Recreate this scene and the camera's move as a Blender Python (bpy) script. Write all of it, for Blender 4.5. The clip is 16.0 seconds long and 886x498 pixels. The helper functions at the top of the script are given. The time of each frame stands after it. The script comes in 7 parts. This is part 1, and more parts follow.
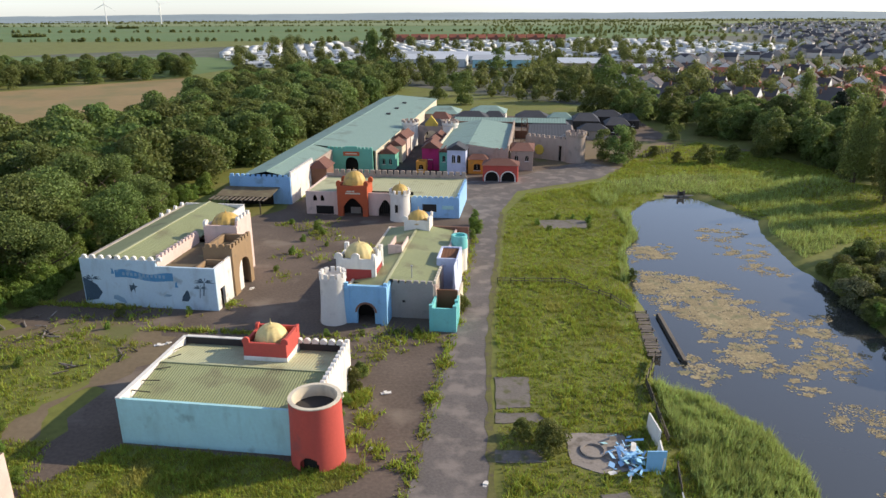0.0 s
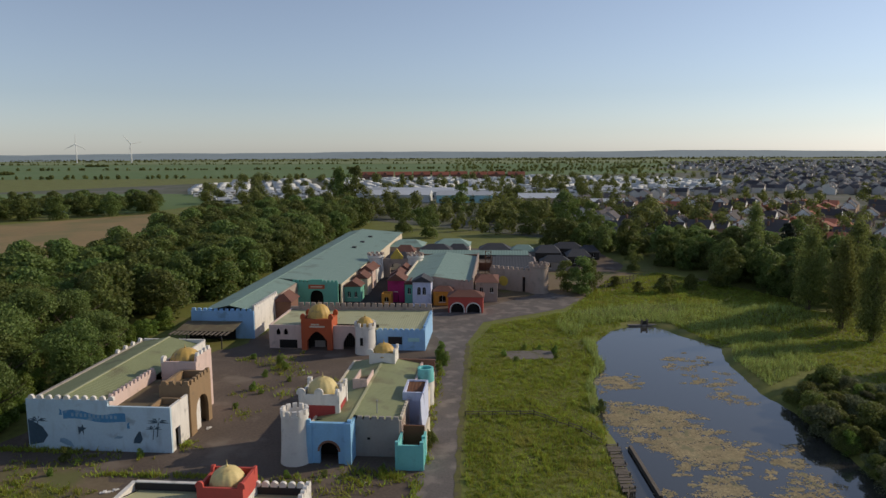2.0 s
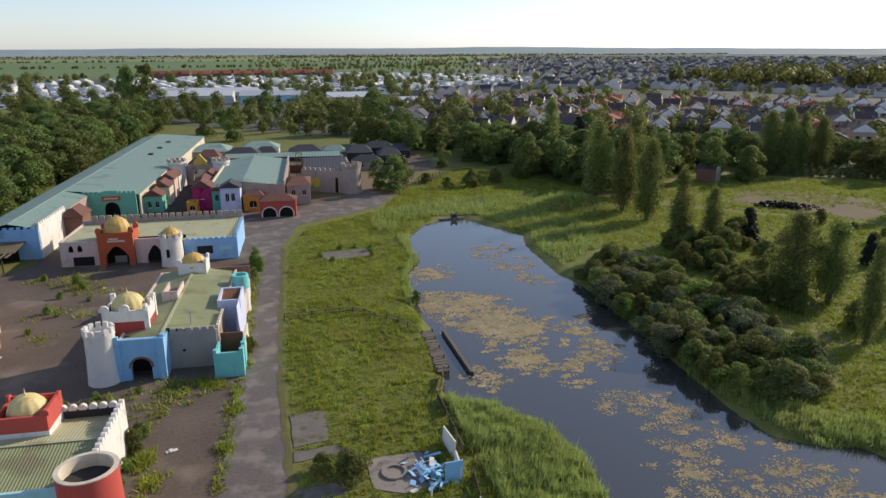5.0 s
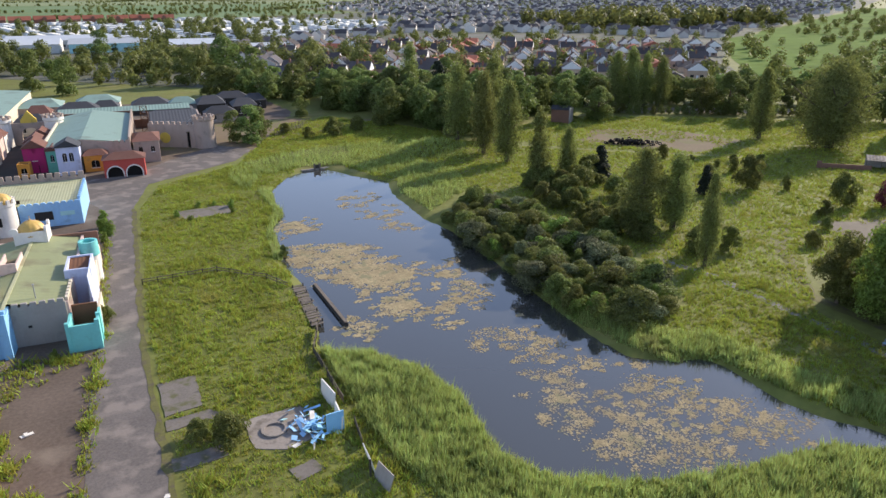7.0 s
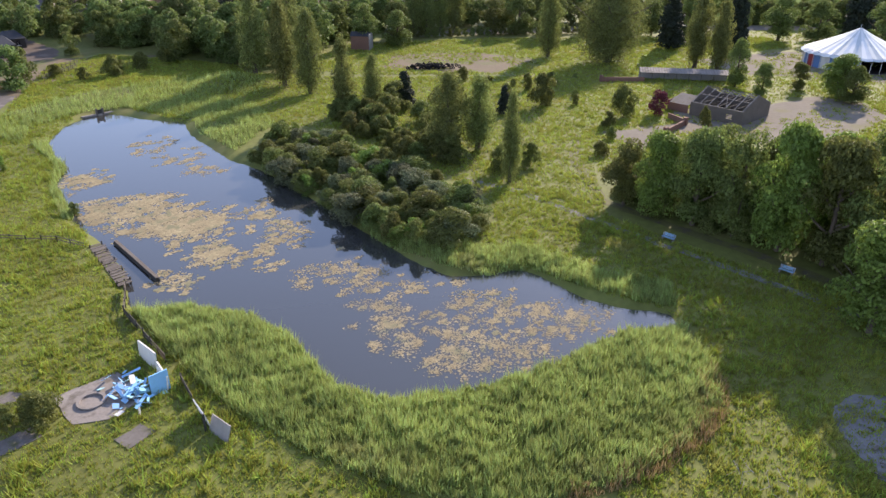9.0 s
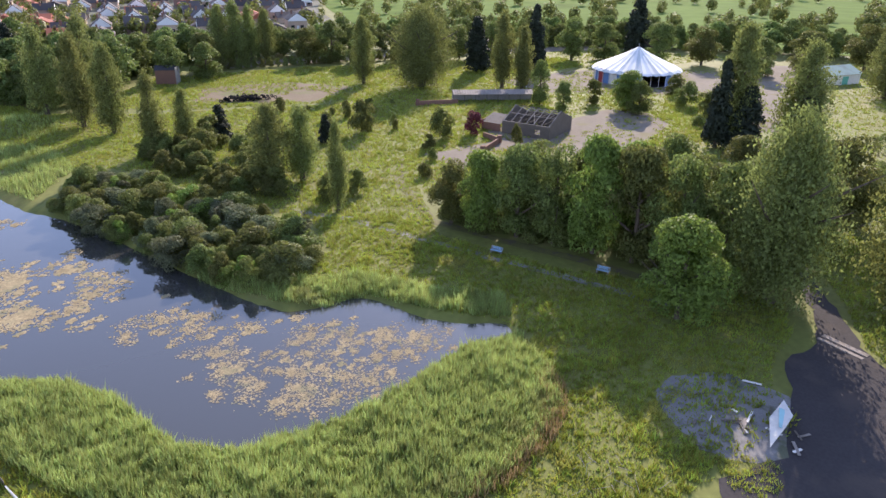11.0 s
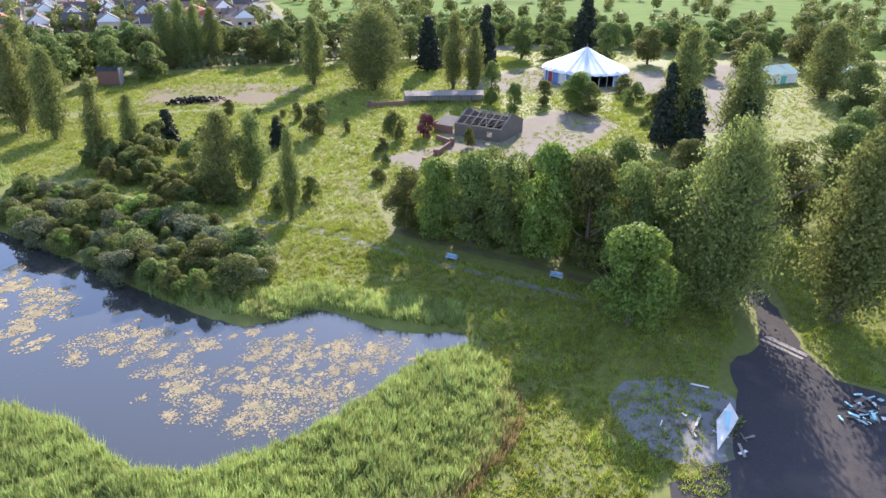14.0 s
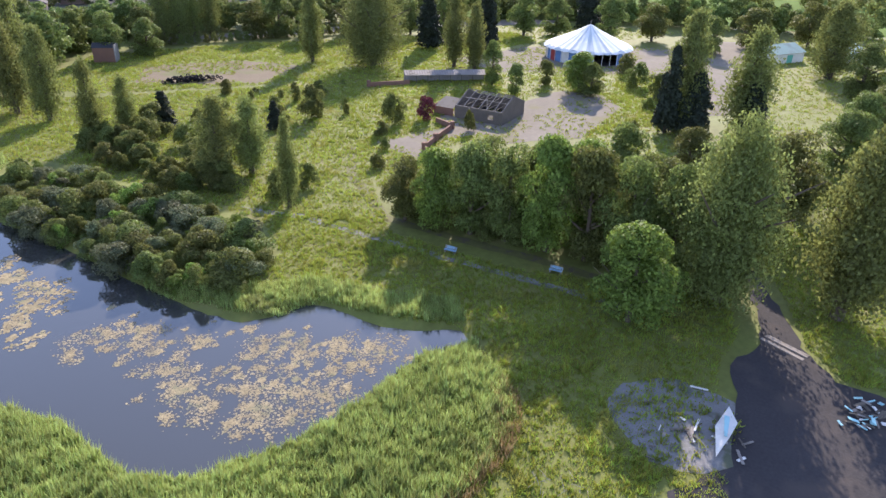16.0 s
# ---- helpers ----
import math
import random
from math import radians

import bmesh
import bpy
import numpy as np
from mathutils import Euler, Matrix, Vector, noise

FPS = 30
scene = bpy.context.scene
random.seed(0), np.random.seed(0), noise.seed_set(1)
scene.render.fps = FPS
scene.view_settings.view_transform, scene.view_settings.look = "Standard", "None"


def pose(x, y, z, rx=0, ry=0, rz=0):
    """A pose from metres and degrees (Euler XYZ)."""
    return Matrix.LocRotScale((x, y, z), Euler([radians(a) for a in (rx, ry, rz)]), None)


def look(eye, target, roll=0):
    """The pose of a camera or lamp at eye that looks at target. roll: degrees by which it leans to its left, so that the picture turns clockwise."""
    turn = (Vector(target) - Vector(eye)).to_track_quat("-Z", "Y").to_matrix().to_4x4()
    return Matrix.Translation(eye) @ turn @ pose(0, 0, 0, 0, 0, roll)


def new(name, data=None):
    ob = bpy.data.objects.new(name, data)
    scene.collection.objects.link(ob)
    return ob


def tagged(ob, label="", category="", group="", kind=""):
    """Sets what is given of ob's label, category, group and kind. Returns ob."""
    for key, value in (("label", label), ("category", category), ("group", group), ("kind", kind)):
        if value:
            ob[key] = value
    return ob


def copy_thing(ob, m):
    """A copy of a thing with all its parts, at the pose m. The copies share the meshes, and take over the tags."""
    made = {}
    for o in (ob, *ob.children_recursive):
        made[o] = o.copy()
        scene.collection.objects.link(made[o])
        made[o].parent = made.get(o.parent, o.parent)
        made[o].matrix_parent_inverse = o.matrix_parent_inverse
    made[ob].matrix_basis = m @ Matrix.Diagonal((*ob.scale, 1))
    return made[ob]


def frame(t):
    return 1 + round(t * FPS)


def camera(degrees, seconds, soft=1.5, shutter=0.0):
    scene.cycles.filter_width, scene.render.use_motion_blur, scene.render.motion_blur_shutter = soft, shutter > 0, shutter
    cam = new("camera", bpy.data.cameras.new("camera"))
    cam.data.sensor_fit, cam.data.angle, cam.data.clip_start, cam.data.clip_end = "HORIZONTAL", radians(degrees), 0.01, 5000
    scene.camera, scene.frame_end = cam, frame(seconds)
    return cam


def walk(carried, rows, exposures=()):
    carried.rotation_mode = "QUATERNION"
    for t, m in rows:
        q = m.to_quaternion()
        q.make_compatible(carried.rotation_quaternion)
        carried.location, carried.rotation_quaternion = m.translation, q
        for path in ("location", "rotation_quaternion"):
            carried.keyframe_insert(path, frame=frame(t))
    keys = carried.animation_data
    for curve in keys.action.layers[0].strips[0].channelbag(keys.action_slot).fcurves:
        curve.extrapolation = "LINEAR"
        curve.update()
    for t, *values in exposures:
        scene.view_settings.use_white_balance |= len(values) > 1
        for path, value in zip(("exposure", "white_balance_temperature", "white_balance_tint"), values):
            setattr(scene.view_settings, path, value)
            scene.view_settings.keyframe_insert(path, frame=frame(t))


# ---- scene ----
cam = camera(64.8, 16.0)
PATH = [
    (0, (0.418, 1.361, 41.111), (0.411, 3.255, 40.466), -0.3),
    (0.5, (0.422, 1.51, 41.159), (0.442, 3.431, 40.602), -0.3),
    (1, (0.422, 1.691, 41.193), (0.443, 3.637, 40.731), -0.3),
    (1.5, (0.435, 1.691, 41.174), (0.491, 3.662, 40.834), -0.3),
    (2, (0.45, 1.586, 41.087), (0.544, 3.565, 40.807), -0.3),
    (2.5, (0.523, 1.495, 41.0), (0.616, 3.473, 40.718), -0.4),
    (3, (0.601, 1.406, 40.91), (0.708, 3.371, 40.557), -0.3),
    (3.5, (0.67, 1.249, 40.864), (0.868, 3.19, 40.421), -0.3),
    (4, (0.691, 1.057, 40.842), (1.003, 2.965, 40.327), -0.3),
    (4.5, (0.697, 0.949, 40.858), (1.134, 2.823, 40.312), -0.2),
    (5, (0.776, 0.815, 40.909), (1.371, 2.641, 40.351), -0.2),
    (5.2, (0.795, 0.794, 40.919), (1.458, 2.596, 40.36), -0.1),
    (7.5, (0.72, 1.058, 40.879), (1.701, 2.631, 40.128), -0.2),
    (8, (0.696, 0.976, 40.916), (1.763, 2.467, 40.116), -0.1),
    (8.5, (0.723, 0.92, 41.013), (1.884, 2.313, 40.169), -0.1),
    (9, (0.722, 0.912, 41.12), (2.005, 2.168, 40.239), 0.2),
    (9.5, (0.69, 0.872, 41.222), (2.058, 2.029, 40.332), 0.3),
    (10, (0.671, 0.893, 41.297), (2.127, 1.956, 40.432), 0.3),
    (10.2, (0.681, 0.916, 41.312), (2.169, 1.943, 40.457), 0.4),
    (12.3, (0.789, 1.518, 41.624), (2.459, 2.307, 40.856), 1.1),
    (12.5, (0.823, 1.541, 41.685), (2.494, 2.33, 40.92), 1.2),
    (13, (0.915, 1.517, 42.169), (2.586, 2.307, 41.405), 1.3),
    (13.5, (0.915, 1.475, 42.8), (2.575, 2.261, 42.008), 1.3),
    (14, (0.875, 1.467, 43.507), (2.521, 2.244, 42.679), 1.4),
    (14.5, (0.932, 1.455, 44.21), (2.564, 2.224, 43.348), 1.4),
    (15, (1.278, 1.568, 44.897), (2.897, 2.331, 44.003), 1.6),
    (15.5, (1.993, 1.875, 45.467), (3.607, 2.636, 44.563), 1.5),
    (16, (3.025, 2.33, 45.876), (4.639, 3.091, 44.972), 1.7),
]
EXPOSURES = [(0.0, 0.32, 6350, 12), (0.5, 0.15, 6350, 12), (1.0, -0.12, 6400, 12), (1.5, -0.36, 6400, 12), (2.0, -0.66, 6450, 12), (2.5, -0.76, 6450, 13), (3.0, -0.68, 6450, 13), (3.5, -0.48, 6450, 13), (4.0, -0.36, 6350, 13), (5.0, -0.05, 6250, 13), (7.5, 0.62, 6100, 15), (9.0, 0.82, 6050, 19), (10.0, 0.88, 5950, 20), (11.5, 1.1, 5900, 28), (12.3, 1.4, 5750, 62), (13.5, 1.55, 5700, 54), (14.0, 1.4, 5700, 18), (15.0, 1.3, 5750, 17), (16.0, 1.15, 5750, 20)]
walk(cam, [(t, look(eye, target, roll)) for t, eye, target, roll in PATH], EXPOSURES)

# ==== world, sun ====
SUN_AZ, SUN_EL = 74.0, 26.0
sun_way = Vector((math.sin(radians(SUN_AZ)) * math.cos(radians(SUN_EL)), math.cos(radians(SUN_AZ)) * math.cos(radians(SUN_EL)), math.sin(radians(SUN_EL))))
world = bpy.data.worlds.new("world")
scene.world = world
world.use_nodes = True
wn = world.node_tree
sky = wn.nodes.new("ShaderNodeTexSky")
sky.sky_type, sky.sun_disc = "NISHITA", False
sky.sun_elevation, sky.sun_rotation = radians(SUN_EL), radians(SUN_AZ)
sky.air_density, sky.dust_density, sky.ozone_density = 1.0, 0.3, 2.0
wn.nodes["Background"].inputs["Strength"].default_value = 0.15
pale = wn.nodes.new("ShaderNodeHueSaturation")
pale.inputs["Saturation"].default_value = 0.62
cool = wn.nodes.new("ShaderNodeMix")
cool.data_type, cool.blend_type = "RGBA", "MULTIPLY"
cool.inputs[0].default_value, cool.inputs[7].default_value = 1.0, (0.93, 1.0, 1.12, 1)
wn.links.new(sky.outputs[0], pale.inputs["Color"])
wn.links.new(pale.outputs[0], cool.inputs[6])
wn.links.new(cool.outputs[2], wn.nodes["Background"].inputs["Color"])
sun = new("sun", bpy.data.lights.new("sun", "SUN"))
sun.data.energy, sun.data.angle, sun.data.color = 4.6, radians(0.6), (1.0, 0.86, 0.64)
sun.matrix_world = look(sun_way * 300, (0, 0, 0))

# ==== materials ====
def material(name, base, rough=0.85, vary=0.3, big=0.3, fine=5.0, bump=0.15, stain=None, stain_scale=0.6, stain_at=0.55,
             island=0.0, per_object=0.0, metal=0.0, streak=0.0, through_light=0.0, hue=0.0, spec=0.3):
    m = bpy.data.materials.new(name)
    m.use_nodes = True
    nt = m.node_tree
    bsdf = nt.nodes["Principled BSDF"]
    geo = nt.nodes.new("ShaderNodeNewGeometry")

    def noise_at(scale, detail=4.0, squash=None):
        n = nt.nodes.new("ShaderNodeTexNoise")
        n.inputs["Scale"].default_value, n.inputs["Detail"].default_value = scale, detail
        src = geo.outputs["Position"]
        if squash:
            mp = nt.nodes.new("ShaderNodeVectorMath")
            mp.operation = "MULTIPLY"
            mp.inputs[1].default_value = squash
            nt.links.new(src, mp.inputs[0])
            src = mp.outputs[0]
        nt.links.new(src, n.inputs["Vector"])
        return n.outputs["Fac"]

    def math_node(op, a, b):
        n = nt.nodes.new("ShaderNodeMath")
        n.operation = op
        for i, v in enumerate((a, b)):
            if isinstance(v, (int, float)):
                n.inputs[i].default_value = v
            else:
                nt.links.new(v, n.inputs[i])
        return n.outputs[0]

    n_big, n_fine = noise_at(big), noise_at(fine)
    value = math_node("ADD", 1.0 - vary, math_node("MULTIPLY", math_node("ADD", n_big, n_fine), vary))
    if island:
        value = math_node("MULTIPLY", value, math_node("ADD", 1 - island / 2, math_node("MULTIPLY", geo.outputs["Random Per Island"], island)))
    hsv = nt.nodes.new("ShaderNodeHueSaturation")
    hsv.inputs["Color"].default_value = (*base, 1)
    if per_object:
        info = nt.nodes.new("ShaderNodeObjectInfo")
        value = math_node("MULTIPLY", value, math_node("ADD", 1 - per_object / 2, math_node("MULTIPLY", info.outputs["Random"], per_object)))
        if hue:
            nt.links.new(math_node("ADD", 0.5 - hue / 2, math_node("MULTIPLY", info.outputs["Random"], hue)), hsv.inputs["Hue"])
    elif hue:
        nt.links.new(math_node("ADD", 0.5 - hue / 2, math_node("MULTIPLY", geo.outputs["Random Per Island"] if island else n_big, hue)), hsv.inputs["Hue"])
    nt.links.new(value, hsv.inputs["Value"])
    out = hsv.outputs[0]

    def over(colour, fac, lo, hi, amount):
        nonlocal out
        ramp = nt.nodes.new("ShaderNodeMapRange")
        ramp.inputs["From Min"].default_value, ramp.inputs["From Max"].default_value = lo, hi
        ramp.inputs["To Max"].default_value = amount
        nt.links.new(fac, ramp.inputs["Value"])
        mix = nt.nodes.new("ShaderNodeMix")
        mix.data_type = "RGBA"
        nt.links.new(ramp.outputs[0], mix.inputs[0])
        nt.links.new(out, mix.inputs[6])
        mix.inputs[7].default_value = (*colour, 1)
        out = mix.outputs[2]

    if stain:
        over(stain, noise_at(stain_scale, 7.0), stain_at, stain_at + 0.12, 0.85)
    if streak:
        over((0.10, 0.085, 0.06), noise_at(1.0, 6.0, (0.9, 0.9, 0.25)), 0.52, 0.8, streak * 0.5)
    nt.links.new(out, bsdf.inputs["Base Color"])
    bsdf.inputs["Roughness"].default_value, bsdf.inputs["Metallic"].default_value = rough, metal
    bsdf.inputs["Specular IOR Level"].default_value = spec
    if bump:
        b = nt.nodes.new("ShaderNodeBump")
        b.inputs["Strength"].default_value, b.inputs["Distance"].default_value = bump, 0.08
        nt.links.new(n_fine, b.inputs["Height"])
        nt.links.new(b.outputs[0], bsdf.inputs["Normal"])
    if through_light:
        tr = nt.nodes.new("ShaderNodeBsdfTranslucent")
        nt.links.new(out, tr.inputs["Color"])
        mixer = nt.nodes.new("ShaderNodeMixShader")
        mixer.inputs[0].default_value = through_light
        nt.links.new(bsdf.outputs[0], mixer.inputs[1])
        nt.links.new(tr.outputs[0], mixer.inputs[2])
        nt.links.new(mixer.outputs[0], nt.nodes["Material Output"].inputs["Surface"])
    return m


def paint(name, base, streak=0.5, **kw):
    kw = {"vary": 0.18, "big": 0.4, "fine": 3.0, "bump": 0.1, "streak": streak, "stain": tuple(c * 0.55 + 0.04 for c in base), "stain_scale": 0.5, "stain_at": 0.6, **kw}
    return material(name, base, 0.8, **kw)


M = {
    "ground": material("meadow_ground", (0.148, 0.158, 0.034), vary=0.75, big=0.07, fine=0.9, bump=0.5, stain=(0.19, 0.175, 0.055), stain_scale=0.09, stain_at=0.56, hue=0.05),
    "grass": material("grass_blades", (0.30, 0.335, 0.05), 0.7, vary=0.9, big=0.16, fine=0.8, bump=0, island=0.6, hue=0.08, through_light=0.42, stain=(0.36, 0.33, 0.08), stain_scale=0.15, stain_at=0.58),
    "reed": material("reed_blades", (0.34, 0.40, 0.12), 0.65, vary=0.9, big=0.15, fine=1.6, bump=0, island=0.7, hue=0.05, through_light=0.42, stain=(0.30, 0.28, 0.12), stain_scale=0.12, stain_at=0.60),
    "dry_reed": material("dry_reed_blades", (0.34, 0.24, 0.11), 0.8, vary=0.5, bump=0, island=0.7, through_light=0.3),
    "yard": material("worn_yard_surface", (0.125, 0.095, 0.074), 0.9, vary=0.8, big=0.12, fine=2.5, bump=0.4, stain=(0.20, 0.16, 0.125), stain_scale=0.14, stain_at=0.55),
    "road": material("old_tarmac", (0.135, 0.118, 0.108), 0.9, vary=0.7, big=0.18, fine=3.5, bump=0.3, stain=(0.235, 0.20, 0.175), stain_scale=0.3, stain_at=0.5),
    "dark_tarmac": material("dark_tarmac", (0.056, 0.05, 0.05), 0.92, spec=0.15, vary=0.5, big=0.2, fine=3.0, bump=0.3, stain=(0.085, 0.07, 0.062), stain_scale=0.15, stain_at=0.55),
    "verge": material("mossy_verge", (0.12, 0.115, 0.035), vary=0.6, big=0.5, fine=3.0, bump=0.4, stain=(0.10, 0.08, 0.055), stain_scale=0.7, stain_at=0.52),
    "old_slab": material("mossy_old_slab", (0.165, 0.145, 0.125), 0.95, vary=0.5, big=0.5, fine=4.0, bump=0.3, stain=(0.10, 0.10, 0.04), stain_scale=0.6, stain_at=0.54),
    "concrete": material("weathered_concrete", (0.27, 0.235, 0.205), 0.9, vary=0.45, big=0.5, fine=4.0, bump=0.3, stain=(0.13, 0.11, 0.085), stain_scale=0.7, stain_at=0.55),
    "gravel": material("grey_gravel", (0.21, 0.20, 0.19), 0.95, vary=0.6, big=0.35, fine=5.0, bump=0.6, stain=(0.09, 0.10, 0.05), stain_scale=0.35, stain_at=0.53),
    "dirt": material("bare_dirt", (0.17, 0.13, 0.08), 0.95, vary=0.5, big=0.1, fine=1.5, bump=0.4, stain=(0.13, 0.14, 0.045), stain_scale=0.12, stain_at=0.5),
    "pale_dirt": material("pale_hardstanding", (0.22, 0.19, 0.15), 0.95, spec=0.1, vary=0.4, big=0.1, fine=1.0, bump=0.3, stain=(0.20, 0.18, 0.10), stain_scale=0.12, stain_at=0.53),
    "field": material("dry_cut_field", (0.26, 0.185, 0.085), 0.95, vary=0.3, big=0.02, fine=0.3, bump=0.3, stain=(0.19, 0.165, 0.07), stain_scale=0.03, stain_at=0.5),
    "crop": material("green_crop_field", (0.115, 0.175, 0.06), 0.95, vary=0.25, big=0.004, fine=0.05, bump=0.2, stain=(0.13, 0.18, 0.07), stain_scale=0.004, stain_at=0.5),
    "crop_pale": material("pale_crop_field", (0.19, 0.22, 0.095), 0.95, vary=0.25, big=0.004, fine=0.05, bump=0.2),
    "golf": material("mown_fairway", (0.13, 0.19, 0.045), 1.0, spec=0.03, vary=0.5, big=0.008, fine=0.08, bump=0.2, stain=(0.085, 0.12, 0.03), stain_scale=0.012, stain_at=0.55),
    "town": material("town_gardens_and_streets", (0.105, 0.11, 0.075), 0.95, vary=0.6, big=0.02, fine=0.15, bump=0.2, stain=(0.15, 0.14, 0.125), stain_scale=0.03, stain_at=0.52),
    # Pale blue-grey base colour has the distance haze painted in.
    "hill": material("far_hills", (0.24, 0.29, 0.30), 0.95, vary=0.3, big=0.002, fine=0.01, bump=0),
    "leaf": material("tree_leaves", (0.17, 0.195, 0.05), 0.6, vary=0.6, big=0.3, fine=1.0, bump=0, island=0.7, per_object=0.5, hue=0.05, through_light=0.45),
    "leaf_bright": material("bright_tree_leaves", (0.20, 0.29, 0.055), 0.55, vary=0.5, big=0.3, fine=1.0, bump=0, island=0.7, per_object=0.3, hue=0.03, through_light=0.45),
    "leaf_poplar": material("poplar_leaves", (0.20, 0.225, 0.064), 0.55, vary=0.5, big=0.4, fine=1.0, bump=0, island=0.7, per_object=0.35, hue=0.03, through_light=0.45),
    "leaf_wood": material("willow_wood_leaves", (0.16, 0.205, 0.055), 0.6, vary=0.5, big=0.12, fine=0.6, bump=0, island=0.5, per_object=0.5, hue=0.05, through_light=0.45),
    "leaf_dark": material("conifer_needles", (0.035, 0.045, 0.026), 0.7, vary=0.4, bump=0, island=0.7, per_object=0.3, through_light=0.1),
    "leaf_red": material("copper_leaves", (0.17, 0.045, 0.06), 0.6, vary=0.4, bump=0, island=0.7, through_light=0.3),
    "leaf_grey": material("grey_green_leaves", (0.165, 0.185, 0.09), 0.6, vary=0.4, bump=0, island=0.8, per_object=0.4, hue=0.04, through_light=0.35),
    "bark": material("tree_bark", (0.12, 0.09, 0.065), 0.9, vary=0.5, fine=6.0, bump=0.5),
    "timber": material("grey_old_timber", (0.15, 0.125, 0.10), 0.9, vary=0.5, big=0.8, fine=6.0, bump=0.4),
    "dark_timber": material("dark_wet_timber", (0.055, 0.048, 0.04), 0.8, vary=0.5, big=0.8, fine=6.0, bump=0.4),
    "white": paint("chalky_white_paint", (0.74, 0.70, 0.64), 0.55),
    "cream": paint("cream_paint", (0.66, 0.58, 0.45), 0.5),
    "pink": paint("faded_pink_paint", (0.66, 0.50, 0.44), 0.45),
    "sky_blue": paint("pale_blue_paint", (0.40, 0.66, 0.68), 0.5),
    "mural_blue": paint("faded_mural_blue_paint", (0.50, 0.63, 0.72), 0.5),
    "bright_blue": paint("bright_blue_paint", (0.27, 0.52, 0.76), 0.35),
    "mid_blue": paint("light_blue_paint", (0.30, 0.52, 0.78), 0.4),
    "turquoise": paint("turquoise_paint", (0.20, 0.58, 0.56), 0.35),
    "lilac": paint("lilac_paint", (0.56, 0.60, 0.76), 0.35),
    "red": paint("coral_red_paint", (0.50, 0.085, 0.065), 0.35),
    "dark_red": paint("dark_red_paint", (0.36, 0.06, 0.055), 0.3),
    "orange": paint("burnt_orange_paint", (0.46, 0.10, 0.04), 0.35),
    "amber": paint("amber_paint", (0.66, 0.30, 0.05), 0.35),
    "yellow": paint("yellow_paint", (0.62, 0.45, 0.08), 0.3),
    "magenta": paint("magenta_paint", (0.42, 0.03, 0.14), 0.3),
    "sea_green": paint("sea_green_paint", (0.16, 0.45, 0.34), 0.4),
    "brown_wall": paint("tan_brown_render", (0.30, 0.20, 0.11), 0.4),
    "grey_wall": paint("bare_grey_render", (0.33, 0.30, 0.27), 0.6),
    "stone_pink": paint("pinkish_stone_render", (0.38, 0.30, 0.25), 0.7),
    "soot": paint("blackened_render", (0.045, 0.04, 0.038), 0.2),
    "banner": material("mural_banner_blue", (0.09, 0.26, 0.46), 0.85, vary=0.3, big=0.6, fine=4.0, stain=(0.30, 0.42, 0.52), stain_scale=0.9, stain_at=0.56),
    "mural_dark": material("mural_dark_paint", (0.06, 0.10, 0.14), 0.85, vary=0.4, big=0.8, fine=5.0),
    "mural_faint": material("mural_faint_blue", (0.25, 0.38, 0.50), 0.85, vary=0.4, big=0.8, fine=5.0),
    "gold": material("gold_dome_paint", (0.56, 0.36, 0.09), 0.55, vary=0.35, big=0.8, fine=4.0, stain=(0.30, 0.20, 0.08), stain_scale=0.9, stain_at=0.56, spec=0.5),
    "pale_gold": material("bleached_gold_paint", (0.66, 0.52, 0.22), 0.6, vary=0.3, big=0.8, fine=4.0, stain=(0.42, 0.30, 0.12), stain_scale=0.9, stain_at=0.57, spec=0.5),
    "roof_green": material("olive_green_sheet_roof", (0.265, 0.285, 0.145), 0.6, vary=0.25, big=0.3, fine=3.0, bump=0.05, stain=(0.19, 0.18, 0.10), stain_scale=0.25, stain_at=0.56),
    "roof_pale": material("pale_green_sheet_roof", (0.42, 0.42, 0.25), 0.6, vary=0.2, big=0.3, fine=3.0, bump=0.05, stain=(0.28, 0.26, 0.15), stain_scale=0.25, stain_at=0.57),
    "roof_teal": material("grey_teal_sheet_roof", (0.24, 0.335, 0.28), 0.55, vary=0.2, big=0.15, fine=2.0, bump=0.05, stain=(0.17, 0.22, 0.18), stain_scale=0.15, stain_at=0.56),
    "roof_brown": material("brown_felt_roof", (0.15, 0.12, 0.075), 0.9, vary=0.4, big=0.5, fine=3.0, stain=(0.20, 0.18, 0.10), stain_scale=0.5, stain_at=0.55),
    "roof_dark": material("dark_slate_roof", (0.055, 0.055, 0.06), 0.7, vary=0.4, big=0.4, fine=3.0),
    "roof_tile": material("red_brown_tile_roof", (0.16, 0.075, 0.055), 0.85, vary=0.4, big=0.5, fine=5.0, bump=0.4),
    # Near-black: interior shade painted behind openings; on the tyres their own colour.
    "dark": material("interior_shade_and_tyre_black", (0.018, 0.016, 0.015), 0.9, vary=0.3, bump=0),
    "glass": material("dark_window_glass", (0.02, 0.025, 0.03), 0.12, vary=0.2, bump=0, spec=0.6),
    "steel": material("dull_galvanised_steel", (0.42, 0.43, 0.44), 0.45, vary=0.3, metal=0.6),
    "rust": material("rusty_iron", (0.16, 0.075, 0.04), 0.85, vary=0.5, fine=8.0),
    "algae": material("tan_algae_mat", (0.32, 0.26, 0.155), 0.95, spec=0.05, vary=0.7, big=0.3, fine=2.5, bump=0.2, island=0.6, stain=(0.21, 0.20, 0.12), stain_scale=0.6, stain_at=0.53),
    "tent_white": material("white_tent_canvas", (0.80, 0.80, 0.78), 0.6, vary=0.1, big=0.2, fine=2.0, bump=0.05),
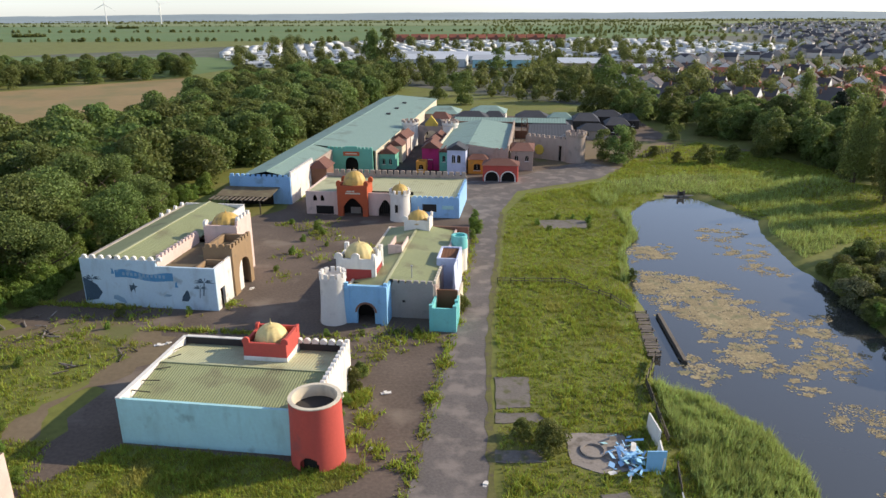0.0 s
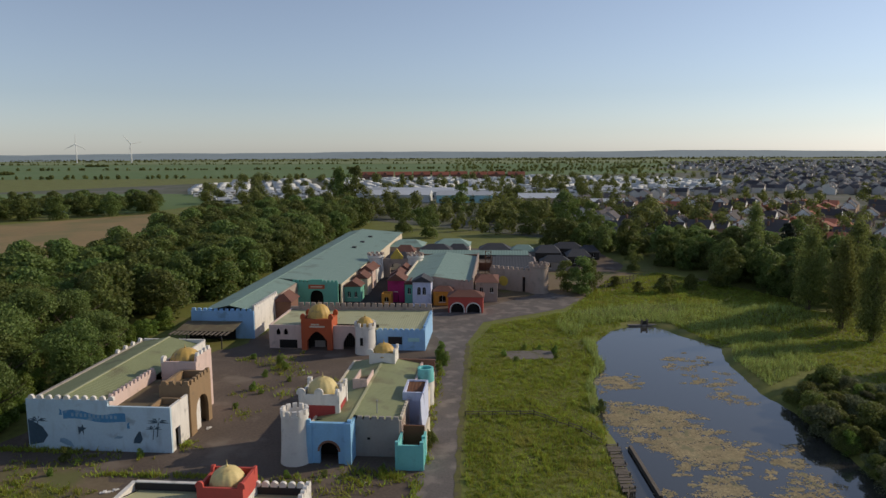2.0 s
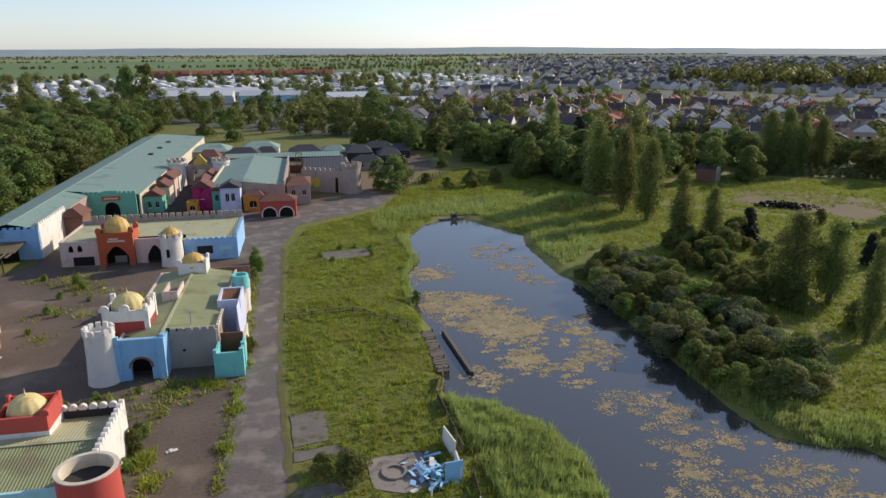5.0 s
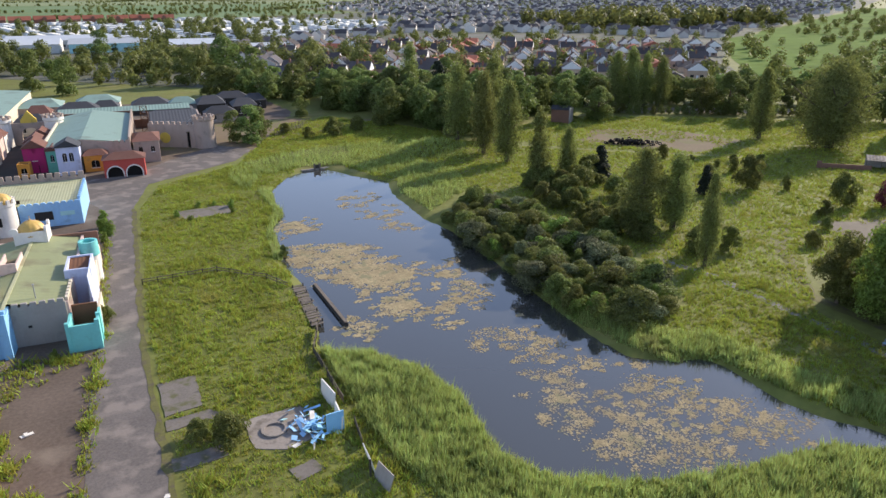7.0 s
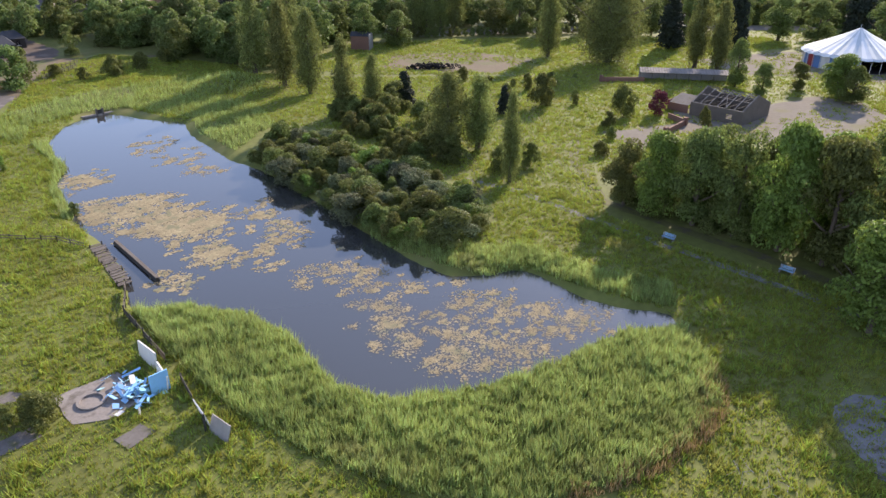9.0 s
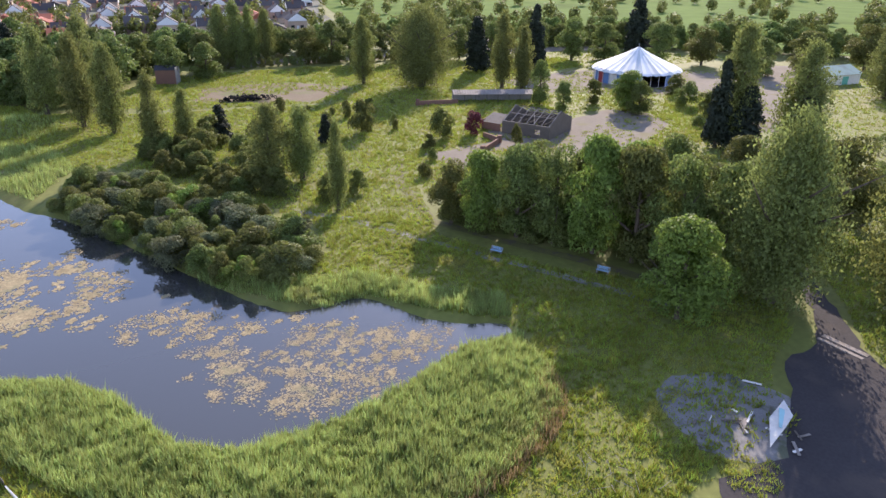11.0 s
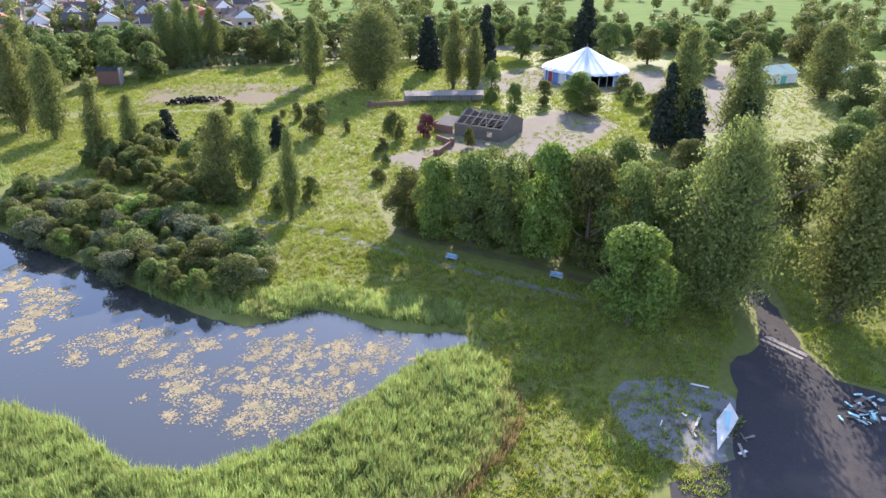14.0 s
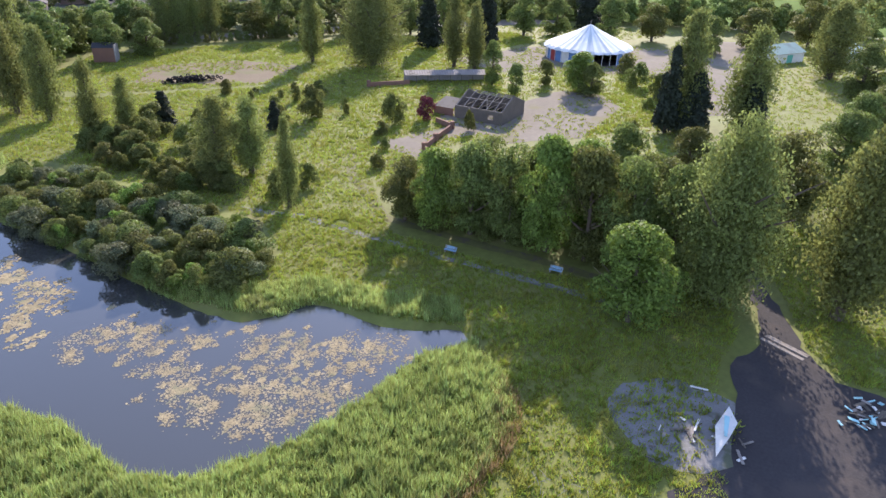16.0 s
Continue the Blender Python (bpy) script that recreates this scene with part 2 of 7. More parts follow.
    "tent_grey": material("grey_tent_canvas", (0.58, 0.61, 0.60), 0.6, vary=0.15, big=0.2, fine=2.0, bump=0.05),
    "tent_blue": material("blue_tent_wall", (0.14, 0.24, 0.46), 0.7, vary=0.3, big=0.3, fine=2.0),
    "brick": material("red_brown_brick", (0.22, 0.12, 0.085), 0.9, vary=0.4, big=0.4, fine=6.0, bump=0.3, per_object=0.2),
    "house_wall": material("house_render_and_brick", (0.40, 0.29, 0.22), 0.9, vary=0.3, big=0.3, fine=3.0, per_object=0.7, hue=0.03),
    "house_white": material("white_house_gable", (0.78, 0.77, 0.74), 0.8, vary=0.15),
    "house_roof": material("house_tile_roof", (0.085, 0.072, 0.07), 0.85, vary=0.3, big=0.3, fine=3.0, bump=0.3, per_object=0.6, hue=0.03),
    "house_roof_red": material("red_tile_roof", (0.34, 0.115, 0.07), 0.85, vary=0.3, big=0.3, fine=3.0, per_object=0.3),
    "far_roofs": material("far_town_roofs", (0.085, 0.076, 0.08), 0.85, vary=0.2, big=0.05, fine=0.5, bump=0, island=0.9, hue=0.04),
    "far_walls": material("far_town_walls", (0.54, 0.50, 0.46), 0.9, vary=0.2, big=0.05, fine=0.5, bump=0, island=0.9, hue=0.03),
    "caravan": material("caravan_white", (0.60, 0.60, 0.58), 0.6, vary=0.3, big=0.08, per_object=0.5, bump=0),
    "caravan_roof": material("caravan_roof_grey", (0.46, 0.48, 0.50), 0.6, vary=0.2, per_object=0.6, bump=0),
}


def water_material():
    m = bpy.data.materials.new("pond_water")
    m.use_nodes = True
    nt = m.node_tree
    b = nt.nodes["Principled BSDF"]
    b.inputs["Base Color"].default_value = (0.05, 0.05, 0.046, 1)
    b.inputs["Roughness"].default_value, b.inputs["IOR"].default_value = 0.05, 1.75
    geo, n, bump = nt.nodes.new("ShaderNodeNewGeometry"), nt.nodes.new("ShaderNodeTexNoise"), nt.nodes.new("ShaderNodeBump")
    n.inputs["Scale"].default_value, n.inputs["Detail"].default_value = 1.2, 3
    bump.inputs["Strength"].default_value, bump.inputs["Distance"].default_value = 0.06, 0.05
    nt.links.new(geo.outputs["Position"], n.inputs["Vector"])
    nt.links.new(n.outputs["Fac"], bump.inputs["Height"])
    nt.links.new(bump.outputs[0], b.inputs["Normal"])
    return m


M["water"] = water_material()

# ==== mesh helpers ====
rng = np.random.default_rng(7)
SITE = radians(-7.5)


def site(u, v):
    return Vector((u * math.cos(SITE) - v * math.sin(SITE), u * math.sin(SITE) + v * math.cos(SITE), 0))


ROUNDED = {"round_tower", "dome", "finial", "corner_turret", "tower_rim", "trunk", "log", "tower", "tyre", "turret_head"}


def mesh_of(name, bm, mat):
    me = bpy.data.meshes.new(name)
    bm.normal_update()
    bm.to_mesh(me)
    bm.free()
    if name in ROUNDED:
        me.polygons.foreach_set("use_smooth", np.ones(len(me.polygons), bool))
        me.set_sharp_from_angle(angle=radians(32))
    for m in (mat if isinstance(mat, (list, tuple)) else [mat]):
        me.materials.append(M[m])
    return me


def part(name, bm, mat, parent, label=""):
    ob = new(name, mesh_of(name, bm, mat))
    ob.parent = parent
    return tagged(ob, label)


def pieces(name, mat, parent, label, *spans):
    """Each span a part of its own; returns the first."""
    return [part(name, boxed(s), mat, parent, label) for s in spans][0]


def shared(name, me, parent, m):
    ob = new(name, me)
    ob.parent = parent
    ob.matrix_basis = m
    return ob


def thing(name, label, category, place=(0, 0, 0), turn=0.0, group="", kind=""):
    ob = new(name)
    ob.empty_display_size = 0.5
    ob.matrix_basis = pose(*place, 0, 0, turn)
    return tagged(ob, label, category, group, kind)


def box(bm, x0, x1, y0, y1, z0, z1, m=None):
    vs = [bm.verts.new(Vector(p) if m is None else m @ Vector(p)) for p in
          ((x0, y0, z0), (x1, y0, z0), (x1, y1, z0), (x0, y1, z0), (x0, y0, z1), (x1, y0, z1), (x1, y1, z1), (x0, y1, z1))]
    for f in ((0, 3, 2, 1), (4, 5, 6, 7), (0, 1, 5, 4), (1, 2, 6, 5), (2, 3, 7, 6), (3, 0, 4, 7)):
        bm.faces.new([vs[i] for i in f])
    return bm


def boxed(*spans, m=None):
    bm = bmesh.new()
    for s in spans:
        box(bm, *s, m=m)
    return bm


def lathe(profile, n=28, centre=(0, 0), ribs=0, rib=0.0, bm=None):
    """A turned form from (radius, height) pairs, with raised ribs if asked."""
    bm = bm or bmesh.new()
    rings = []
    for r, z in profile:
        ring = []
        for i in range(n):
            a = 2 * math.pi * i / n
            k = 1 + (rib * abs(math.cos(a * ribs / 2)) if ribs else 0)
            ring.append(bm.verts.new((centre[0] + r * k * math.cos(a), centre[1] + r * k * math.sin(a), z)))
        rings.append(ring)
    for a, b in zip(rings, rings[1:]):
        for i in range(n):
            bm.faces.new((a[i], a[(i + 1) % n], b[(i + 1) % n], b[i]))
    return bm


def tube(bm, pts, radii, n=6):
    """A tapered limb along points."""
    rings = []
    for i, (p, r) in enumerate(zip(pts, radii)):
        d = (Vector(pts[min(i + 1, len(pts) - 1)]) - Vector(pts[max(i - 1, 0)])).normalized()
        a = d.orthogonal().normalized()
        b = d.cross(a)
        rings.append([bm.verts.new(Vector(p) + (a * math.cos(2 * math.pi * k / n) + b * math.sin(2 * math.pi * k / n)) * r) for k in range(n)])
    for a, b in zip(rings, rings[1:]):
        for i in range(n):
            bm.faces.new((a[i], a[(i + 1) % n], b[(i + 1) % n], b[i]))
    bm.faces.new(rings[0][::-1])
    bm.faces.new(rings[-1])
    return bm


def arch_height(kind, s, rise):
    """The height over the springing at s from -1 to 1 across the opening."""
    if kind == "round":
        return rise * math.sqrt(max(0.0, 1 - s * s))
    if kind == "pointed":
        return rise * (1 - abs(s) ** 1.6)
    return rise


def wall(x0, x1, height, thick=0.35, openings=(), bm=None, m=None, base=0.0):
    """A wall along x, from y 0 to thick, with openings (centre, width, sill, springing, rise, kind) that go through it."""
    bm = bm or bmesh.new()
    x = x0
    for c, w, sill, spring, rise, kind in sorted(openings):
        if c - w / 2 > x + 1e-4:
            box(bm, x, c - w / 2, 0, thick, base, height, m)
        n = 1 if kind == "flat" else 12
        for i in range(n):
            a, b = c - w / 2 + w * i / n, c - w / 2 + w * (i + 1) / n
            za, zb = (spring + arch_height(kind, 2 * (q - c) / w, rise) for q in (a, b))
            vs = [bm.verts.new(Vector(p) if m is None else m @ Vector(p)) for p in
                  ((a, 0, za), (b, 0, zb), (b, thick, zb), (a, thick, za), (a, 0, height), (b, 0, height), (b, thick, height), (a, thick, height))]
            for f in ((0, 3, 2, 1), (4, 5, 6, 7), (0, 1, 5, 4), (1, 2, 6, 5), (2, 3, 7, 6), (3, 0, 4, 7)):
                bm.faces.new([vs[k] for k in f])
        if sill > base:
            box(bm, c - w / 2, c + w / 2, 0, thick, base, sill, m)
        x = c + w / 2
    if x1 > x + 1e-4:
        box(bm, x, x1, 0, thick, base, height, m)
    bmesh.ops.remove_doubles(bm, verts=bm.verts, dist=1e-4)
    return bm


def merlon_mesh(name, w, d, h, mat, rounded=False):
    bm = bmesh.new()
    if rounded:
        n = 7
        prof = [(-w / 2, 0)] + [(-w / 2 * math.cos(math.pi * i / n), h * 0.45 + h * 0.55 * math.sin(math.pi * i / n)) for i in range(n + 1)] + [(w / 2, 0)]
    else:
        prof = [(-w / 2, 0), (-w / 2 * 0.96, h * 0.93), (-w / 2 * 0.86, h), (w / 2 * 0.86, h), (w / 2 * 0.96, h * 0.93), (w / 2, 0)]
    a = [bm.verts.new((x, -d / 2, z)) for x, z in prof]
    b = [bm.verts.new((x, d / 2, z)) for x, z in prof]
    bm.faces.new(a)
    bm.faces.new(b[::-1])
    for i in range(len(a)):
        j = (i + 1) % len(a)
        bm.faces.new((a[j], a[i], b[i], b[j]))
    return mesh_of(name, bm, mat)


def merlons(parent, me, p, q, n, z):
    """n merlons spread from p to q on a wall head at z."""
    p, q = Vector((*p, z)), Vector((*q, z))
    turn = math.degrees(math.atan2(q.y - p.y, q.x - p.x))
    for i in range(n):
        at = p.lerp(q, (i + 0.5) / n)
        shared("merlon", me, parent, pose(at.x, at.y, z - 0.01, 0, 0, turn + rng.uniform(-2, 2)))


def merlon_ring(parent, me, centre, r, n, z):
    for i in range(n):
        a = 2 * math.pi * (i + 0.5) / n
        shared("merlon", me, parent, pose(centre[0] + r * math.cos(a), centre[1] + r * math.sin(a), z - 0.01, 0, 0, math.degrees(a) + 90))


def sheet_roof(x0, x1, y0, y1, z0, z1, along="y", pitch=0.6, amp=0.035, thick=0.06, waves=True):
    """A corrugated sheet over a rectangle; it rises along `along` from z0 to z1, the ridges of the sheet run up the slope."""
    bm = bmesh.new()
    span = (x1 - x0) if along == "y" else (y1 - y0)
    n = max(2, int(span / pitch * 4)) if waves else 2
    top = []
    for i in range(n + 1):
        s = i / n
        w = amp * math.sin(2 * math.pi * i / 4) if waves else 0
        if along == "y":
            x = x0 + span * s
            top.append(((x, y0, z0 + w), (x, y1, z1 + w)))
        else:
            y = y0 + span * s
            top.append(((x0, y, z0 + w), (x1, y, z1 + w)))
    va = [(bm.verts.new(a), bm.verts.new(b)) for a, b in top]
    vb = [(bm.verts.new(Vector(a) - Vector((0, 0, thick))), bm.verts.new(Vector(b) - Vector((0, 0, thick)))) for a, b in top]
    for i in range(n):
        bm.faces.new((va[i][0], va[i + 1][0], va[i + 1][1], va[i][1]))
        bm.faces.new((vb[i][0], vb[i][1], vb[i + 1][1], vb[i + 1][0]))
        bm.faces.new((va[i][0], vb[i][0], vb[i + 1][0], va[i + 1][0]))
        bm.faces.new((va[i][1], va[i + 1][1], vb[i + 1][1], vb[i][1]))
    for i in (0, n):
        bm.faces.new((va[i][0], va[i][1], vb[i][1], vb[i][0]))
    bmesh.ops.recalc_face_normals(bm, faces=bm.faces)
    return bm


def hip_roof(bm, x0, x1, y0, y1, z0, z1, inset=None, ridge="x"):
    """A solid pitched roof: hipped by inset at the ridge's ends (0 gives gables)."""
    i = 0 if inset is None else inset
    if ridge == "x":
        r = [(x0 + i, (y0 + y1) / 2, z1), (x1 - i, (y0 + y1) / 2, z1)]
    else:
        r = [((x0 + x1) / 2, y0 + i, z1), ((x0 + x1) / 2, y1 - i, z1)]
    b = [bm.verts.new(p) for p in ((x0, y0, z0), (x1, y0, z0), (x1, y1, z0), (x0, y1, z0))]
    t = [bm.verts.new(p) for p in r]
    if ridge == "x":
        fs = ((b[0], b[1], t[1], t[0]), (b[1], b[2], t[1]), (b[2], b[3], t[0], t[1]), (b[3], b[0], t[0]))
    else:
        fs = ((b[0], b[1], t[0]), (b[1], b[2], t[1], t[0]), (b[2], b[3], t[1]), (b[3], b[0], t[0], t[1]))
    for f in fs:
        bm.faces.new(f)
    bm.faces.new(b[::-1])
    return bm


def dome(parent, centre, r, z, mat="gold", tall=1.0, n_rib=12):
    prof = [(r * math.cos(a) ** 0.9, z + r * tall * math.sin(a) ** 1.05) for a in [math.pi / 2 * i / 9 for i in range(9)]] + [(0.06 * r, z + r * tall * 1.02)]
    d = part("dome", lathe([(r * 1.04, z - 0.15), (r * 1.04, z)] + prof, 48, centre, n_rib, 0.06), mat, parent, "ribbed gold-painted dome with worn patches")
    top = z + r * tall
    part("finial", lathe([(0.10, top - 0.1), (0.16, top + 0.12), (0.05, top + 0.3), (0.03, top + 0.7), (0.0, top + 0.75)], 10, centre), mat, d)


# ==== ground ====
LAKE = [(40.6, 147.3), (38.5, 138), (38.1, 130.1), (33.0, 122), (32.3, 116), (30.0, 106), (30.0, 95.8), (29.2, 84.9), (25.6, 76), (25.6, 73.5), (29.7, 71.0), (33.6, 65.4),
        (34.8, 58), (33.3, 51.1), (33.0, 46.6), (34.4, 42.6), (37.1, 40.0), (42.4, 36.8), (47.4, 34.6), (54.4, 33.2), (61.0, 32.0), (65.4, 28.6), (67.2, 30.2), (64.2, 35.0), (63.2, 40.1),
        (64.0, 47.0), (63.2, 49.6), (58.9, 51.2), (56.0, 54.0), (55.5, 60.2), (56.4, 67.3), (58.0, 79), (59.8, 92.5), (60.7, 106), (59.8, 114.4), (62.2, 133), (65.6, 142), (60.5, 152), (57.6, 160.5), (53.5, 161.0), (47.0, 157.0)]
WATER_Z = -0.6


def wavy(pts, step=2.0, jitter=0.4, seed=1):
    """A closed outline, cut finer and made uneven."""
    out, r = [], np.random.default_rng(seed)
    for (x0, y0), (x1, y1) in zip(pts, pts[1:] + pts[:1]):
        n = max(1, int(math.hypot(x1 - x0, y1 - y0) / step))
        for i in range(n):
            out.append((x0 + (x1 - x0) * i / n + r.uniform(-jitter, jitter), y0 + (y1 - y0) * i / n + r.uniform(-jitter, jitter)))
    return out


def depth_in(poly, X, Y):
    """The distance to an outline, positive inside it."""
    P = np.array(poly)
    Q = np.roll(P, -1, 0)
    best, inside = np.full(X.shape, 1e9), np.zeros(X.shape, bool)
    for (ax, ay), (bx, by) in zip(P, Q):
        dx, dy = bx - ax, by - ay
        t = np.clip(((X - ax) * dx + (Y - ay) * dy) / (dx * dx + dy * dy + 1e-9), 0, 1)
        best = np.minimum(best, np.hypot(X - ax - t * dx, Y - ay - t * dy))
        if abs(dy) > 1e-9:
            inside ^= ((ay > Y) != (by > Y)) & (X < (bx - ax) * (Y - ay) / dy + ax)
    return np.where(inside, best, -best)


SHORE = wavy(LAKE, 1.5, 0.25, 3)


def ground_height(X, Y):
    d = depth_in(SHORE, X, Y)
    h = np.where(d > -2.2, np.clip(-(d + 2.2) * 0.36, -2.0, 0), 0.0)
    h = h + 2.6 * np.exp(-(((X - 90) / 11) ** 2 + ((Y - 163) / 7) ** 2)) + 1.0 * np.exp(-(((X - 72) / 6) ** 2 + ((Y - 92) / 22) ** 2))
    return h


def ground_mesh():
    fx, fy = np.arange(-70, 150.1, 1.25), np.arange(-30, 230.1, 1.25)
    far = np.array([10, 25, 50, 100, 200, 400, 800, 1500, 2600, 4700.0])
    gx, gy = np.r_[(-70 - far)[::-1], fx, 150 + far], np.r_[(-30 - far)[::-1], fy, 230 + far]
    X, Y = np.meshgrid(gx, gy)
    Z = ground_height(X, Y)
    nx, ny = len(gx), len(gy)
    idx = np.arange(nx * ny).reshape(ny, nx)
    quads = np.stack([idx[:-1, :-1], idx[:-1, 1:], idx[1:, 1:], idx[1:, :-1]], -1).reshape(-1, 4)
    return raw_mesh("ground", np.stack([X, Y, Z], -1).reshape(-1, 3), quads, "ground", smooth=True)


def raw_mesh(name, verts, faces, mat, smooth=False):
    me = bpy.data.meshes.new(name)
    k = faces.shape[1]
    me.vertices.add(len(verts))
    me.vertices.foreach_set("co", np.asarray(verts, np.float32).ravel())
    me.loops.add(faces.size)
    me.loops.foreach_set("vertex_index", faces.astype(np.int32).ravel())
    me.polygons.add(len(faces))
    me.polygons.foreach_set("loop_start", np.arange(0, faces.size, k, dtype=np.int32))
    me.polygons.foreach_set("loop_total", np.full(len(faces), k, np.int32))
    if smooth:
        me.polygons.foreach_set("use_smooth", np.ones(len(faces), bool))
    me.materials.append(M[mat])
    me.update(calc_edges=True)
    return me


tagged(new("ground", ground_mesh()), "uneven meadow ground with a pond hollow", "ground", kind="structure")


def sheet(name, pts, z, mat, label, category, step=2.0, jitter=0.4, seed=1, thick=0.0):
    bm = bmesh.new()
    f = bm.faces.new([bm.verts.new((x, y, z)) for x, y in wavy(pts, step, jitter, seed)])
    if thick:
        r = bmesh.ops.extrude_face_region(bm, geom=[f])
        bmesh.ops.translate(bm, verts=[g for g in r["geom"] if isinstance(g, bmesh.types.BMVert)], vec=(0, 0, -thick))
    bmesh.ops.recalc_face_normals(bm, faces=bm.faces)
    f = max(bm.faces, key=lambda q: q.calc_area())
    if not thick and f.normal.z < 0:
        f.normal_flip()
    bmesh.ops.triangulate(bm, faces=[q for q in bm.faces if len(q.verts) > 4])
    return tagged(new(name, mesh_of(name, bm, mat)), label, category, kind="structure")


sheet("water", [(x, y) for x, y in [(20, 20), (75, 20), (75, 170), (20, 170)]], WATER_Z, "water", "still pond water that mirrors the sky", "water", 20, 0)


# ==== surfaces ====
def site_poly(pts):
    return [tuple(site(u, v)[:2]) for u, v in pts]


sheet("yard", site_poly([(-47, 40), (-10, 40), (-8, 84), (-9, 150), (-14, 178), (-46, 184), (-56, 140), (-66, 128), (-70, 92), (-74, 84), (-62, 76), (-48, 66)]), 0.02, "yard",
      "worn brown yard surface between the castle buildings", "yard", 2.5, 0.9, 5)
sheet("road", [(-8, 20), (2, 20), (4.5, 53), (5.4, 72), (6.3, 86.8), (8.2, 105), (9.9, 122), (12.6, 148), (18, 165), (40, 178), (48, 190), (40, 200), (14, 176), (-6, 176), (-4, 168), (4, 160), (7.4, 147),
               (7.7, 140.6), (5.2, 122.3), (3.0, 100.8), (1.3, 86.8), (-0.5, 76), (-1.6, 65), (-3, 53)], 0.05, "road", "patched grey tarmac service road with faded edges", "road", 2.0, 0.22, 6)
sheet("verge", [(2.6, 30), (4.9, 53), (5.7, 72), (6.6, 86.8), (8.5, 105), (10.3, 122), (12.8, 146), (12.2, 147), (9.5, 122), (7.7, 105), (5.9, 86.8), (5.0, 72), (4.1, 53), (1.7, 30)], 0.075, "verge",
      "mossy verge strip along the road edge", "verge", 1.5, 0.25, 8)
for pts, seed in (([(6.2, 74.8), (10.2, 74.8), (9.7, 68.1), (5.9, 67.8)], 3), ([(5.7, 67.0), (10.0, 67.0), (11.4, 65.0), (5.6, 65.0)], 4), ([(5.2, 60.2), (10, 60.2), (10, 58.2), (5.1, 58.2)], 5),
                  ([(12.6, 63.2), (18.5, 63.0), (18.8, 57.0), (15, 56.4), (12.4, 58)], 6), ([(14.2, 53.4), (16.8, 53.8), (17.2, 52.0), (14.6, 51.4)], 7)):
    tagged(sheet("concrete_slab", pts, 0.08, "concrete" if seed == 6 else "old_slab", "cracked concrete floor slab left in the grass", "slab", 0.9, 0.1, seed, 0.2), group="old floor slabs")
sheet("pavement", [(62.1, 11.3), (58.3, 8.6), (55, 4), (57, -2), (67.4, -1.5), (69.5, 4.9), (66.7, 9.9)], 0.03, "gravel", "patch of grey gravel strewn with rubbish", "gravel", 1.2, 0.5, 9)
sheet("road_2", [(52, 3.5), (58, -1.5), (68, -1.2), (75, 0.5), (81, -2.5), (88, -1.5), (95.7, 0.4), (104, 4), (104, 0.5), (95.6, -1.6), (90, -4.4), (82.4, -6.9), (77, -10.5), (76, -16), (66, -16), (58, -18), (48, -14), (44, 0)], 0.04, "dark_tarmac",
      "dark tarmac drive that leads between the trees", "road", 1.5, 0.35, 10)
sheet("footpath", [(82.0, 14), (82.6, 22), (83.1, 39.0), (84.1, 54), (85.0, 66), (82, 80), (80.5, 80), (83.5, 66), (82.8, 54), (81.9, 39), (81.4, 22), (80.8, 14)], 0.03, "gravel", "narrow overgrown stone-edged path", "path", 1.5, 0.25, 11)
sheet("footpath_2", [(85.5, 8), (86.6, 20), (87.4, 26.5), (88.1, 41), (89.3, 53.6), (96.9, 62.2), (104, 70), (118, 78), (118, 76.4), (105, 68.5), (98.4, 61), (91.3, 53.8), (90, 41), (89.3, 26.5), (88.4, 20), (87.3, 8)], 0.04, "verge", "mossy worn path past the benches", "path", 1.5, 0.2, 12)
sheet("hardstanding", [(117, 62), (129, 66), (139, 57), (135, 50), (147, 38), (176, 36), (186, 44), (184, 54), (166, 60), (158, 70), (146, 72), (140, 66), (122, 74)], 0.03, "pale_dirt", "pale bare hardstanding round the ruined shed", "hardstanding", 3, 0.8, 13)
sheet("hardstanding_2", [(205, 95), (236, 84), (250, 70), (262, 40), (285, 36), (292, 14), (275, 12), (184, 11), (178, 19), (215, 24), (214, 44), (206, 60), (196, 80)], 0.035, "pale_dirt", "pale track and tent ground", "hardstanding", 4, 0.8, 14)
sheet("car_park", [(176, 198), (206, 179), (252, 146), (302, 96), (296, 86), (246, 134), (200, 168), (170, 188)], 0.045, "pale_dirt", "pale parking strip behind the hedge", "car park", 6, 0.4, 33)
sheet("bare_ground", [(131, 154), (147, 165), (168, 150), (172, 130), (150, 126), (140, 138)], 0.03, "dirt", "bare brown earth with scrub", "earth", 2.5, 1.0, 15)
sheet("bare_ground_2", [(24, 196), (46, 186), (52, 196), (95, 215), (70, 232), (40, 236), (20, 215)], 0.03, "dirt", "bare brown earth by the fort", "earth", 2.5, 1.0, 16)
sheet("bare_ground_3", [(-60, 88), (-46, 92), (-36, 86), (-36, 78), (-43, 70), (-42, 62), (-46, 60), (-48, 68), (-52, 74), (-60, 80)], 0.028, "dirt", "trodden pale earth beside the yard", "earth", 1.5, 0.8, 44)
sheet("lawn", site_poly([(-47, 36), (-28, 36), (-20, 50), (-16, 53), (-15, 56.4), (-39.6, 56.4), (-43, 50)]), 0.045, "ground", "rough dark grass in front of the pale blue hall", "grass", 1.5, 0.5, 45)
sheet("lawn_2", [(-75, 58), (-46, 54), (-45, 66), (-40, 80), (-44, 84), (-52, 82), (-60, 84), (-72, 80)], 0.044, "ground", "weedy ground between wood and yard", "grass", 1.5, 0.9, 46)
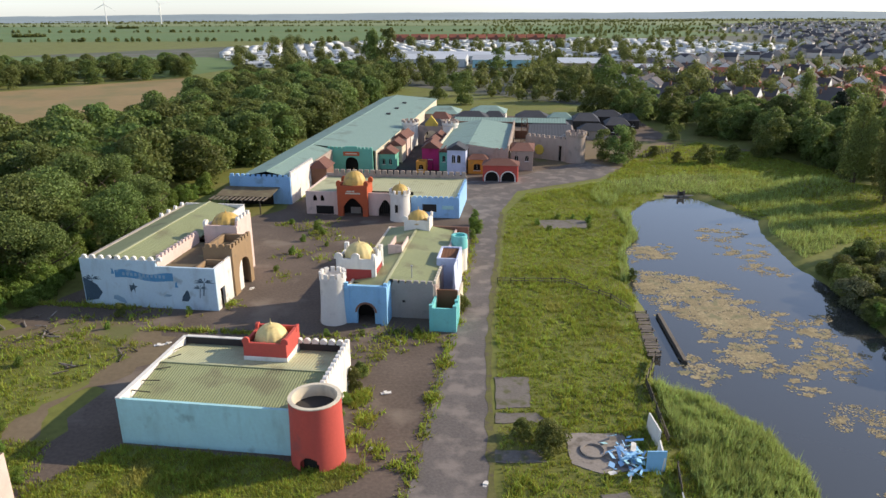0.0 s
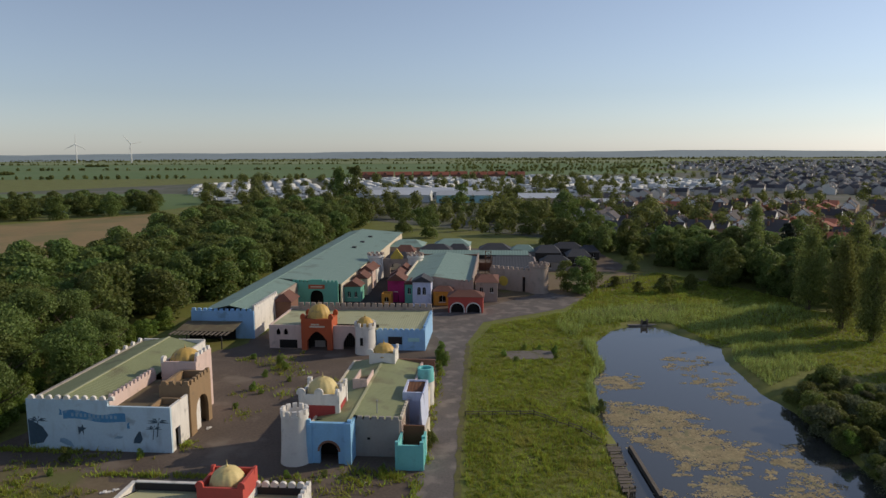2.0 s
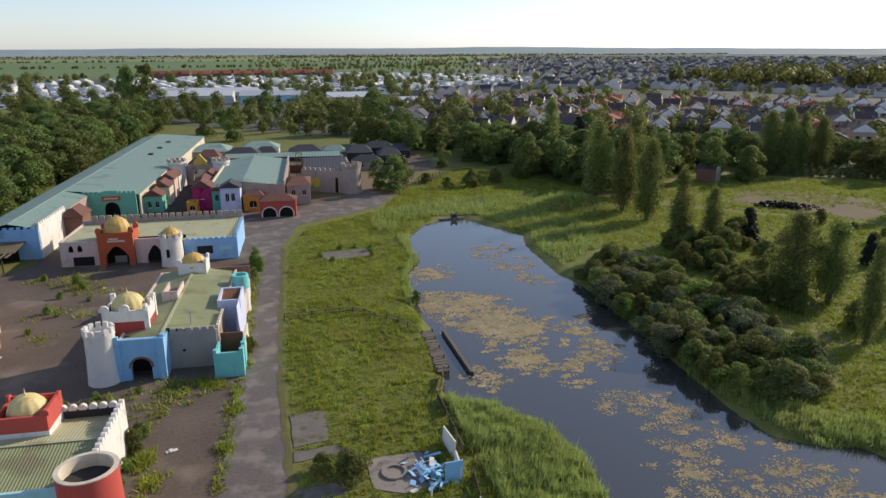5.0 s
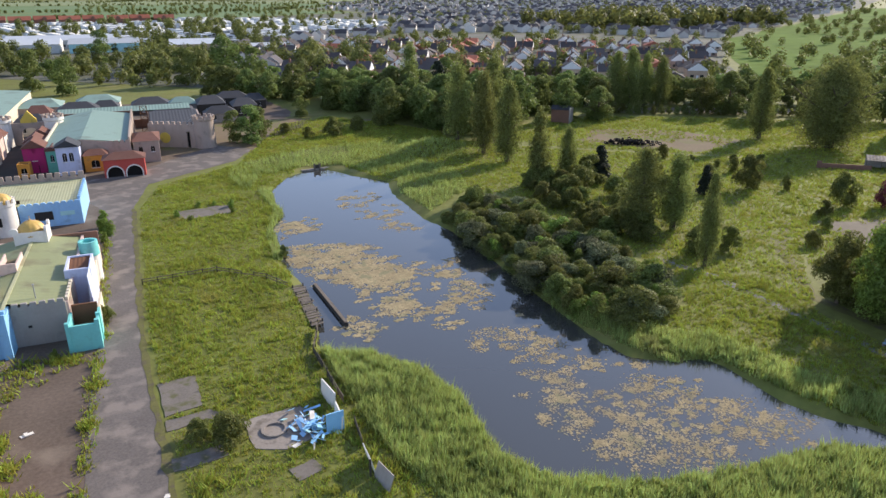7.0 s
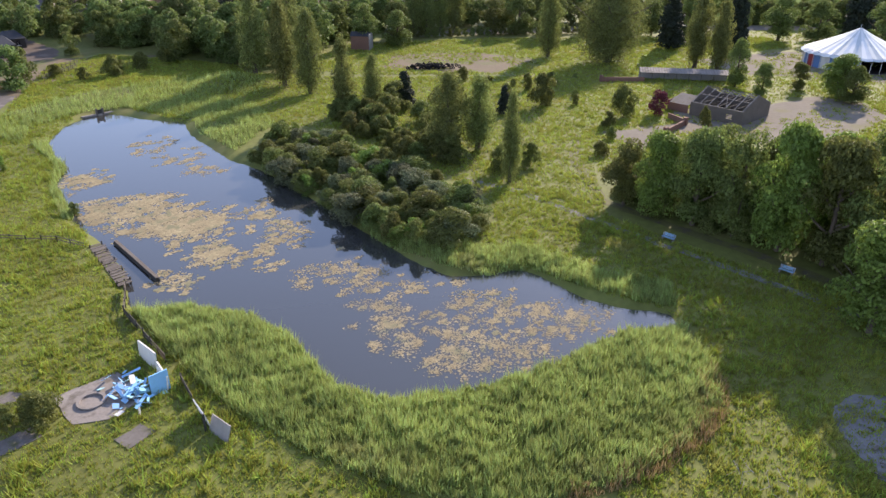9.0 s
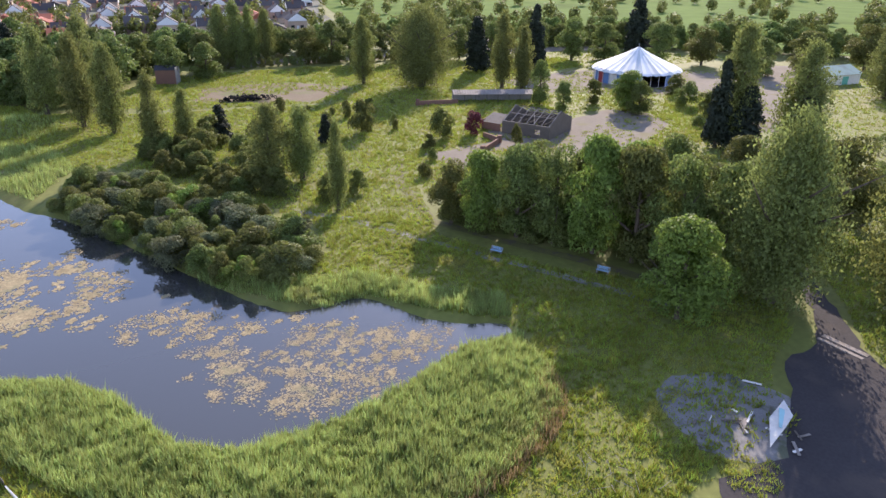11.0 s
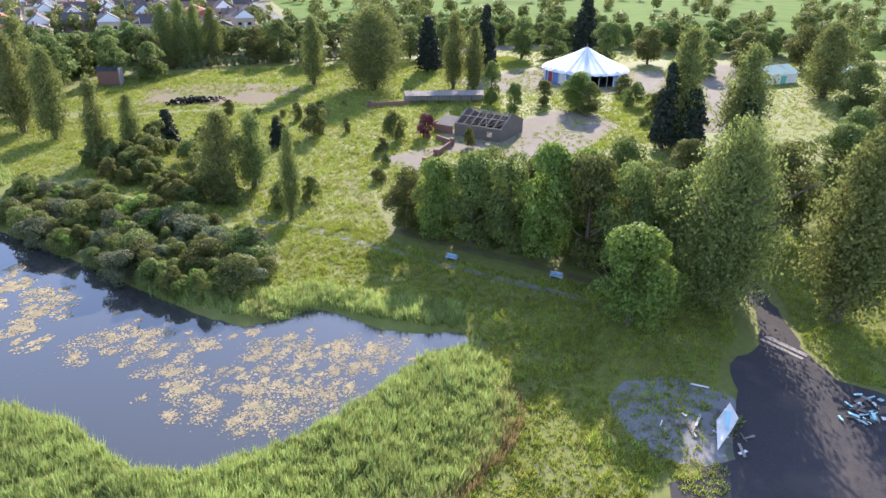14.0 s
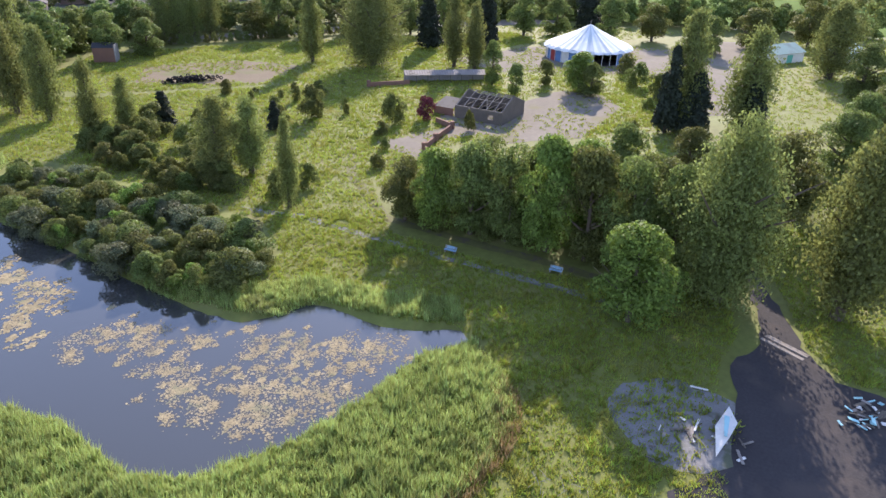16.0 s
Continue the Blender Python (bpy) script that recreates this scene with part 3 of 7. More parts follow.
sheet("ruin_floor", [(19.4, 140.4), (30, 140.2), (28.7, 134.3), (20, 134.4)], 0.06, "old_slab", "overgrown remains of a concrete floor", "slab", 1.2, 0.5, 17, 0.15)
sheet("field", [(-104, 236), (-118, 330), (-133, 436), (-172, 474), (-250, 392), (-420, 330), (-420, 120), (-170, 140)], 0.06, "field", "dry brown cut field", "field", 12, 2, 18)
sheet("field_2", [(-2600, 1130), (-130, 1090), (250, 1130), (520, 1250), (480, 1500), (-200, 1560), (-2600, 1700)], 0.10, "crop", "broad green crop field", "field", 60, 6, 19)
sheet("field_3", [(-2900, 1740), (-300, 1590), (480, 1530), (900, 1800), (700, 2100), (-600, 2300), (-2900, 2500)], 0.12, "crop", "broad green crop field behind a hedge", "field", 60, 6, 20)
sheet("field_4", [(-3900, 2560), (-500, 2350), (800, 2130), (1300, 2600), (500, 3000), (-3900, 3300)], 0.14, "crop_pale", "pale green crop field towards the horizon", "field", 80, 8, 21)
sheet("field_5", [(-1300, 480), (-180, 480), (-140, 640), (-230, 700), (-460, 720), (-700, 1080), (-2600, 1110), (-2600, 300)], 0.08, "crop", "green field beyond the hedge", "field", 40, 4, 22)
sheet("golf_course", [(262, 205), (305, 225), (372, 300), (520, 420), (1500, 900), (2400, 400), (2000, -500), (800, -260), (480, -90), (345, -50), (320, 40), (290, 120)], 0.08, "golf", "bright mown fairways of a golf course", "golf course", 30, 4, 23)
sheet("town_ground", [(60, 330), (180, 272), (262, 208), (370, 302), (520, 424), (1500, 904), (2600, 1500), (2600, 3000), (1300, 2580), (760, 2110), (520, 1510), (540, 1240), (260, 1120), (-130, 1080), (-450, 716), (-200, 690), (-120, 560), (-30, 430)], 0.07, "town",
      "streets, gardens and pitches of the town", "town ground", 40, 5, 24)


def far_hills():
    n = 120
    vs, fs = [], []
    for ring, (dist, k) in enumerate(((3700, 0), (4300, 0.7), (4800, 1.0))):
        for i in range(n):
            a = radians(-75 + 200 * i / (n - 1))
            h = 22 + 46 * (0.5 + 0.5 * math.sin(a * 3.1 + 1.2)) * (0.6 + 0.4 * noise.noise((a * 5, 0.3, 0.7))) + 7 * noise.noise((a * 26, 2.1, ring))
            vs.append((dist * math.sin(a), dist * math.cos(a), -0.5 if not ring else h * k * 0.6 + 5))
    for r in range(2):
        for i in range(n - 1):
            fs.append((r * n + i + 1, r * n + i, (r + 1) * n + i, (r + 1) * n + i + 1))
    tagged(new("hills", raw_mesh("hills", np.array(vs), np.array(fs), "hill", True)), "low hills along the horizon with haze painted into their colour", "hills", kind="structure")


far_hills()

# ==== castle buildings ====
def building(name, label, u, v, category="building"):
    return thing(name, label, category, site(u, v), math.degrees(SITE))


white_merlon = merlon_mesh("merlon", 0.75, 0.42, 0.6, "white", True)
pink_merlon = merlon_mesh("merlon", 0.6, 0.42, 0.6, "pink", True)
stone_merlon = merlon_mesh("merlon", 1.0, 0.5, 0.95, "stone_pink")
blue_merlon = merlon_mesh("merlon", 0.8, 0.42, 0.55, "mid_blue")
brown_merlon = merlon_mesh("merlon", 0.7, 0.45, 0.6, "brown_wall")
green_merlon = merlon_mesh("merlon", 0.7, 0.4, 0.5, "sea_green")
tooth = merlon_mesh("merlon", 0.62, 0.34, 0.75, "white")


def across(y0):
    """Turns a wall along x into one along y that starts at y0, x its thickness."""
    return Matrix.Translation((0, y0, 0)) @ Matrix(((0, -1, 0, 0), (1, 0, 0, 0), (0, 0, 1, 0), (0, 0, 0, 1)))


def hall_a():
    b = building("castle_hall", "pale blue rendered hall with corrugated roof and coral-red round tower", -40, 57)
    W, D, H = 20.0, 14.2, 5.1
    part("front_wall", boxed((0, W - 1.5, 0, 0.35, 0, H)), "sky_blue", b)
    part("side_wall", boxed((0, 0.35, 0.35, D, 0, H)), "white", b)
    part("side_wall", boxed((W - 0.35, W, 0, D, 0, H + 0.35)), "white", b, "white side wall with merlons")
    part("rear_wall", boxed((0.35, W - 0.35, D - 0.35, D, 0, H + 0.1)), "soot", b, "blackened rear wall")
    part("coping", boxed((-0.05, 0.45, 0, D, H, H + 0.12), (0.45, 10, D - 0.4, D + 0.05, H + 0.1, H + 0.2)), "white", b)
    merlons(b, white_merlon, (W - 0.18, 3.0), (W - 0.18, D), 12, H + 0.35)
    merlons(b, white_merlon, (13.6, D - 0.2), (W - 0.6, D - 0.2), 6, H + 0.1)
    r = part("roof", sheet_roof(0.5, W - 0.4, 0.75, 8.0, 3.95, 5.0, "y", 0.30, 0.028), "roof_green", b, "corrugated olive-green roof sheets")
    part("ridge_cap", boxed((0.4, W - 0.4, 7.85, 8.15, 5.02, 5.1)), "roof_pale", r)
    part("roof", sheet_roof(0.5, W - 0.4, 8.02, D - 0.4, 5.0, 4.35, "y", 0.34, 0.02), "roof_pale", b, "pale green rear roof slope")
    part("gutter", boxed((0.4, W - 2, 0.36, 0.72, 3.6, 3.75)), "soot", b)
    for x in (6.0, 9.6, 13.6, 16.8):
        part("gutter_bracket", boxed((x, x + 0.14, 0.3, 1.3, 4.3, 4.42), m=Matrix.Rotation(0, 4, "Z")), "white", b)
    for y in (2.2, 4.2, 6.6, 9.0, 11.2):
        bm = tube(bmesh.new(), [(0.4, y, H - 0.3), (2.2, y + 0.25, 4.3 + 0.12 * y)], [0.06, 0.06])
        part("roof_strut", bm, "dark_timber", b)
    # dome block
    t = pieces("dome_block", "red", b, "coral-red parapet wall under the dome", (9.2, 14.1, 9.9, 10.2, 4.0, 6.9), (9.2, 9.5, 10.2, 14.3, 4.0, 6.9), (13.8, 14.1, 10.2, 14.3, 4.0, 7.4), (9.5, 13.8, 14.0, 14.3, 4.0, 7.2))
    part("band", boxed((9.16, 14.14, 9.86, 9.9, 4.0, 5.3), (14.1, 14.14, 9.9, 14.3, 4.0, 5.3)), "white", t)
    part("block_floor", boxed((9.5, 13.8, 10.2, 14.0, 6.1, 6.3)), "roof_brown", t)
    merlon_red = merlon_mesh("merlon", 0.8, 0.3, 0.65, "red", True)
    for x, y, a in ((9.5, 10.05, 0), (14.0, 13.7, 90), (9.35, 13.9, 90), (13.9, 10.1, 0)):
        shared("merlon", merlon_red, b, pose(x, y, 6.88, 0, 0, a))
    dome(b, (11.6, 12.2), 1.8, 6.3, "pale_gold", 1.05)
    # round tower, open at the top, with an arched doorway
    cx, cy, R, TOP = 20.4, 0.1, 2.5, 6.8
    bm, n = bmesh.new(), 96
    ring = lambda r, z: [(cx + r * math.cos(2 * math.pi * i / n), cy + r * math.sin(2 * math.pi * i / n), z) for i in range(n)]
    levels = [(z, R + 0.14 * max(0.0, 1 - z / 5)) for z in (0, 0.6, 0.9, 1.05, 1.2, 1.33, 1.45, 1.55, 1.63, 1.69, 1.73, 3.5, 5, TOP)]
    outer = [[bm.verts.new(p) for p in ring(r, z)] for z, r in levels]
    inner = [[bm.verts.new(p) for p in ring(R - 0.35, z)] for z, r in levels]
    for k in range(len(levels) - 1):
        for i in range(n):
            j = (i + 1) % n
            off = abs(((360 * (i + 0.5) / n - 268) + 180) % 360 - 180) / 20
            if off < 1 and levels[k + 1][0] < 0.92 + 0.83 * math.sqrt(1 - off * off):
                continue
            bm.faces.new((outer[k][i], outer[k][j], outer[k + 1][j], outer[k + 1][i]))
            bm.faces.new((inner[k][j], inner[k][i], inner[k + 1][i], inner[k + 1][j]))
    t = part("round_tower", bm, "red", b, "coral-red round tower with an arched doorway")
    bm = lathe([(R - 0.37, TOP - 1.2), (R - 0.37, TOP + 0.04), (R + 0.02, TOP + 0.04), (R + 0.02, TOP - 0.06)], n, (cx, cy))
    part("tower_rim", bm, "cream", t, "flaking grey-cream rim and lining")
    part("tower_floor", lathe([(0.01, 5.6), (R - 0.34, 5.6), (R - 0.34, 5.5)], n, (cx, cy)), "soot", t)
    # Added near-black shell paints the shade seen through the tower doorway.
    part("tower_lining", lathe([(R - 0.5, 0.02), (R - 0.5, 5.4)], n, (cx, cy)), "dark", t)


def hall_c():
    b = building("mural_hall", "pale blue hall with a painted mural, battlements and a gold dome", -65.3, 89.4)
    part("front_wall", boxed((0, 11.8, 0, 0.4, 0, 7.3), (11.8, 20.7, 0, 0.4, 0, 6.5)), "mural_blue", b, "pale blue front wall with faded murals")
    part("side_wall", wall(0, 9, 6.5, 0.4, [(1.6, 1.5, 0, 3.0, 0.0, "flat")], m=Matrix.Translation((20.7, 0.4, 0)) @ across(0)), "white", b, "white side wall with a doorway")
    # Added near-black board paints the shade inside the doorway.
    part("door_void", boxed((19.9, 20.0, 0.8, 2.9, 0, 3.1)), "dark", b)
    part("side_wall", boxed((0, 0.4, 0.4, 32, 0, 7.0)), "grey_wall", b)
    part("inner_wall", boxed((11.5, 11.9, 0.4, 13.5, 5.4, 7.3)), "pink", b, "low pink parapet with merlons")
    part("rear_wall", boxed((0.4, 11.9, 31.6, 32, 0, 7.2)), "white", b)
    part("side_wall", boxed((11.5, 11.9, 20, 31.6, 0, 7.0)), "white", b)
    merlons(b, white_merlon, (0.1, 0.2), (13.0, 0.2), 10, 7.3)
    merlons(b, pink_merlon, (11.7, 0.7), (11.7, 13.4), 12, 7.3)
    merlons(b, white_merlon, (0.2, 22), (0.2, 32), 4, 7.0)
    l = part("roof", sheet_roof(0.4, 5.4, 0.5, 31.6, 6.75, 7.65, "x", 0.5, 0.03), "roof_green", b, "weathered olive-green roof slope")
    part("roof", sheet_roof(11.5, 5.4, 0.5, 31.6, 6.3, 7.65, "x", 0.5, 0.03), "roof_green", b, "sunlit olive-green roof slope")
    part("ridge_cap", boxed((5.2, 5.6, 0.4, 31.6, 7.65, 7.74)), "roof_pale", l)
    part("flat_roof", boxed((11.9, 20.3, 0.4, 13.6, 5.5, 5.75)), "roof_brown", b, "brown felt roof behind the parapet")
    # parapet corner
    pieces("parapet", "brown_wall", b, "", (17.8, 20.6, 3.4, 3.7, 5.7, 6.6), (17.6, 17.9, 0.5, 3.7, 5.7, 6.5))
    # arched brown tower
    bm = wall(0, 7.2, 7.7, 0.5, [(3.9, 4.2, 0, 3.0, 2.0, "round")], m=Matrix.Translation((21.0, 5.6, 0)) @ across(0))
    box(bm, 16.4, 20.5, 5.6, 6.0, 0, 7.7)
    box(bm, 16.4, 16.9, 6.0, 12.8, 5.0, 7.7)
    box(bm, 16.9, 20.5, 12.4, 12.8, 0, 7.7)
    t = part("gate_tower", bm, "brown_wall", b, "tan-brown gate tower with an arch")
    # Added near-black board that paints the shade within the arch.
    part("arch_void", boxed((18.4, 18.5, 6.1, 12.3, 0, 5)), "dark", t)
    part("tower_floor", boxed((16.9, 20.5, 6.0, 12.4, 6.4, 6.6)), "roof_brown", t)
    part("arch_panel", boxed((18.9, 19.0, 7.6, 9.2, 0, 2.4)), "white", t)
    merlons(b, brown_merlon, (16.6, 5.8), (21.0, 5.8), 4, 7.7)
    merlons(b, brown_merlon, (20.8, 6.0), (20.8, 12.8), 6, 7.7)
    # dome block
    t = pieces("dome_block", "pink", b, "pink parapet block under the dome", (13.0, 18.6, 13.2, 13.6, 5, 8.8), (13.0, 13.4, 13.6, 19, 5, 8.6), (18.2, 18.6, 13.6, 19, 0, 9.5), (13.4, 18.2, 18.6, 19, 5, 8.6))
    part("block_floor", boxed((13.4, 18.2, 13.6, 18.6, 7.6, 7.8)), "roof_brown", t)
    merlons(b, white_merlon, (18.4, 13.6), (18.4, 19), 4, 9.5)
    shared("merlon", merlon_mesh("merlon", 1.3, 0.42, 1.0, "white", True), b, pose(13.2, 13.8, 8.6, 0, 0, 90))
    dome(b, (15.6, 16.2), 2.3, 8.0, "gold", 0.95)
    # murals
    bm = bmesh.new()
    n = 24
    row = []
    for i in range(n + 1):
        s = i / n
        x, z = 5.3 + 9.0 * s, 4.55 + 0.16 * math.sin(s * 7.5) - 0.35 * s
        row.append((bm.verts.new((x, -0.012, z)), bm.verts.new((x, -0.012, z + 1.15 + 0.12 * math.sin(s * 9)))))
    for p, q in zip(row, row[1:]):
        bm.faces.new((p[0], q[0], q[1], p[1]))
    for x0, z0, sx in ((5.1, 5.7, -1), (14.5, 4.0, 1)):
        vs = [bm.verts.new((x0 + sx * dx, -0.010, z0 + dz)) for dx, dz in ((0, 0.1), (0.35, 0.35), (0.25, -0.1), (0.4, -0.6), (-0.1, -0.6))]
        bm.faces.new(vs)
    t = part("mural_banner", bm, "banner", b, "painted blue ribbon banner, lettering too faded to read")
    for i in range(11):
        part("lettering_bar", boxed((6.5 + i * 0.62, 6.85 + i * 0.62, -0.02, -0.013, 4.95 - 0.026 * i * 1.0, 5.45 - 0.026 * i)), "mural_faint", t)

    def silhouette(name, pts, mat, label):
        bm = bmesh.new()
        f = bm.faces.new([bm.verts.new((x, -0.012, z)) for x, z in pts])
        bmesh.ops.triangulate(bm, faces=[f])
        part(name, bm, mat, b, label)

    def palm(x, z, s):
        bm = bmesh.new()
        for pts in [[(0, 0), (0.12, 0), (0.32, 1.5), (0.2, 1.5)]] + [[(0.25, 1.5), (0.25 + 0.5 * math.cos(a) * 1.0, 1.62 + 0.4 * math.sin(a)), (0.25 + 1.25 * math.cos(a), 1.45 + 0.55 * math.sin(a)), (0.25 + 0.5 * math.cos(a), 1.45 + 0.32 * math.sin(a))] for a in (0.05, 0.6, 1.4, 2.1, 2.7, 3.2)]:
            f = bm.faces.new([bm.verts.new((x + px * s, -0.012, z + pz * s)) for px, pz in pts])
        part("mural_palm", bm, "mural_dark", b, "dark painted palm tree")

    palm(1.2, 2.2, 1.3)
    palm(18.6, 2.3, 1.35)
    palm(18.0, 1.9, 1.0)
    silhouette("mural_rock", [(0.1, 0.6), (2.1, 1.0), (2.9, 2.1), (2.2, 3.3), (1.2, 3.9), (0.1, 4.4)], "mural_dark", "dark painted rocky mound")
    silhouette("mural_bird", [(7.4, 2.3), (7.75, 3.0), (7.3, 3.5), (7.8, 3.4), (8.0, 3.9), (8.15, 3.4), (8.6, 3.3), (8.15, 3.0), (8.1, 2.2), (7.9, 2.9)], "mural_dark", "dark painted bird")
    silhouette("mural_rabbit", [(15.2, 1.3), (16.2, 1.3), (16.6, 1.9), (16.3, 2.2), (16.35, 3.0), (16.1, 3.0), (16.0, 2.2), (15.4, 2.0)], "mural_dark", "dark painted rabbit shape")
    silhouette("mural_waves", [(12.4, 1.9), (13.2, 2.15), (13.0, 2.3), (13.9, 2.2), (13.4, 1.9)], "mural_faint", "faint blue painted ripples")
    silhouette("mural_fish", [(4.5, 1.2), (5.6, 0.7), (6.6, 0.5), (6.2, 1.3), (5.2, 1.8), (4.6, 1.7)], "mural_faint", "faint blue painted fish")


def hall_b():
    b = building("castle_shops", "row of castle shops with blue gateway, white tower and gold domes", -25.2, 88)
    part("round_tower", lathe([(1.0, -0.0), (2.05, 0.0), (1.95, 1.0), (1.82, 3.5), (1.78, 6.2), (1.86, 6.35), (1.86, 6.75), (1.55, 6.75), (1.55, 5.7), (0.01, 5.7)], 48, (-1.7, 0.4)), "white", b, "chalky white round tower")
    merlon_ring(b, tooth, (-1.7, 0.4), 1.7, 12, 6.7)
    g = part("gateway", wall(0, 5.9, 5.6, 0.6, [(2.95, 2.5, 0, 1.7, 1.25, "round")], m=Matrix.Translation((0, -0.2, 0))), "bright_blue", b, "bright blue gateway with a round arch")
    pieces("pier", "bright_blue", g, "", (0, 0.7, -0.35, -0.2, 0, 5.4), (5.1, 6.0, -0.55, -0.2, 0, 5.7), (5.4, 6.0, -0.2, 3.0, 0, 5.4))
    bm = bmesh.new()
    for i in range(12):
        a0, a1 = math.pi * i / 12, math.pi * (i + 1) / 12
        pts = [(2.95 + r * math.cos(a), 1.7 + r * math.sin(a)) for r, a in ((1.25, a0), (1.55, a0), (1.55, a1), (1.25, a1))]
        bm.faces.new([bm.verts.new((x, -0.215, z)) for x, z in pts])
    part("arch_trim", bm, "brick", g, "brick-red arch trim")
    # Shade behind the gateway, painted as a near-black board.
    part("gate_void", boxed((0.6, 5.2, 2.6, 2.7, 0, 5)), "dark", g)
    pieces("merlon_corner", "bright_blue", g, "", (0, 0.5, -0.2, 0.3, 5.6, 6.0), (5.5, 6.0, -0.2, 0.3, 5.6, 6.05))
    part("front_wall", boxed((5.95, 12.0, 2.4, 2.8, 0, 5.2)), "grey_wall", b, "bare grey front wall")
    merlons(b, merlon_mesh("merlon", 0.7, 0.4, 0.45, "grey_wall"), (6.1, 2.6), (12, 2.6), 6, 5.2)
    part("vent", boxed((7.6, 8.0, 2.35, 2.41, 2.4, 2.7)), "dark", b)
    part("side_wall", boxed((0, 0.35, 0.4, 30, 0, 4.9)), "cream", b)
    part("side_wall", boxed((11.9, 12.25, 2.8, 30, 0, 5.0)), "pink", b)
    part("rear_wall", boxed((0.35, 12, 29.6, 30, 0, 4.9)), "pink", b)
    l = part("roof", sheet_roof(0.3, 5.6, 0.4, 29.6, 4.75, 5.75, "x", 0.5, 0.02), "roof_green", b, "olive-green sheet roof, shaded slope")
    part("roof", sheet_roof(12.0, 5.6, 2.8, 29.6, 4.75, 5.75, "x", 0.5, 0.02), "roof_green", b, "olive-green sheet roof")
    part("ridge_cap", boxed((5.4, 5.8, 0.4, 29.6, 5.75, 5.83)), "roof_pale", l)
    part("flue_pipe", lathe([(0.08, 5.2), (0.08, 7.0), (0.14, 7.0), (0.14, 7.15), (0.0, 7.2)], 10, (8.6, 4.6)), "steel", b)
    # dome block
    t = pieces("dome_block", "white", b, "white parapet piece under the dome", (-2.2, -1.5, 4.0, 4.6, 3.4, 8.4), (2.9, 3.5, 4.0, 4.6, 3.4, 8.4), (-2.2, -1.6, 8.6, 9.2, 3.4, 8.8), (2.9, 3.5, 8.6, 9.2, 3.4, 8.6), (-2.1, 3.4, 4.1, 4.4, 6.4, 7.9), (3.1, 3.4, 4.4, 8.8, 6.2, 7.9), (-2.1, -1.8, 4.4, 8.8, 3.4, 7.9), (-2.1, 3.4, 8.7, 9.0, 3.4, 7.9))
    part("panel", boxed((-1.5, 2.9, 4.15, 4.35, 3.4, 6.4), (3.15, 3.35, 4.6, 8.6, 3.4, 6.2)), "dark_red", t, "dark red panel")
    part("block_floor", boxed((-1.8, 3.1, 4.4, 8.7, 7.2, 7.35)), "roof_brown", t)
    big = merlon_mesh("merlon", 1.2, 0.34, 0.85, "white", True)
    for x, y, a in ((-1.9, 4.25, 0), (0.6, 4.25, 0), (3.2, 4.3, 90), (3.25, 6.6, 90), (3.25, 8.6, 90), (-1.95, 8.9, 90)):
        shared("merlon", big, b, pose(x, y, 7.88, 0, 0, a))
    dome(b, (0.6, 6.5), 2.1, 7.35, "pale_gold", 1.1)
    # rear dome block and stair head
    t = pieces("dome_block", "white", b, "white block under the rear dome", (3.4, 7.8, 26.4, 26.7, 4, 7.2), (3.4, 3.7, 26.7, 30.4, 4, 7.0), (7.5, 7.8, 26.7, 30.4, 4, 7.4), (3.7, 7.5, 30.1, 30.4, 4, 7))
    part("block_floor", boxed((3.7, 7.5, 26.7, 30.1, 6.4, 6.55)), "roof_brown", t)
    for x, y, a in ((3.5, 26.6, 0), (7.65, 27.0, 90), (7.65, 30, 90)):
        shared("merlon", big, b, pose(x, y, 7.1, 0, 0, a))
    dome(b, (5.6, 28.4), 1.9, 6.6, "gold", 1.0)
    pieces("roof_hatch", "pink", b, "open pink-rendered roof light surround", (3.2, 5.4, 14, 14.2, 5.2, 6.9), (3.2, 3.4, 14.2, 19.6, 5, 6.6), (5.2, 5.4, 14.2, 19.6, 5, 6.6))
    part("hatch_floor", boxed((3.4, 5.2, 14.2, 19.6, 5.3, 5.6)), "roof_brown", b)
    # turquoise annex beside the road
    x = 12.1
    t = pieces("annex", "turquoise", b, "turquoise walled annex without a roof", (x, x + 3.5, -1.5, -1.2, 0, 3.4), (x + 3.2, x + 3.5, -1.2, 3.2, 0, 3.5), (x, x + 0.3, -1.2, 3.0, 0, 3.4))
    part("annex_floor", boxed((x + 0.3, x + 3.2, -1.2, 8.0, 1.4, 1.6)), "dirt", t)
    pieces("post", "turquoise", t, "", (x - 0.1, x + 0.3, -1.6, -1.1, 0, 3.9), (x + 3.1, x + 3.6, -1.6, -1.1, 0, 3.9), (x + 3.1, x + 3.6, 0.6, 1.1, 0, 3.8))
    part("annex_back", boxed((x + 0.3, x + 3.2, 3.2, 3.5, 0, 4.2)), "rust", t, "rust-brown boarded back wall")
    pieces("annex_wall", "cream", t, "cream side wall with a stepped head", (x - 0.15, x + 0.15, 3.0, 9.5, 0, 5.0), (x + 3.1, x + 3.4, 3.2, 8.5, 0, 3.4))
    merlons(b, merlon_mesh("merlon", 0.8, 0.32, 0.5, "cream"), (x, 3.0), (x, 9.4), 6, 5.0)
    # lilac turret with a sloped roof
    t = part("turret", boxed((11.2, 14.4, 11.2, 11.5, 0, 6.0), (14.1, 14.4, 11.5, 17, 0, 6.0), (11.2, 11.5, 11.5, 17, 4, 6.0), (11.5, 14.1, 16.7, 17, 0, 6.0)), "lilac", b, "lilac turret with a sloping tiled roof")
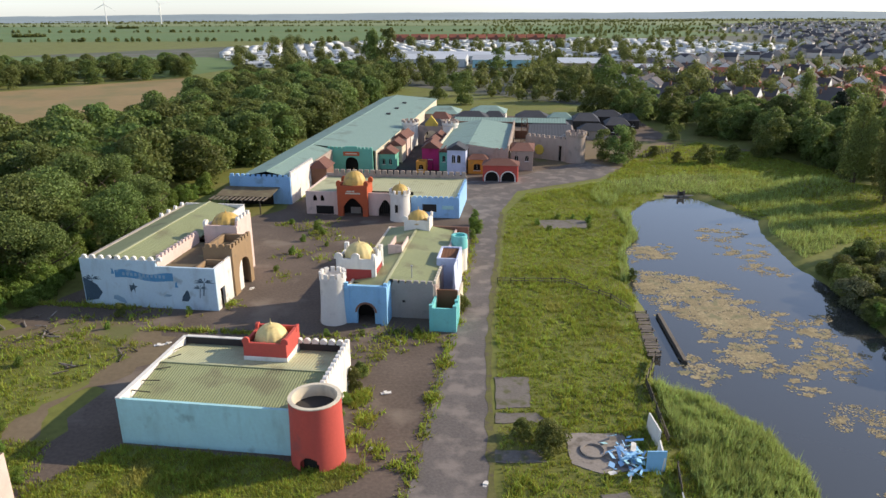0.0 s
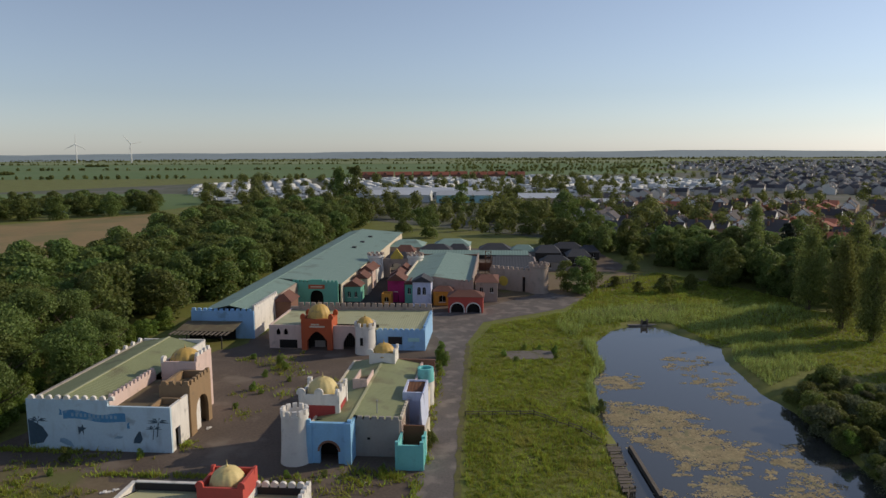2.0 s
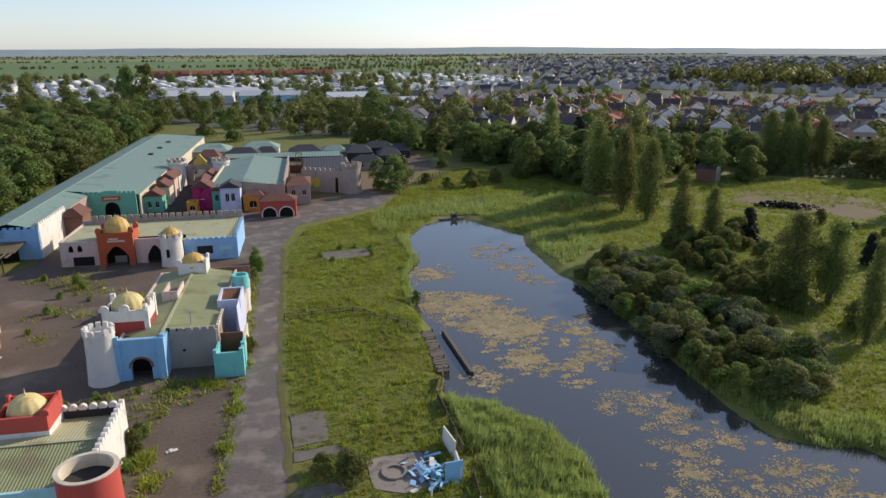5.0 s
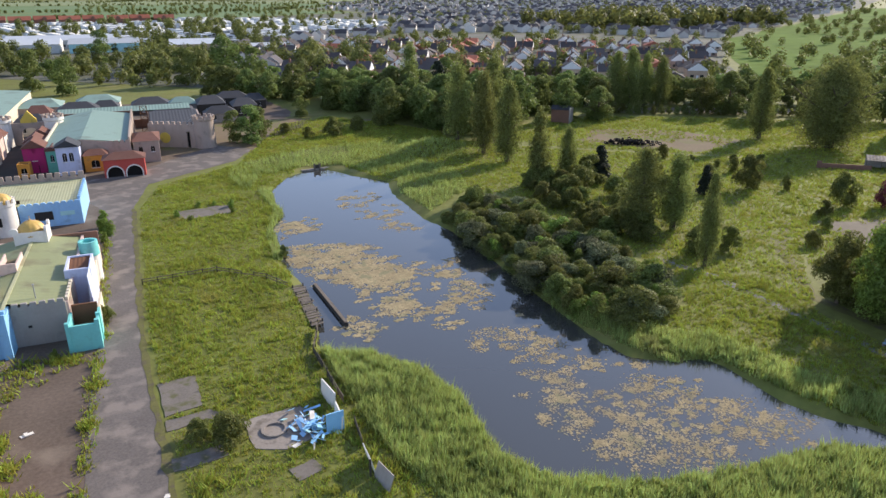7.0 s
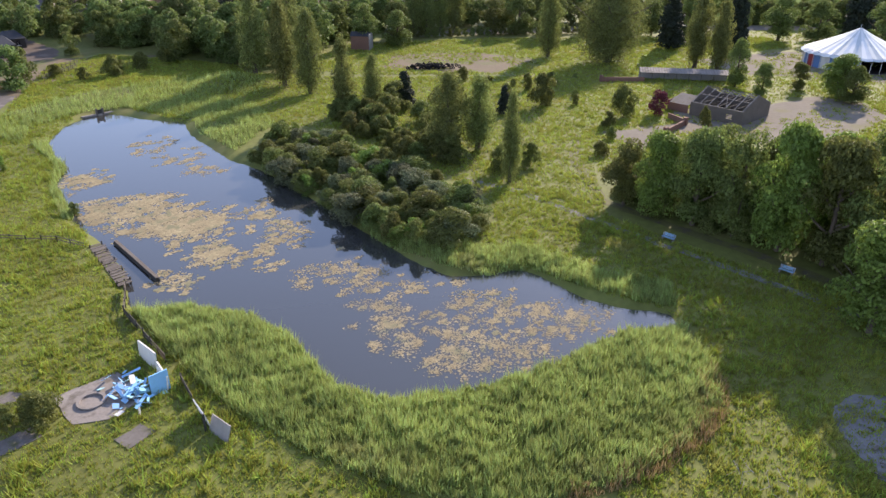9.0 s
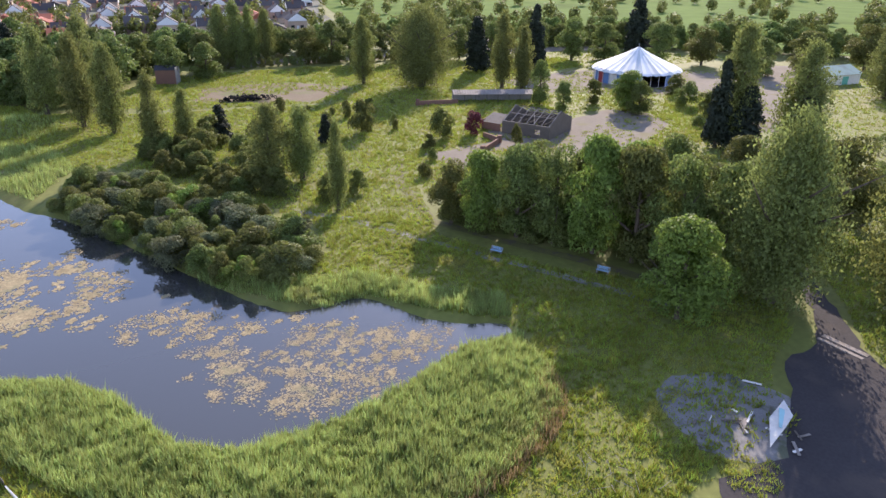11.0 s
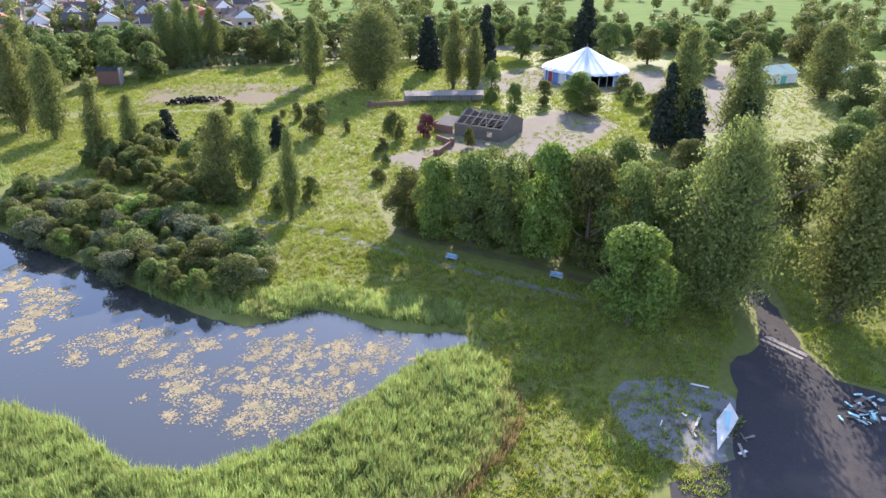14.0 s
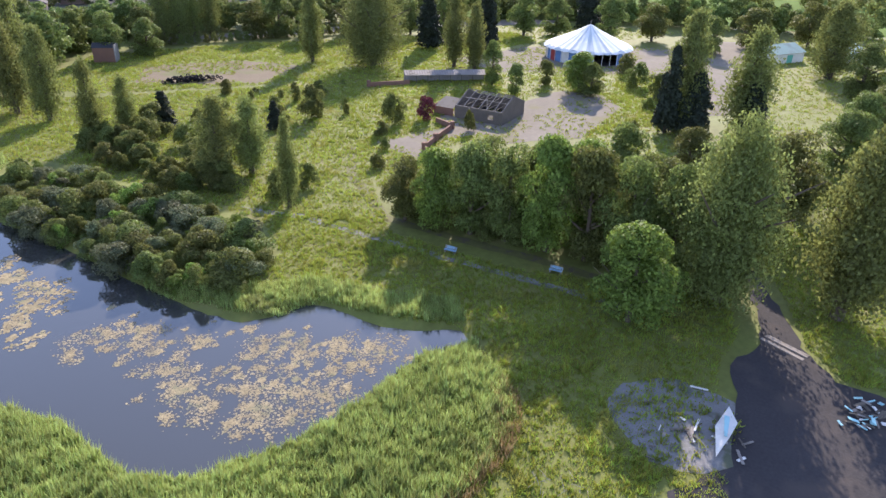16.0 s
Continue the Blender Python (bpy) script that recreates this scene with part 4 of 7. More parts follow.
    part("turret_roof", sheet_roof(11.5, 14.1, 11.6, 16.7, 5.0, 5.8, "y", 0.5, 0.02), "rust", t)
    part("turret_fin", hip_roof(boxed((14.1, 14.45, 7.6, 11.2, 0, 3.0)), 14.1, 14.45, 7.6, 14.8, 3.0, 6.2, 0, "y"), "lilac", t)
    part("low_wall", boxed((13.8, 14.2, 17, 29, 0, 3.4)), "cream", b)
    t = part("corner_turret", lathe([(1.35, 0), (1.25, 4.0)], 32, (13.4, 22.5)), "white", b, "small round turret, white below and turquoise above")
    part("turret_head", lathe([(1.25, 4.0), (1.4, 4.1), (1.3, 6.2), (0.95, 6.2), (0.95, 5.6), (0.01, 5.6)], 32, (13.4, 22.5)), "turquoise", t, "turquoise turret head")
    part("rear_parapet", boxed((7.9, 14.2, 29.4, 29.8, 0, 5.4)), "brick", b, "dull red rear parapet")


def hall_d():
    b = building("castle_gatehouse", "long multicoloured castle front with orange gate and battlements", -48.2, 141)
    W = 33.0
    part("front_wall", wall(0, 7.2, 5.0, 0.4, [(2.0, 0.9, 2.9, 3.6, 0.7, "pointed"), (3.6, 0.9, 2.9, 3.6, 0.7, "pointed"), (4.0, 4.2, 0, 1.7, 0, "flat")][:2]), "pink", b, "pale pink wall with two pointed windows")
    # No hole here: near-black sheet on the wall paints the opening's shade.
    part("opening", boxed((2.2, 6.0, -0.02, 0.0, 0.1, 1.9)), "dark", b)
    # Near-black boards put the indoor shade behind windows and gate arch.
    pieces("void", "dark", b, "", (0.5, 7.0, 1.2, 1.3, 0, 4.9), (14.0, 23, 2.0, 2.1, 0, 4.9))
    part("front_wall", wall(13.7, 20.5, 5.0, 0.4, [(17.3, 3.0, 0, 1.4, 2.2, "pointed")]), "pink", b, "pink wall with a pointed gate arch")
    gm = bmesh.new()
    for i in range(7):
        tube(gm, [(16.0 + i * 0.42, 0.2, 0), (16.0 + i * 0.42, 0.2, 2.6 + 0.9 * (1 - abs(i - 3) / 3))], [0.05, 0.05])
    part("grille", gm, "dark_timber", b)
    part("front_wall", wall(22.8, W, 4.2, 0.4, [(26.7, 3.0, 1.2, 2.9, 0, "flat")]), "mid_blue", b, "light blue shop wall with a dark window")
    part("window", boxed((25.2, 28.2, 0.25, 0.3, 1.2, 2.9)), "glass", b)
    part("sign_panel", boxed((29.4, 31.8, -0.06, -0.01, 1.9, 2.7)), "sky_blue", b, "small faded sign panel")
    part("side_wall", boxed((W - 0.4, W, 0.4, 15.4, 0, 4.6)), "mid_blue", b)
    part("side_wall", boxed((0, 0.4, 0.4, 15.4, 0, 5.0)), "pink", b)
    part("rear_wall", boxed((0, W, 15.4, 15.9, 0, 5.5)), "stone_pink", b, "stone-coloured rear wall with heavy battlements")
    merlons(b, stone_merlon, (1.8, 15.65), (W, 15.65), 22, 5.5)
    merlons(b, blue_merlon, (W - 0.2, 0.3), (W - 0.2, 15.0), 10, 4.6)
    merlons(b, merlon_mesh("merlon", 0.9, 0.4, 0.4, "mid_blue", True), (23, 0.2), (W, 0.2), 9, 4.2)
    part("roof", sheet_roof(0.4, 8.4, 0.4, 15.3, 4.9, 4.7, "y", 0.5, 0.02), "roof_pale", b, "pale green sheet roof")
    part("roof", sheet_roof(13.2, W - 0.4, 0.5, 15.3, 4.2, 4.9, "y", 0.5, 0.02), "roof_pale", b, "pale green sheet roof")
    part("roof", sheet_roof(8.4, 13.2, 3.2, 15.3, 4.6, 4.8, "y", 0.5, 0.02), "roof_pale", b, "pale green sheet roof")
    # orange gate
    bm = wall(7.2, 13.7, 6.6, 0.8, [(10.5, 4.2, 0, 2.0, 2.0, "pointed")], m=Matrix.Translation((0, -1.0, 0)))
    box(bm, 7.2, 7.7, -0.2, 4.0, 0, 6.6)
    box(bm, 13.2, 13.7, -0.2, 4.0, 0, 6.6)
    box(bm, 7.7, 13.2, 3.6, 4.0, 4, 6.6)
    t = part("gatehouse", bm, "orange", b, "burnt orange gatehouse with a pointed arch")
    # The gate passage's shade is a near-black board set across it.
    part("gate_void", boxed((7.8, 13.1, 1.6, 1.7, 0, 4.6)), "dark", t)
    part("shutter", boxed((9.4, 11.6, 1.4, 1.5, 0, 1.4)), "grey_wall", t)
    part("gate_floor", boxed((7.7, 13.2, -0.2, 3.6, 6.0, 6.15)), "roof_brown", t)
    for i, (a, c) in enumerate(((9.3, 10.3), (10.4, 11.0), (9.0, 12.2))):
        part("lettering_bar", boxed((a, c, -1.03, -1.005, 5.3 - 0.45 * (i // 2) , 5.6 - 0.45 * (i // 2))), "cream", t)
    big = merlon_mesh("merlon", 1.0, 0.5, 1.1, "orange", True)
    for x, y in ((7.5, -0.6), (13.4, -0.6), (7.5, 3.6), (13.4, 3.6)):
        shared("merlon", big, b, pose(x, y, 6.55))
    dome(b, (10.4, 1.7), 2.3, 6.6, "gold", 1.15)
    # white tower with a dome
    t = part("round_tower", lathe([(2.2, 0), (2.1, 1), (2.0, 5.3), (2.2, 5.4), (2.2, 5.8), (1.9, 5.8), (1.9, 5.3), (0.01, 5.3)], 32, (20.9, -2.0)), "white", b, "white round tower with a pointed window")
    # Window recess not cut; its shade is painted by a near-black box.
    part("tower_window", boxed((20.2, 20.8, -4.12, -3.9, 2.0, 3.6)), "dark", t)
    merlon_ring(b, tooth, (20.9, -2.0), 2.05, 11, 5.8)
    dome(b, (20.9, -2.0), 1.75, 5.6, "gold", 1.1)


def hall_e():
    b = building("long_hall", "long hall with a grey-teal sheet roof behind blue battlements", -66, 148)
    part("front_wall", boxed((0, 12.0, 0, 0.4, 0, 6.2), (-2.6, 0, 0.8, 1.2, 0, 6.0)), "mid_blue", b, "light blue front wall")
    part("side_wall", boxed((11.7, 12.1, 0.4, 16.5, 0, 6.9)), "white", b, "white side wall with merlons")
    merlons(b, blue_merlon, (-2.5, 0.8), (11.6, 0.2), 11, 6.1)
    merlons(b, white_merlon, (11.9, 0.2), (11.9, 16.4), 13, 6.9)
    l = part("roof", sheet_roof(0.2, 6.4, 0.4, 152, 6.1, 7.35, "x", 0.9, 0.03), "roof_teal", b, "shaded grey-teal roof slope")
    part("roof", sheet_roof(11.7, 6.4, 0.4, 34, 6.3, 7.35, "x", 0.7, 0.03), "roof_teal", b)
    part("roof", sheet_roof(23.8, 6.4, 34.1, 152, 5.9, 7.35, "x", 0.9, 0.03), "roof_teal", b, "sunlit grey-teal roof slope")
    part("ridge_cap", boxed((6.2, 6.6, 0.4, 152, 7.33, 7.42)), "roof_teal", l)
    part("side_wall", boxed((0.3, 0.7, 0.4, 152, 0, 6.0)), "grey_wall", b)
    part("side_wall", boxed((23.0, 23.4, 36, 152, 0, 5.8)), "cream", b)
    part("side_wall", boxed((11.6, 12.0, 16.5, 33.6, 0, 6.2)), "stone_pink", b)
    part("end_wall", boxed((0.7, 23.0, 151.4, 151.8, 0, 5.9)), "cream", b)
    for v in (97, 112, 128):
        part("roof_vent", boxed((13.2, 14.6, v, v + 1.6, 6.5, 7.2)), "roof_dark", b)
    # green facade
    g = part("facade", wall(10.5, 23.0, 6.4, 0.5, [(17.2, 3.6, 0, 2.6, 1.6, "round"), (17.2, 1.0, 5.0, 5.4, 0.5, "round")][:1], m=Matrix.Translation((0, 33.6, 0))), "sea_green", b, "sea-green facade with a round arch")
    # Board coloured near-black for the shade inside the facade arch.
    pieces("void", "dark", g, "", (14, 21, 36, 36.1, 0, 5))
    part("sign_panel", boxed((15.0, 19.4, 33.50, 33.58, 4.6, 5.7)), "orange", g, "faded orange sign, lettering unreadable")
    part("lettering_bar", boxed((15.6, 18.8, 33.46, 33.49, 5.0, 5.3)), "cream", g)
    merlons(b, green_merlon, (10.5, 33.85), (23.0, 33.85), 12, 6.4)
    part("step_block", boxed((15.6, 18.8, 33.6, 34.1, 6.4, 7.1)), "sea_green", g)
    part("porch_roof", hip_roof(bmesh.new(), 11.6, 16.4, 14.0, 21.0, 5.2, 7.2, 1.0, "y"), "roof_tile", b, "brown tiled porch roof over the doors")
    part("porch", boxed((12.1, 16.0, 14.6, 20.6, 0, 5.2)), "brick", b)
    # canopy in front
    part("canopy", sheet_roof(-3, 9.5, -6.2, -0.1, 3.2, 3.9, "y", 0.6, 0.02), "roof_brown", b, "sagging felt canopy")
    for i in range(13):
        part("canopy_slat", boxed((-3.3 + i, -2.9 + i, -9.0, -6.0, 3.0, 3.15)), "timber", b)
    for x in (-3, 0.5, 4, 8):
        pieces("post", "dark_timber", b, "", (x, x + 0.2, -8.8, -8.6, 0, 3.0))
    # Shade beneath the canopy, painted as a near-black board before the front wall.
    part("canopy_wall", boxed((-2.6, 8, -0.6, -0.5, 0, 3.0)), "dark", b)


def shop(name, label, u, v, w, d, h, mat, roof=None, rise=1.6, windows=(), arches=(), trim=None, ridge="y", over=0.35):
    """A small painted street building with real openings in its front wall."""
    b = building(name, label, u, v)
    openings = [(c, ww, s, e - 0.0, 0.45, "round") for c, ww, s, e in windows] + [(c, ww, 0, e, ww / 2, "round") for c, ww, e in arches]
    part("front_wall", wall(0, w, h, 0.3, openings), mat, b)
    part("side_wall", boxed((0, 0.3, 0.3, d, 0, h)), mat, b)
    part("side_wall", boxed((w - 0.3, w, 0.3, d, 0, h)), mat, b)
    part("rear_wall", boxed((0.3, w - 0.3, d - 0.3, d, 0, h)), mat, b)
    # Near-black board behind the front, its colour standing for the room's shade.
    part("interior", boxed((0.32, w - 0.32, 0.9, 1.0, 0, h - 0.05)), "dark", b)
    for c, ww, s, e in windows:
        part("window_sill", boxed((c - ww / 2 - 0.1, c + ww / 2 + 0.1, -0.12, 0.0, s - 0.14, s)), "white", b)
        part("window_bar", boxed((c - 0.03, c + 0.03, 0.12, 0.18, s, e + 0.4)), "white", b)
    for c, ww, e in arches:
        if trim:
            bm = bmesh.new()
            for i in range(14):
                a0, a1 = math.pi * i / 14, math.pi * (i + 1) / 14
                for y0, y1 in ((-0.06, 0.0),):
                    q = [(c + r * math.cos(a), e + r * math.sin(a)) for r, a in ((ww / 2, a0), (ww / 2 + 0.28, a0), (ww / 2 + 0.28, a1), (ww / 2, a1))]
                    bm.faces.new([bm.verts.new((x, y0, z)) for x, z in q])
            box(bm, c - ww / 2 - 0.28, c - ww / 2, -0.06, -0.005, 0, e)
            box(bm, c + ww / 2, c + ww / 2 + 0.28, -0.06, -0.005, 0, e)
            part("arch_trim", bm, trim, b, "white painted arch trim")
    if roof:
        part("roof", hip_roof(bmesh.new(), -over, w + over, -over, d + over, h, h + rise, 0.0 if ridge == "y" else w * 0.3, ridge), roof, b)
    else:
        part("flat_roof", boxed((0.3, w - 0.3, 0.3, d - 0.3, h - 0.5, h - 0.35)), "roof_brown", b)
    return b


def street():
    shop("lilac_shop", "lilac tower shop with a slate pyramid roof and arched windows", -23.0, 182, 4.9, 5, 6.6, "lilac", "roof_dark", 1.6, [(1.7, 0.9, 3.2, 4.8), (3.1, 0.9, 3.2, 4.8)])
    shop("magenta_shop", "magenta shop front with a tiled gable", -30.5, 187, 4.6, 6, 6.0, "magenta", "roof_tile", 1.9, [(2.3, 1.0, 3.0, 4.4)], [(2.3, 1.4, 1.7)])
    shop("green_shop", "narrow sea-green painted shop front", -25.6, 186, 2.5, 5, 5.2, "sea_green", "roof_tile", 1.0, [(1.2, 0.8, 2.6, 3.8)])
    shop("amber_shop", "low amber painted street kiosk", -31.5, 183, 2.6, 3, 3.2, "amber", None, 1, [(1.3, 1.2, 1.0, 1.8)])
    shop("amber_shop", "amber shop front under a dark eave", -17.6, 183.5, 5.0, 4, 3.9, "amber", "roof_tile", 1.2, [(2.4, 1.8, 1.0, 2.3)], ridge="x")
    shop("arch_shop", "pink-red shop with two white-trimmed arches", -13.0, 175.2, 8.8, 5.5, 4.2, "red", "roof_tile", 1.3, [], [(2.3, 3.3, 0.9), (6.4, 3.3, 0.9)], "white", ridge="x")
    b = building("market_hall", "market hall with a pale teal sheet roof and stone battlements", -26.5, 178)
    part("front_wall", hip_roof(boxed((0, 19.4, 9.5, 9.9, 0, 5.7)), 0, 17.2, 9.5, 9.9, 5.7, 7.1, 0, "y"), "stone_pink", b)
    merlons(b, merlon_mesh("merlon", 0.9, 0.42, 0.6, "stone_pink"), (8.2, 9.7), (19.4, 9.7), 9, 5.7)
    part("roof", sheet_roof(0, 8.6, 9.9, 56, 5.7, 7.2, "x", 0.9, 0.03), "roof_teal", b)
    part("roof", sheet_roof(19.0, 8.6, 9.9, 56, 5.7, 7.2, "x", 0.9, 0.03), "roof_teal", b)
    part("side_wall", boxed((19.0, 19.4, 9.9, 56, 0, 6.9)), "stone_pink", b)
    part("side_wall", boxed((0, 0.4, 9.9, 56, 0, 6.3)), "cream", b)
    part("rear_wall", boxed((0, 19.4, 56, 56.4, 0, 6.4)), "brick", b)
    part("cross_roof", sheet_roof(-1, 36, 56.4, 60.5, 6.2, 7.2, "y", 0.9, 0.03), "roof_teal", b, "pale cross roof at the far end")
    part("lattice_mast", _mast(21.8, 41, 9.5), "rust", b, "rusty lattice mast")
    shop("stone_turret", "pinkish stone turret house with brown roof", -6.6, 189, 6, 12, 5.4, "stone_pink", "roof_tile", 1.2, [(1.6, 0.9, 2.6, 3.6), (4.4, 0.9, 2.6, 3.6)], ridge="x")
    # fort
    f = building("fort", "pinkish stone fort with battlements and a round corner tower", -3, 208)
    turn = Matrix.Rotation(radians(-27), 4, "Z")
    part("front_wall", wall(0, 14.5, 6.4, 0.5, [(11.2, 0.9, 0, 4.4, 0, "flat")], m=turn), "stone_pink", f, "weathered stone wall")
    # Near-black board painted as the shade behind the fort's opening.
    part("void", boxed((9.6, 12.4, 0.9, 1.0, 0, 4), m=turn), "dark", f)
    me = merlon_mesh("merlon", 0.9, 0.5, 0.7, "stone_pink")
    d = turn @ Vector((14.5, 0, 0))
    merlons(f, me, (0.2, 0.25), (d.x, d.y + 0.25), 9, 6.4)
    t = part("round_tower", lathe([(3.0, 0), (2.8, 1), (2.7, 7.4), (2.95, 7.6), (2.95, 8.0), (2.5, 8.0), (2.5, 7.4), (0.01, 7.4)], 36, (14.3, -5.2)), "stone_pink", f, "round stone tower")
    merlon_ring(f, me, (14.3, -5.2), 2.75, 12, 8.0)
    part("emblem", lathe([(1.5, 0.0), (1.4, -0.12), (0.01, -0.12)], 20), "yellow", f, "round yellow emblem").matrix_basis = turn @ pose(4.6, -0.02, 2.7, -90, 0, 0)
    part("side_wall", boxed((14.0, 14.5, -3, 24, 0, 6.0), (0, 14, 23.6, 24, 0, 6)), "stone_pink", f)
    part("roof", sheet_roof(0.6, 14.0, 1.5, 23.6, 5.0, 6.2, "y", 0.9, 0.03), "roof_dark", f, "dark roof inside the fort")
    part("roof_strut", tube(bmesh.new(), [(10, 5, 5.2), (12.6, 3.4, 7.2)], [0.09, 0.09]), "steel", f)
    # castle gate across the street
    g = building("castle_gate", "pinkish castle gate with twin round towers across the street", -40.5, 224)
    part("gate_wall", wall(0, 14, 6.2, 0.8, [(7, 4.4, 0, 2.8, 2.0, "round")]), "stone_pink", g)
    for x in (0.2, 13.2):
        part("round_tower", lathe([(2.6, 0), (2.4, 6.5), (2.7, 6.8), (2.7, 7.6), (2.3, 7.6), (2.3, 7.0), (0.01, 7.0)], 28, (x, -0.4)), "white", g, "pale round gate tower")
        merlon_ring(g, me, (x, -0.4), 2.5, 10, 7.6)
    part("gable", hip_roof(boxed((5, 9, -0.1, 0.9, 6.2, 7.0)), 5, 9, -0.1, 0.9, 7.0, 9.5, 0, "y"), "yellow", g, "yellow stepped gable over the arch")
    # small kiosks down the street
    for u, v, w, d2, h, mat in ((-42.5, 187, 4.5, 5, 4.2, "sea_green"), (-42.0, 196, 4.2, 6, 4.8, "cream"), (-42.0, 205, 4.0, 5.5, 5.4, "pink"), (-42.2, 214, 3.8, 5, 4.6, "white"), (-32.0, 200, 4.6, 6, 5.0, "stone_pink"), (-31.6, 211, 4.2, 6, 4.6, "amber")):
        shop("street_kiosk", "small street kiosk with a brown tiled roof", u, v, w, d2, h, mat, "roof_tile", 1.7, [(w / 2 - 0.9, 0.8, 1.3, 2.4), (w / 2 + 0.9, 0.8, 1.3, 2.4)])
    # dark roofs beyond the street
    for u, v, w, d2, h, mat, roof in ((-40, 238, 9, 8, 5.2, "cream", "roof_dark"), (-43, 268, 13, 14, 5.4, "stone_pink", "roof_teal"), (-26, 272, 14, 12, 5.4, "white", "roof_teal"), (-30, 256, 12, 9, 5.6, "cream", "roof_dark"), (-38, 249, 7, 7, 6.2, "cream", "roof_tile"), (-20, 262, 8, 7, 5, "stone_pink", "roof_dark"),
                                      (-1, 248, 12, 9, 4.6, "dark_timber", "roof_dark"), (13, 256, 9, 12, 5.2, "dark_timber", "roof_dark"), (24, 250, 8, 10, 4.8, "dark_timber", "roof_dark"), (-8, 266, 12, 10, 4.6, "dark_timber", "roof_dark"), (4, 262, 9, 7, 4.8, "grey_wall", "roof_teal"), (14, 240, 10, 7, 4.2, "grey_wall", "roof_dark"), (-64, 304, 8, 7, 5, "brick", "roof_teal"), (30, 264, 7, 8, 4.4, "dark_timber", "roof_dark"), (20, 272, 12, 7, 4.6, "dark_timber", "roof_dark")):
        shop("outbuilding", "low outbuilding with a pitched sheet roof", u, v, w, d2, h - 1.4, mat, roof, 2.2, [(w * 0.3, 1.0, 1.0, 2.0), (w * 0.7, 1.0, 1.0, 2.0)], ridge="x")
    sheet("street", site_poly([(-46, 180), (-26, 180), (-26, 240), (-46, 300), (-50, 240)]), 0.03, "dark_tarmac", "dark overgrown street between the halls", "street", 3, 0.4, 41)
    sheet("street_2", site_poly([(-28, 172), (0, 172), (20, 196), (30, 216), (44, 250), (40, 285), (-48, 300), (-44, 236), (-28, 236)]), 0.025, "yard", "brown earth and gravel about the fort", "yard", 3, 0.8, 42)
    y = building("back_yard_wall", "long brick yard wall beyond the market hall", -22, 240, "wall")
    part("wall_run", boxed((0, 22, 0, 0.4, 0, 2.6), (0, 0.4, 0.4, 14, 0, 2.4)), "brick", y)
    sheet("yard_floor", site_poly([(-24, 241), (0, 241), (0, 255), (-24, 255)]), 0.05, "pale_dirt", "pale sandy yard floor", "yard", 4, 0.3, 31)


def _mast(x, y, h):
    bm = bmesh.new()
    for dx, dy in ((0, 0), (2, 0), (2, 2), (0, 2)):
        tube(bm, [(x + dx, y + dy, 0), (x + dx * 0.8 + 0.2, y + dy * 0.8 + 0.2, h)], [0.08, 0.06], 5)
    for k in range(5):
        z0, z1 = h * k / 5, h * (k + 1) / 5
        for a, c in (((0, 0), (2, 0)), ((2, 0), (2, 2)), ((2, 2), (0, 2)), ((0, 2), (0, 0))):
            tube(bm, [(x + a[0], y + a[1], z0), (x + c[0] * 0.9 + 0.1, y + c[1] * 0.9 + 0.1, z1)], [0.05, 0.05], 4)
            tube(bm, [(x + a[0] * 0.95, y + a[1] * 0.95, z1), (x + c[0] * 0.95, y + c[1] * 0.95, z1)], [0.05, 0.05], 4)
    return bm


hall_a()
hall_c()
hall_b()
hall_d()
hall_e()
street()


# ==== plants ====
def leaf_cloud(name, centres, radii, n, size, mat, seed, squash=0.85, shell=0.72, up=0.0):
    """Many small folded leaf clumps on and in a set of puffs, with gaps between them."""
    r = np.random.default_rng(seed)
    C, R = np.array(centres, float), np.array(radii, float)
    w = R ** 2 / (R ** 2).sum()
    k = r.choice(len(C), n, p=w)
    d = r.normal(size=(n, 3))
    d /= np.linalg.norm(d, axis=1)[:, None]
    d[:, 2] = np.where(d[:, 2] < -0.35, -d[:, 2], d[:, 2])
    dist = R[k] * (shell + (1.12 - shell) * r.random(n) ** 0.6)
    p = C[k] + d * dist[:, None] * np.array([1, 1, squash])
    nrm = d + r.normal(scale=0.55, size=(n, 3))
    nrm /= np.linalg.norm(nrm, axis=1)[:, None]
    a = np.cross(nrm, r.normal(size=(n, 3)))
    a /= np.linalg.norm(a, axis=1)[:, None]
    a = a * (1 - up) + np.array([0, 0, 1.0]) * up
    a /= np.linalg.norm(a, axis=1)[:, None]
    b = np.cross(nrm, a)
    s = size * r.uniform(0.55, 1.3, n)[:, None]
    fold = nrm * s * 0.3
    V = np.stack([p - a * s * 0.6, p + b * s * 0.42 + fold, p + a * s * 0.6, p - b * s * 0.42 + fold], 1).reshape(-1, 3)
    T = np.arange(n)[:, None] * 4
    F = np.concatenate([T + np.array([[0, 1, 2, 3]])])
    return raw_mesh(name, V, F, mat)


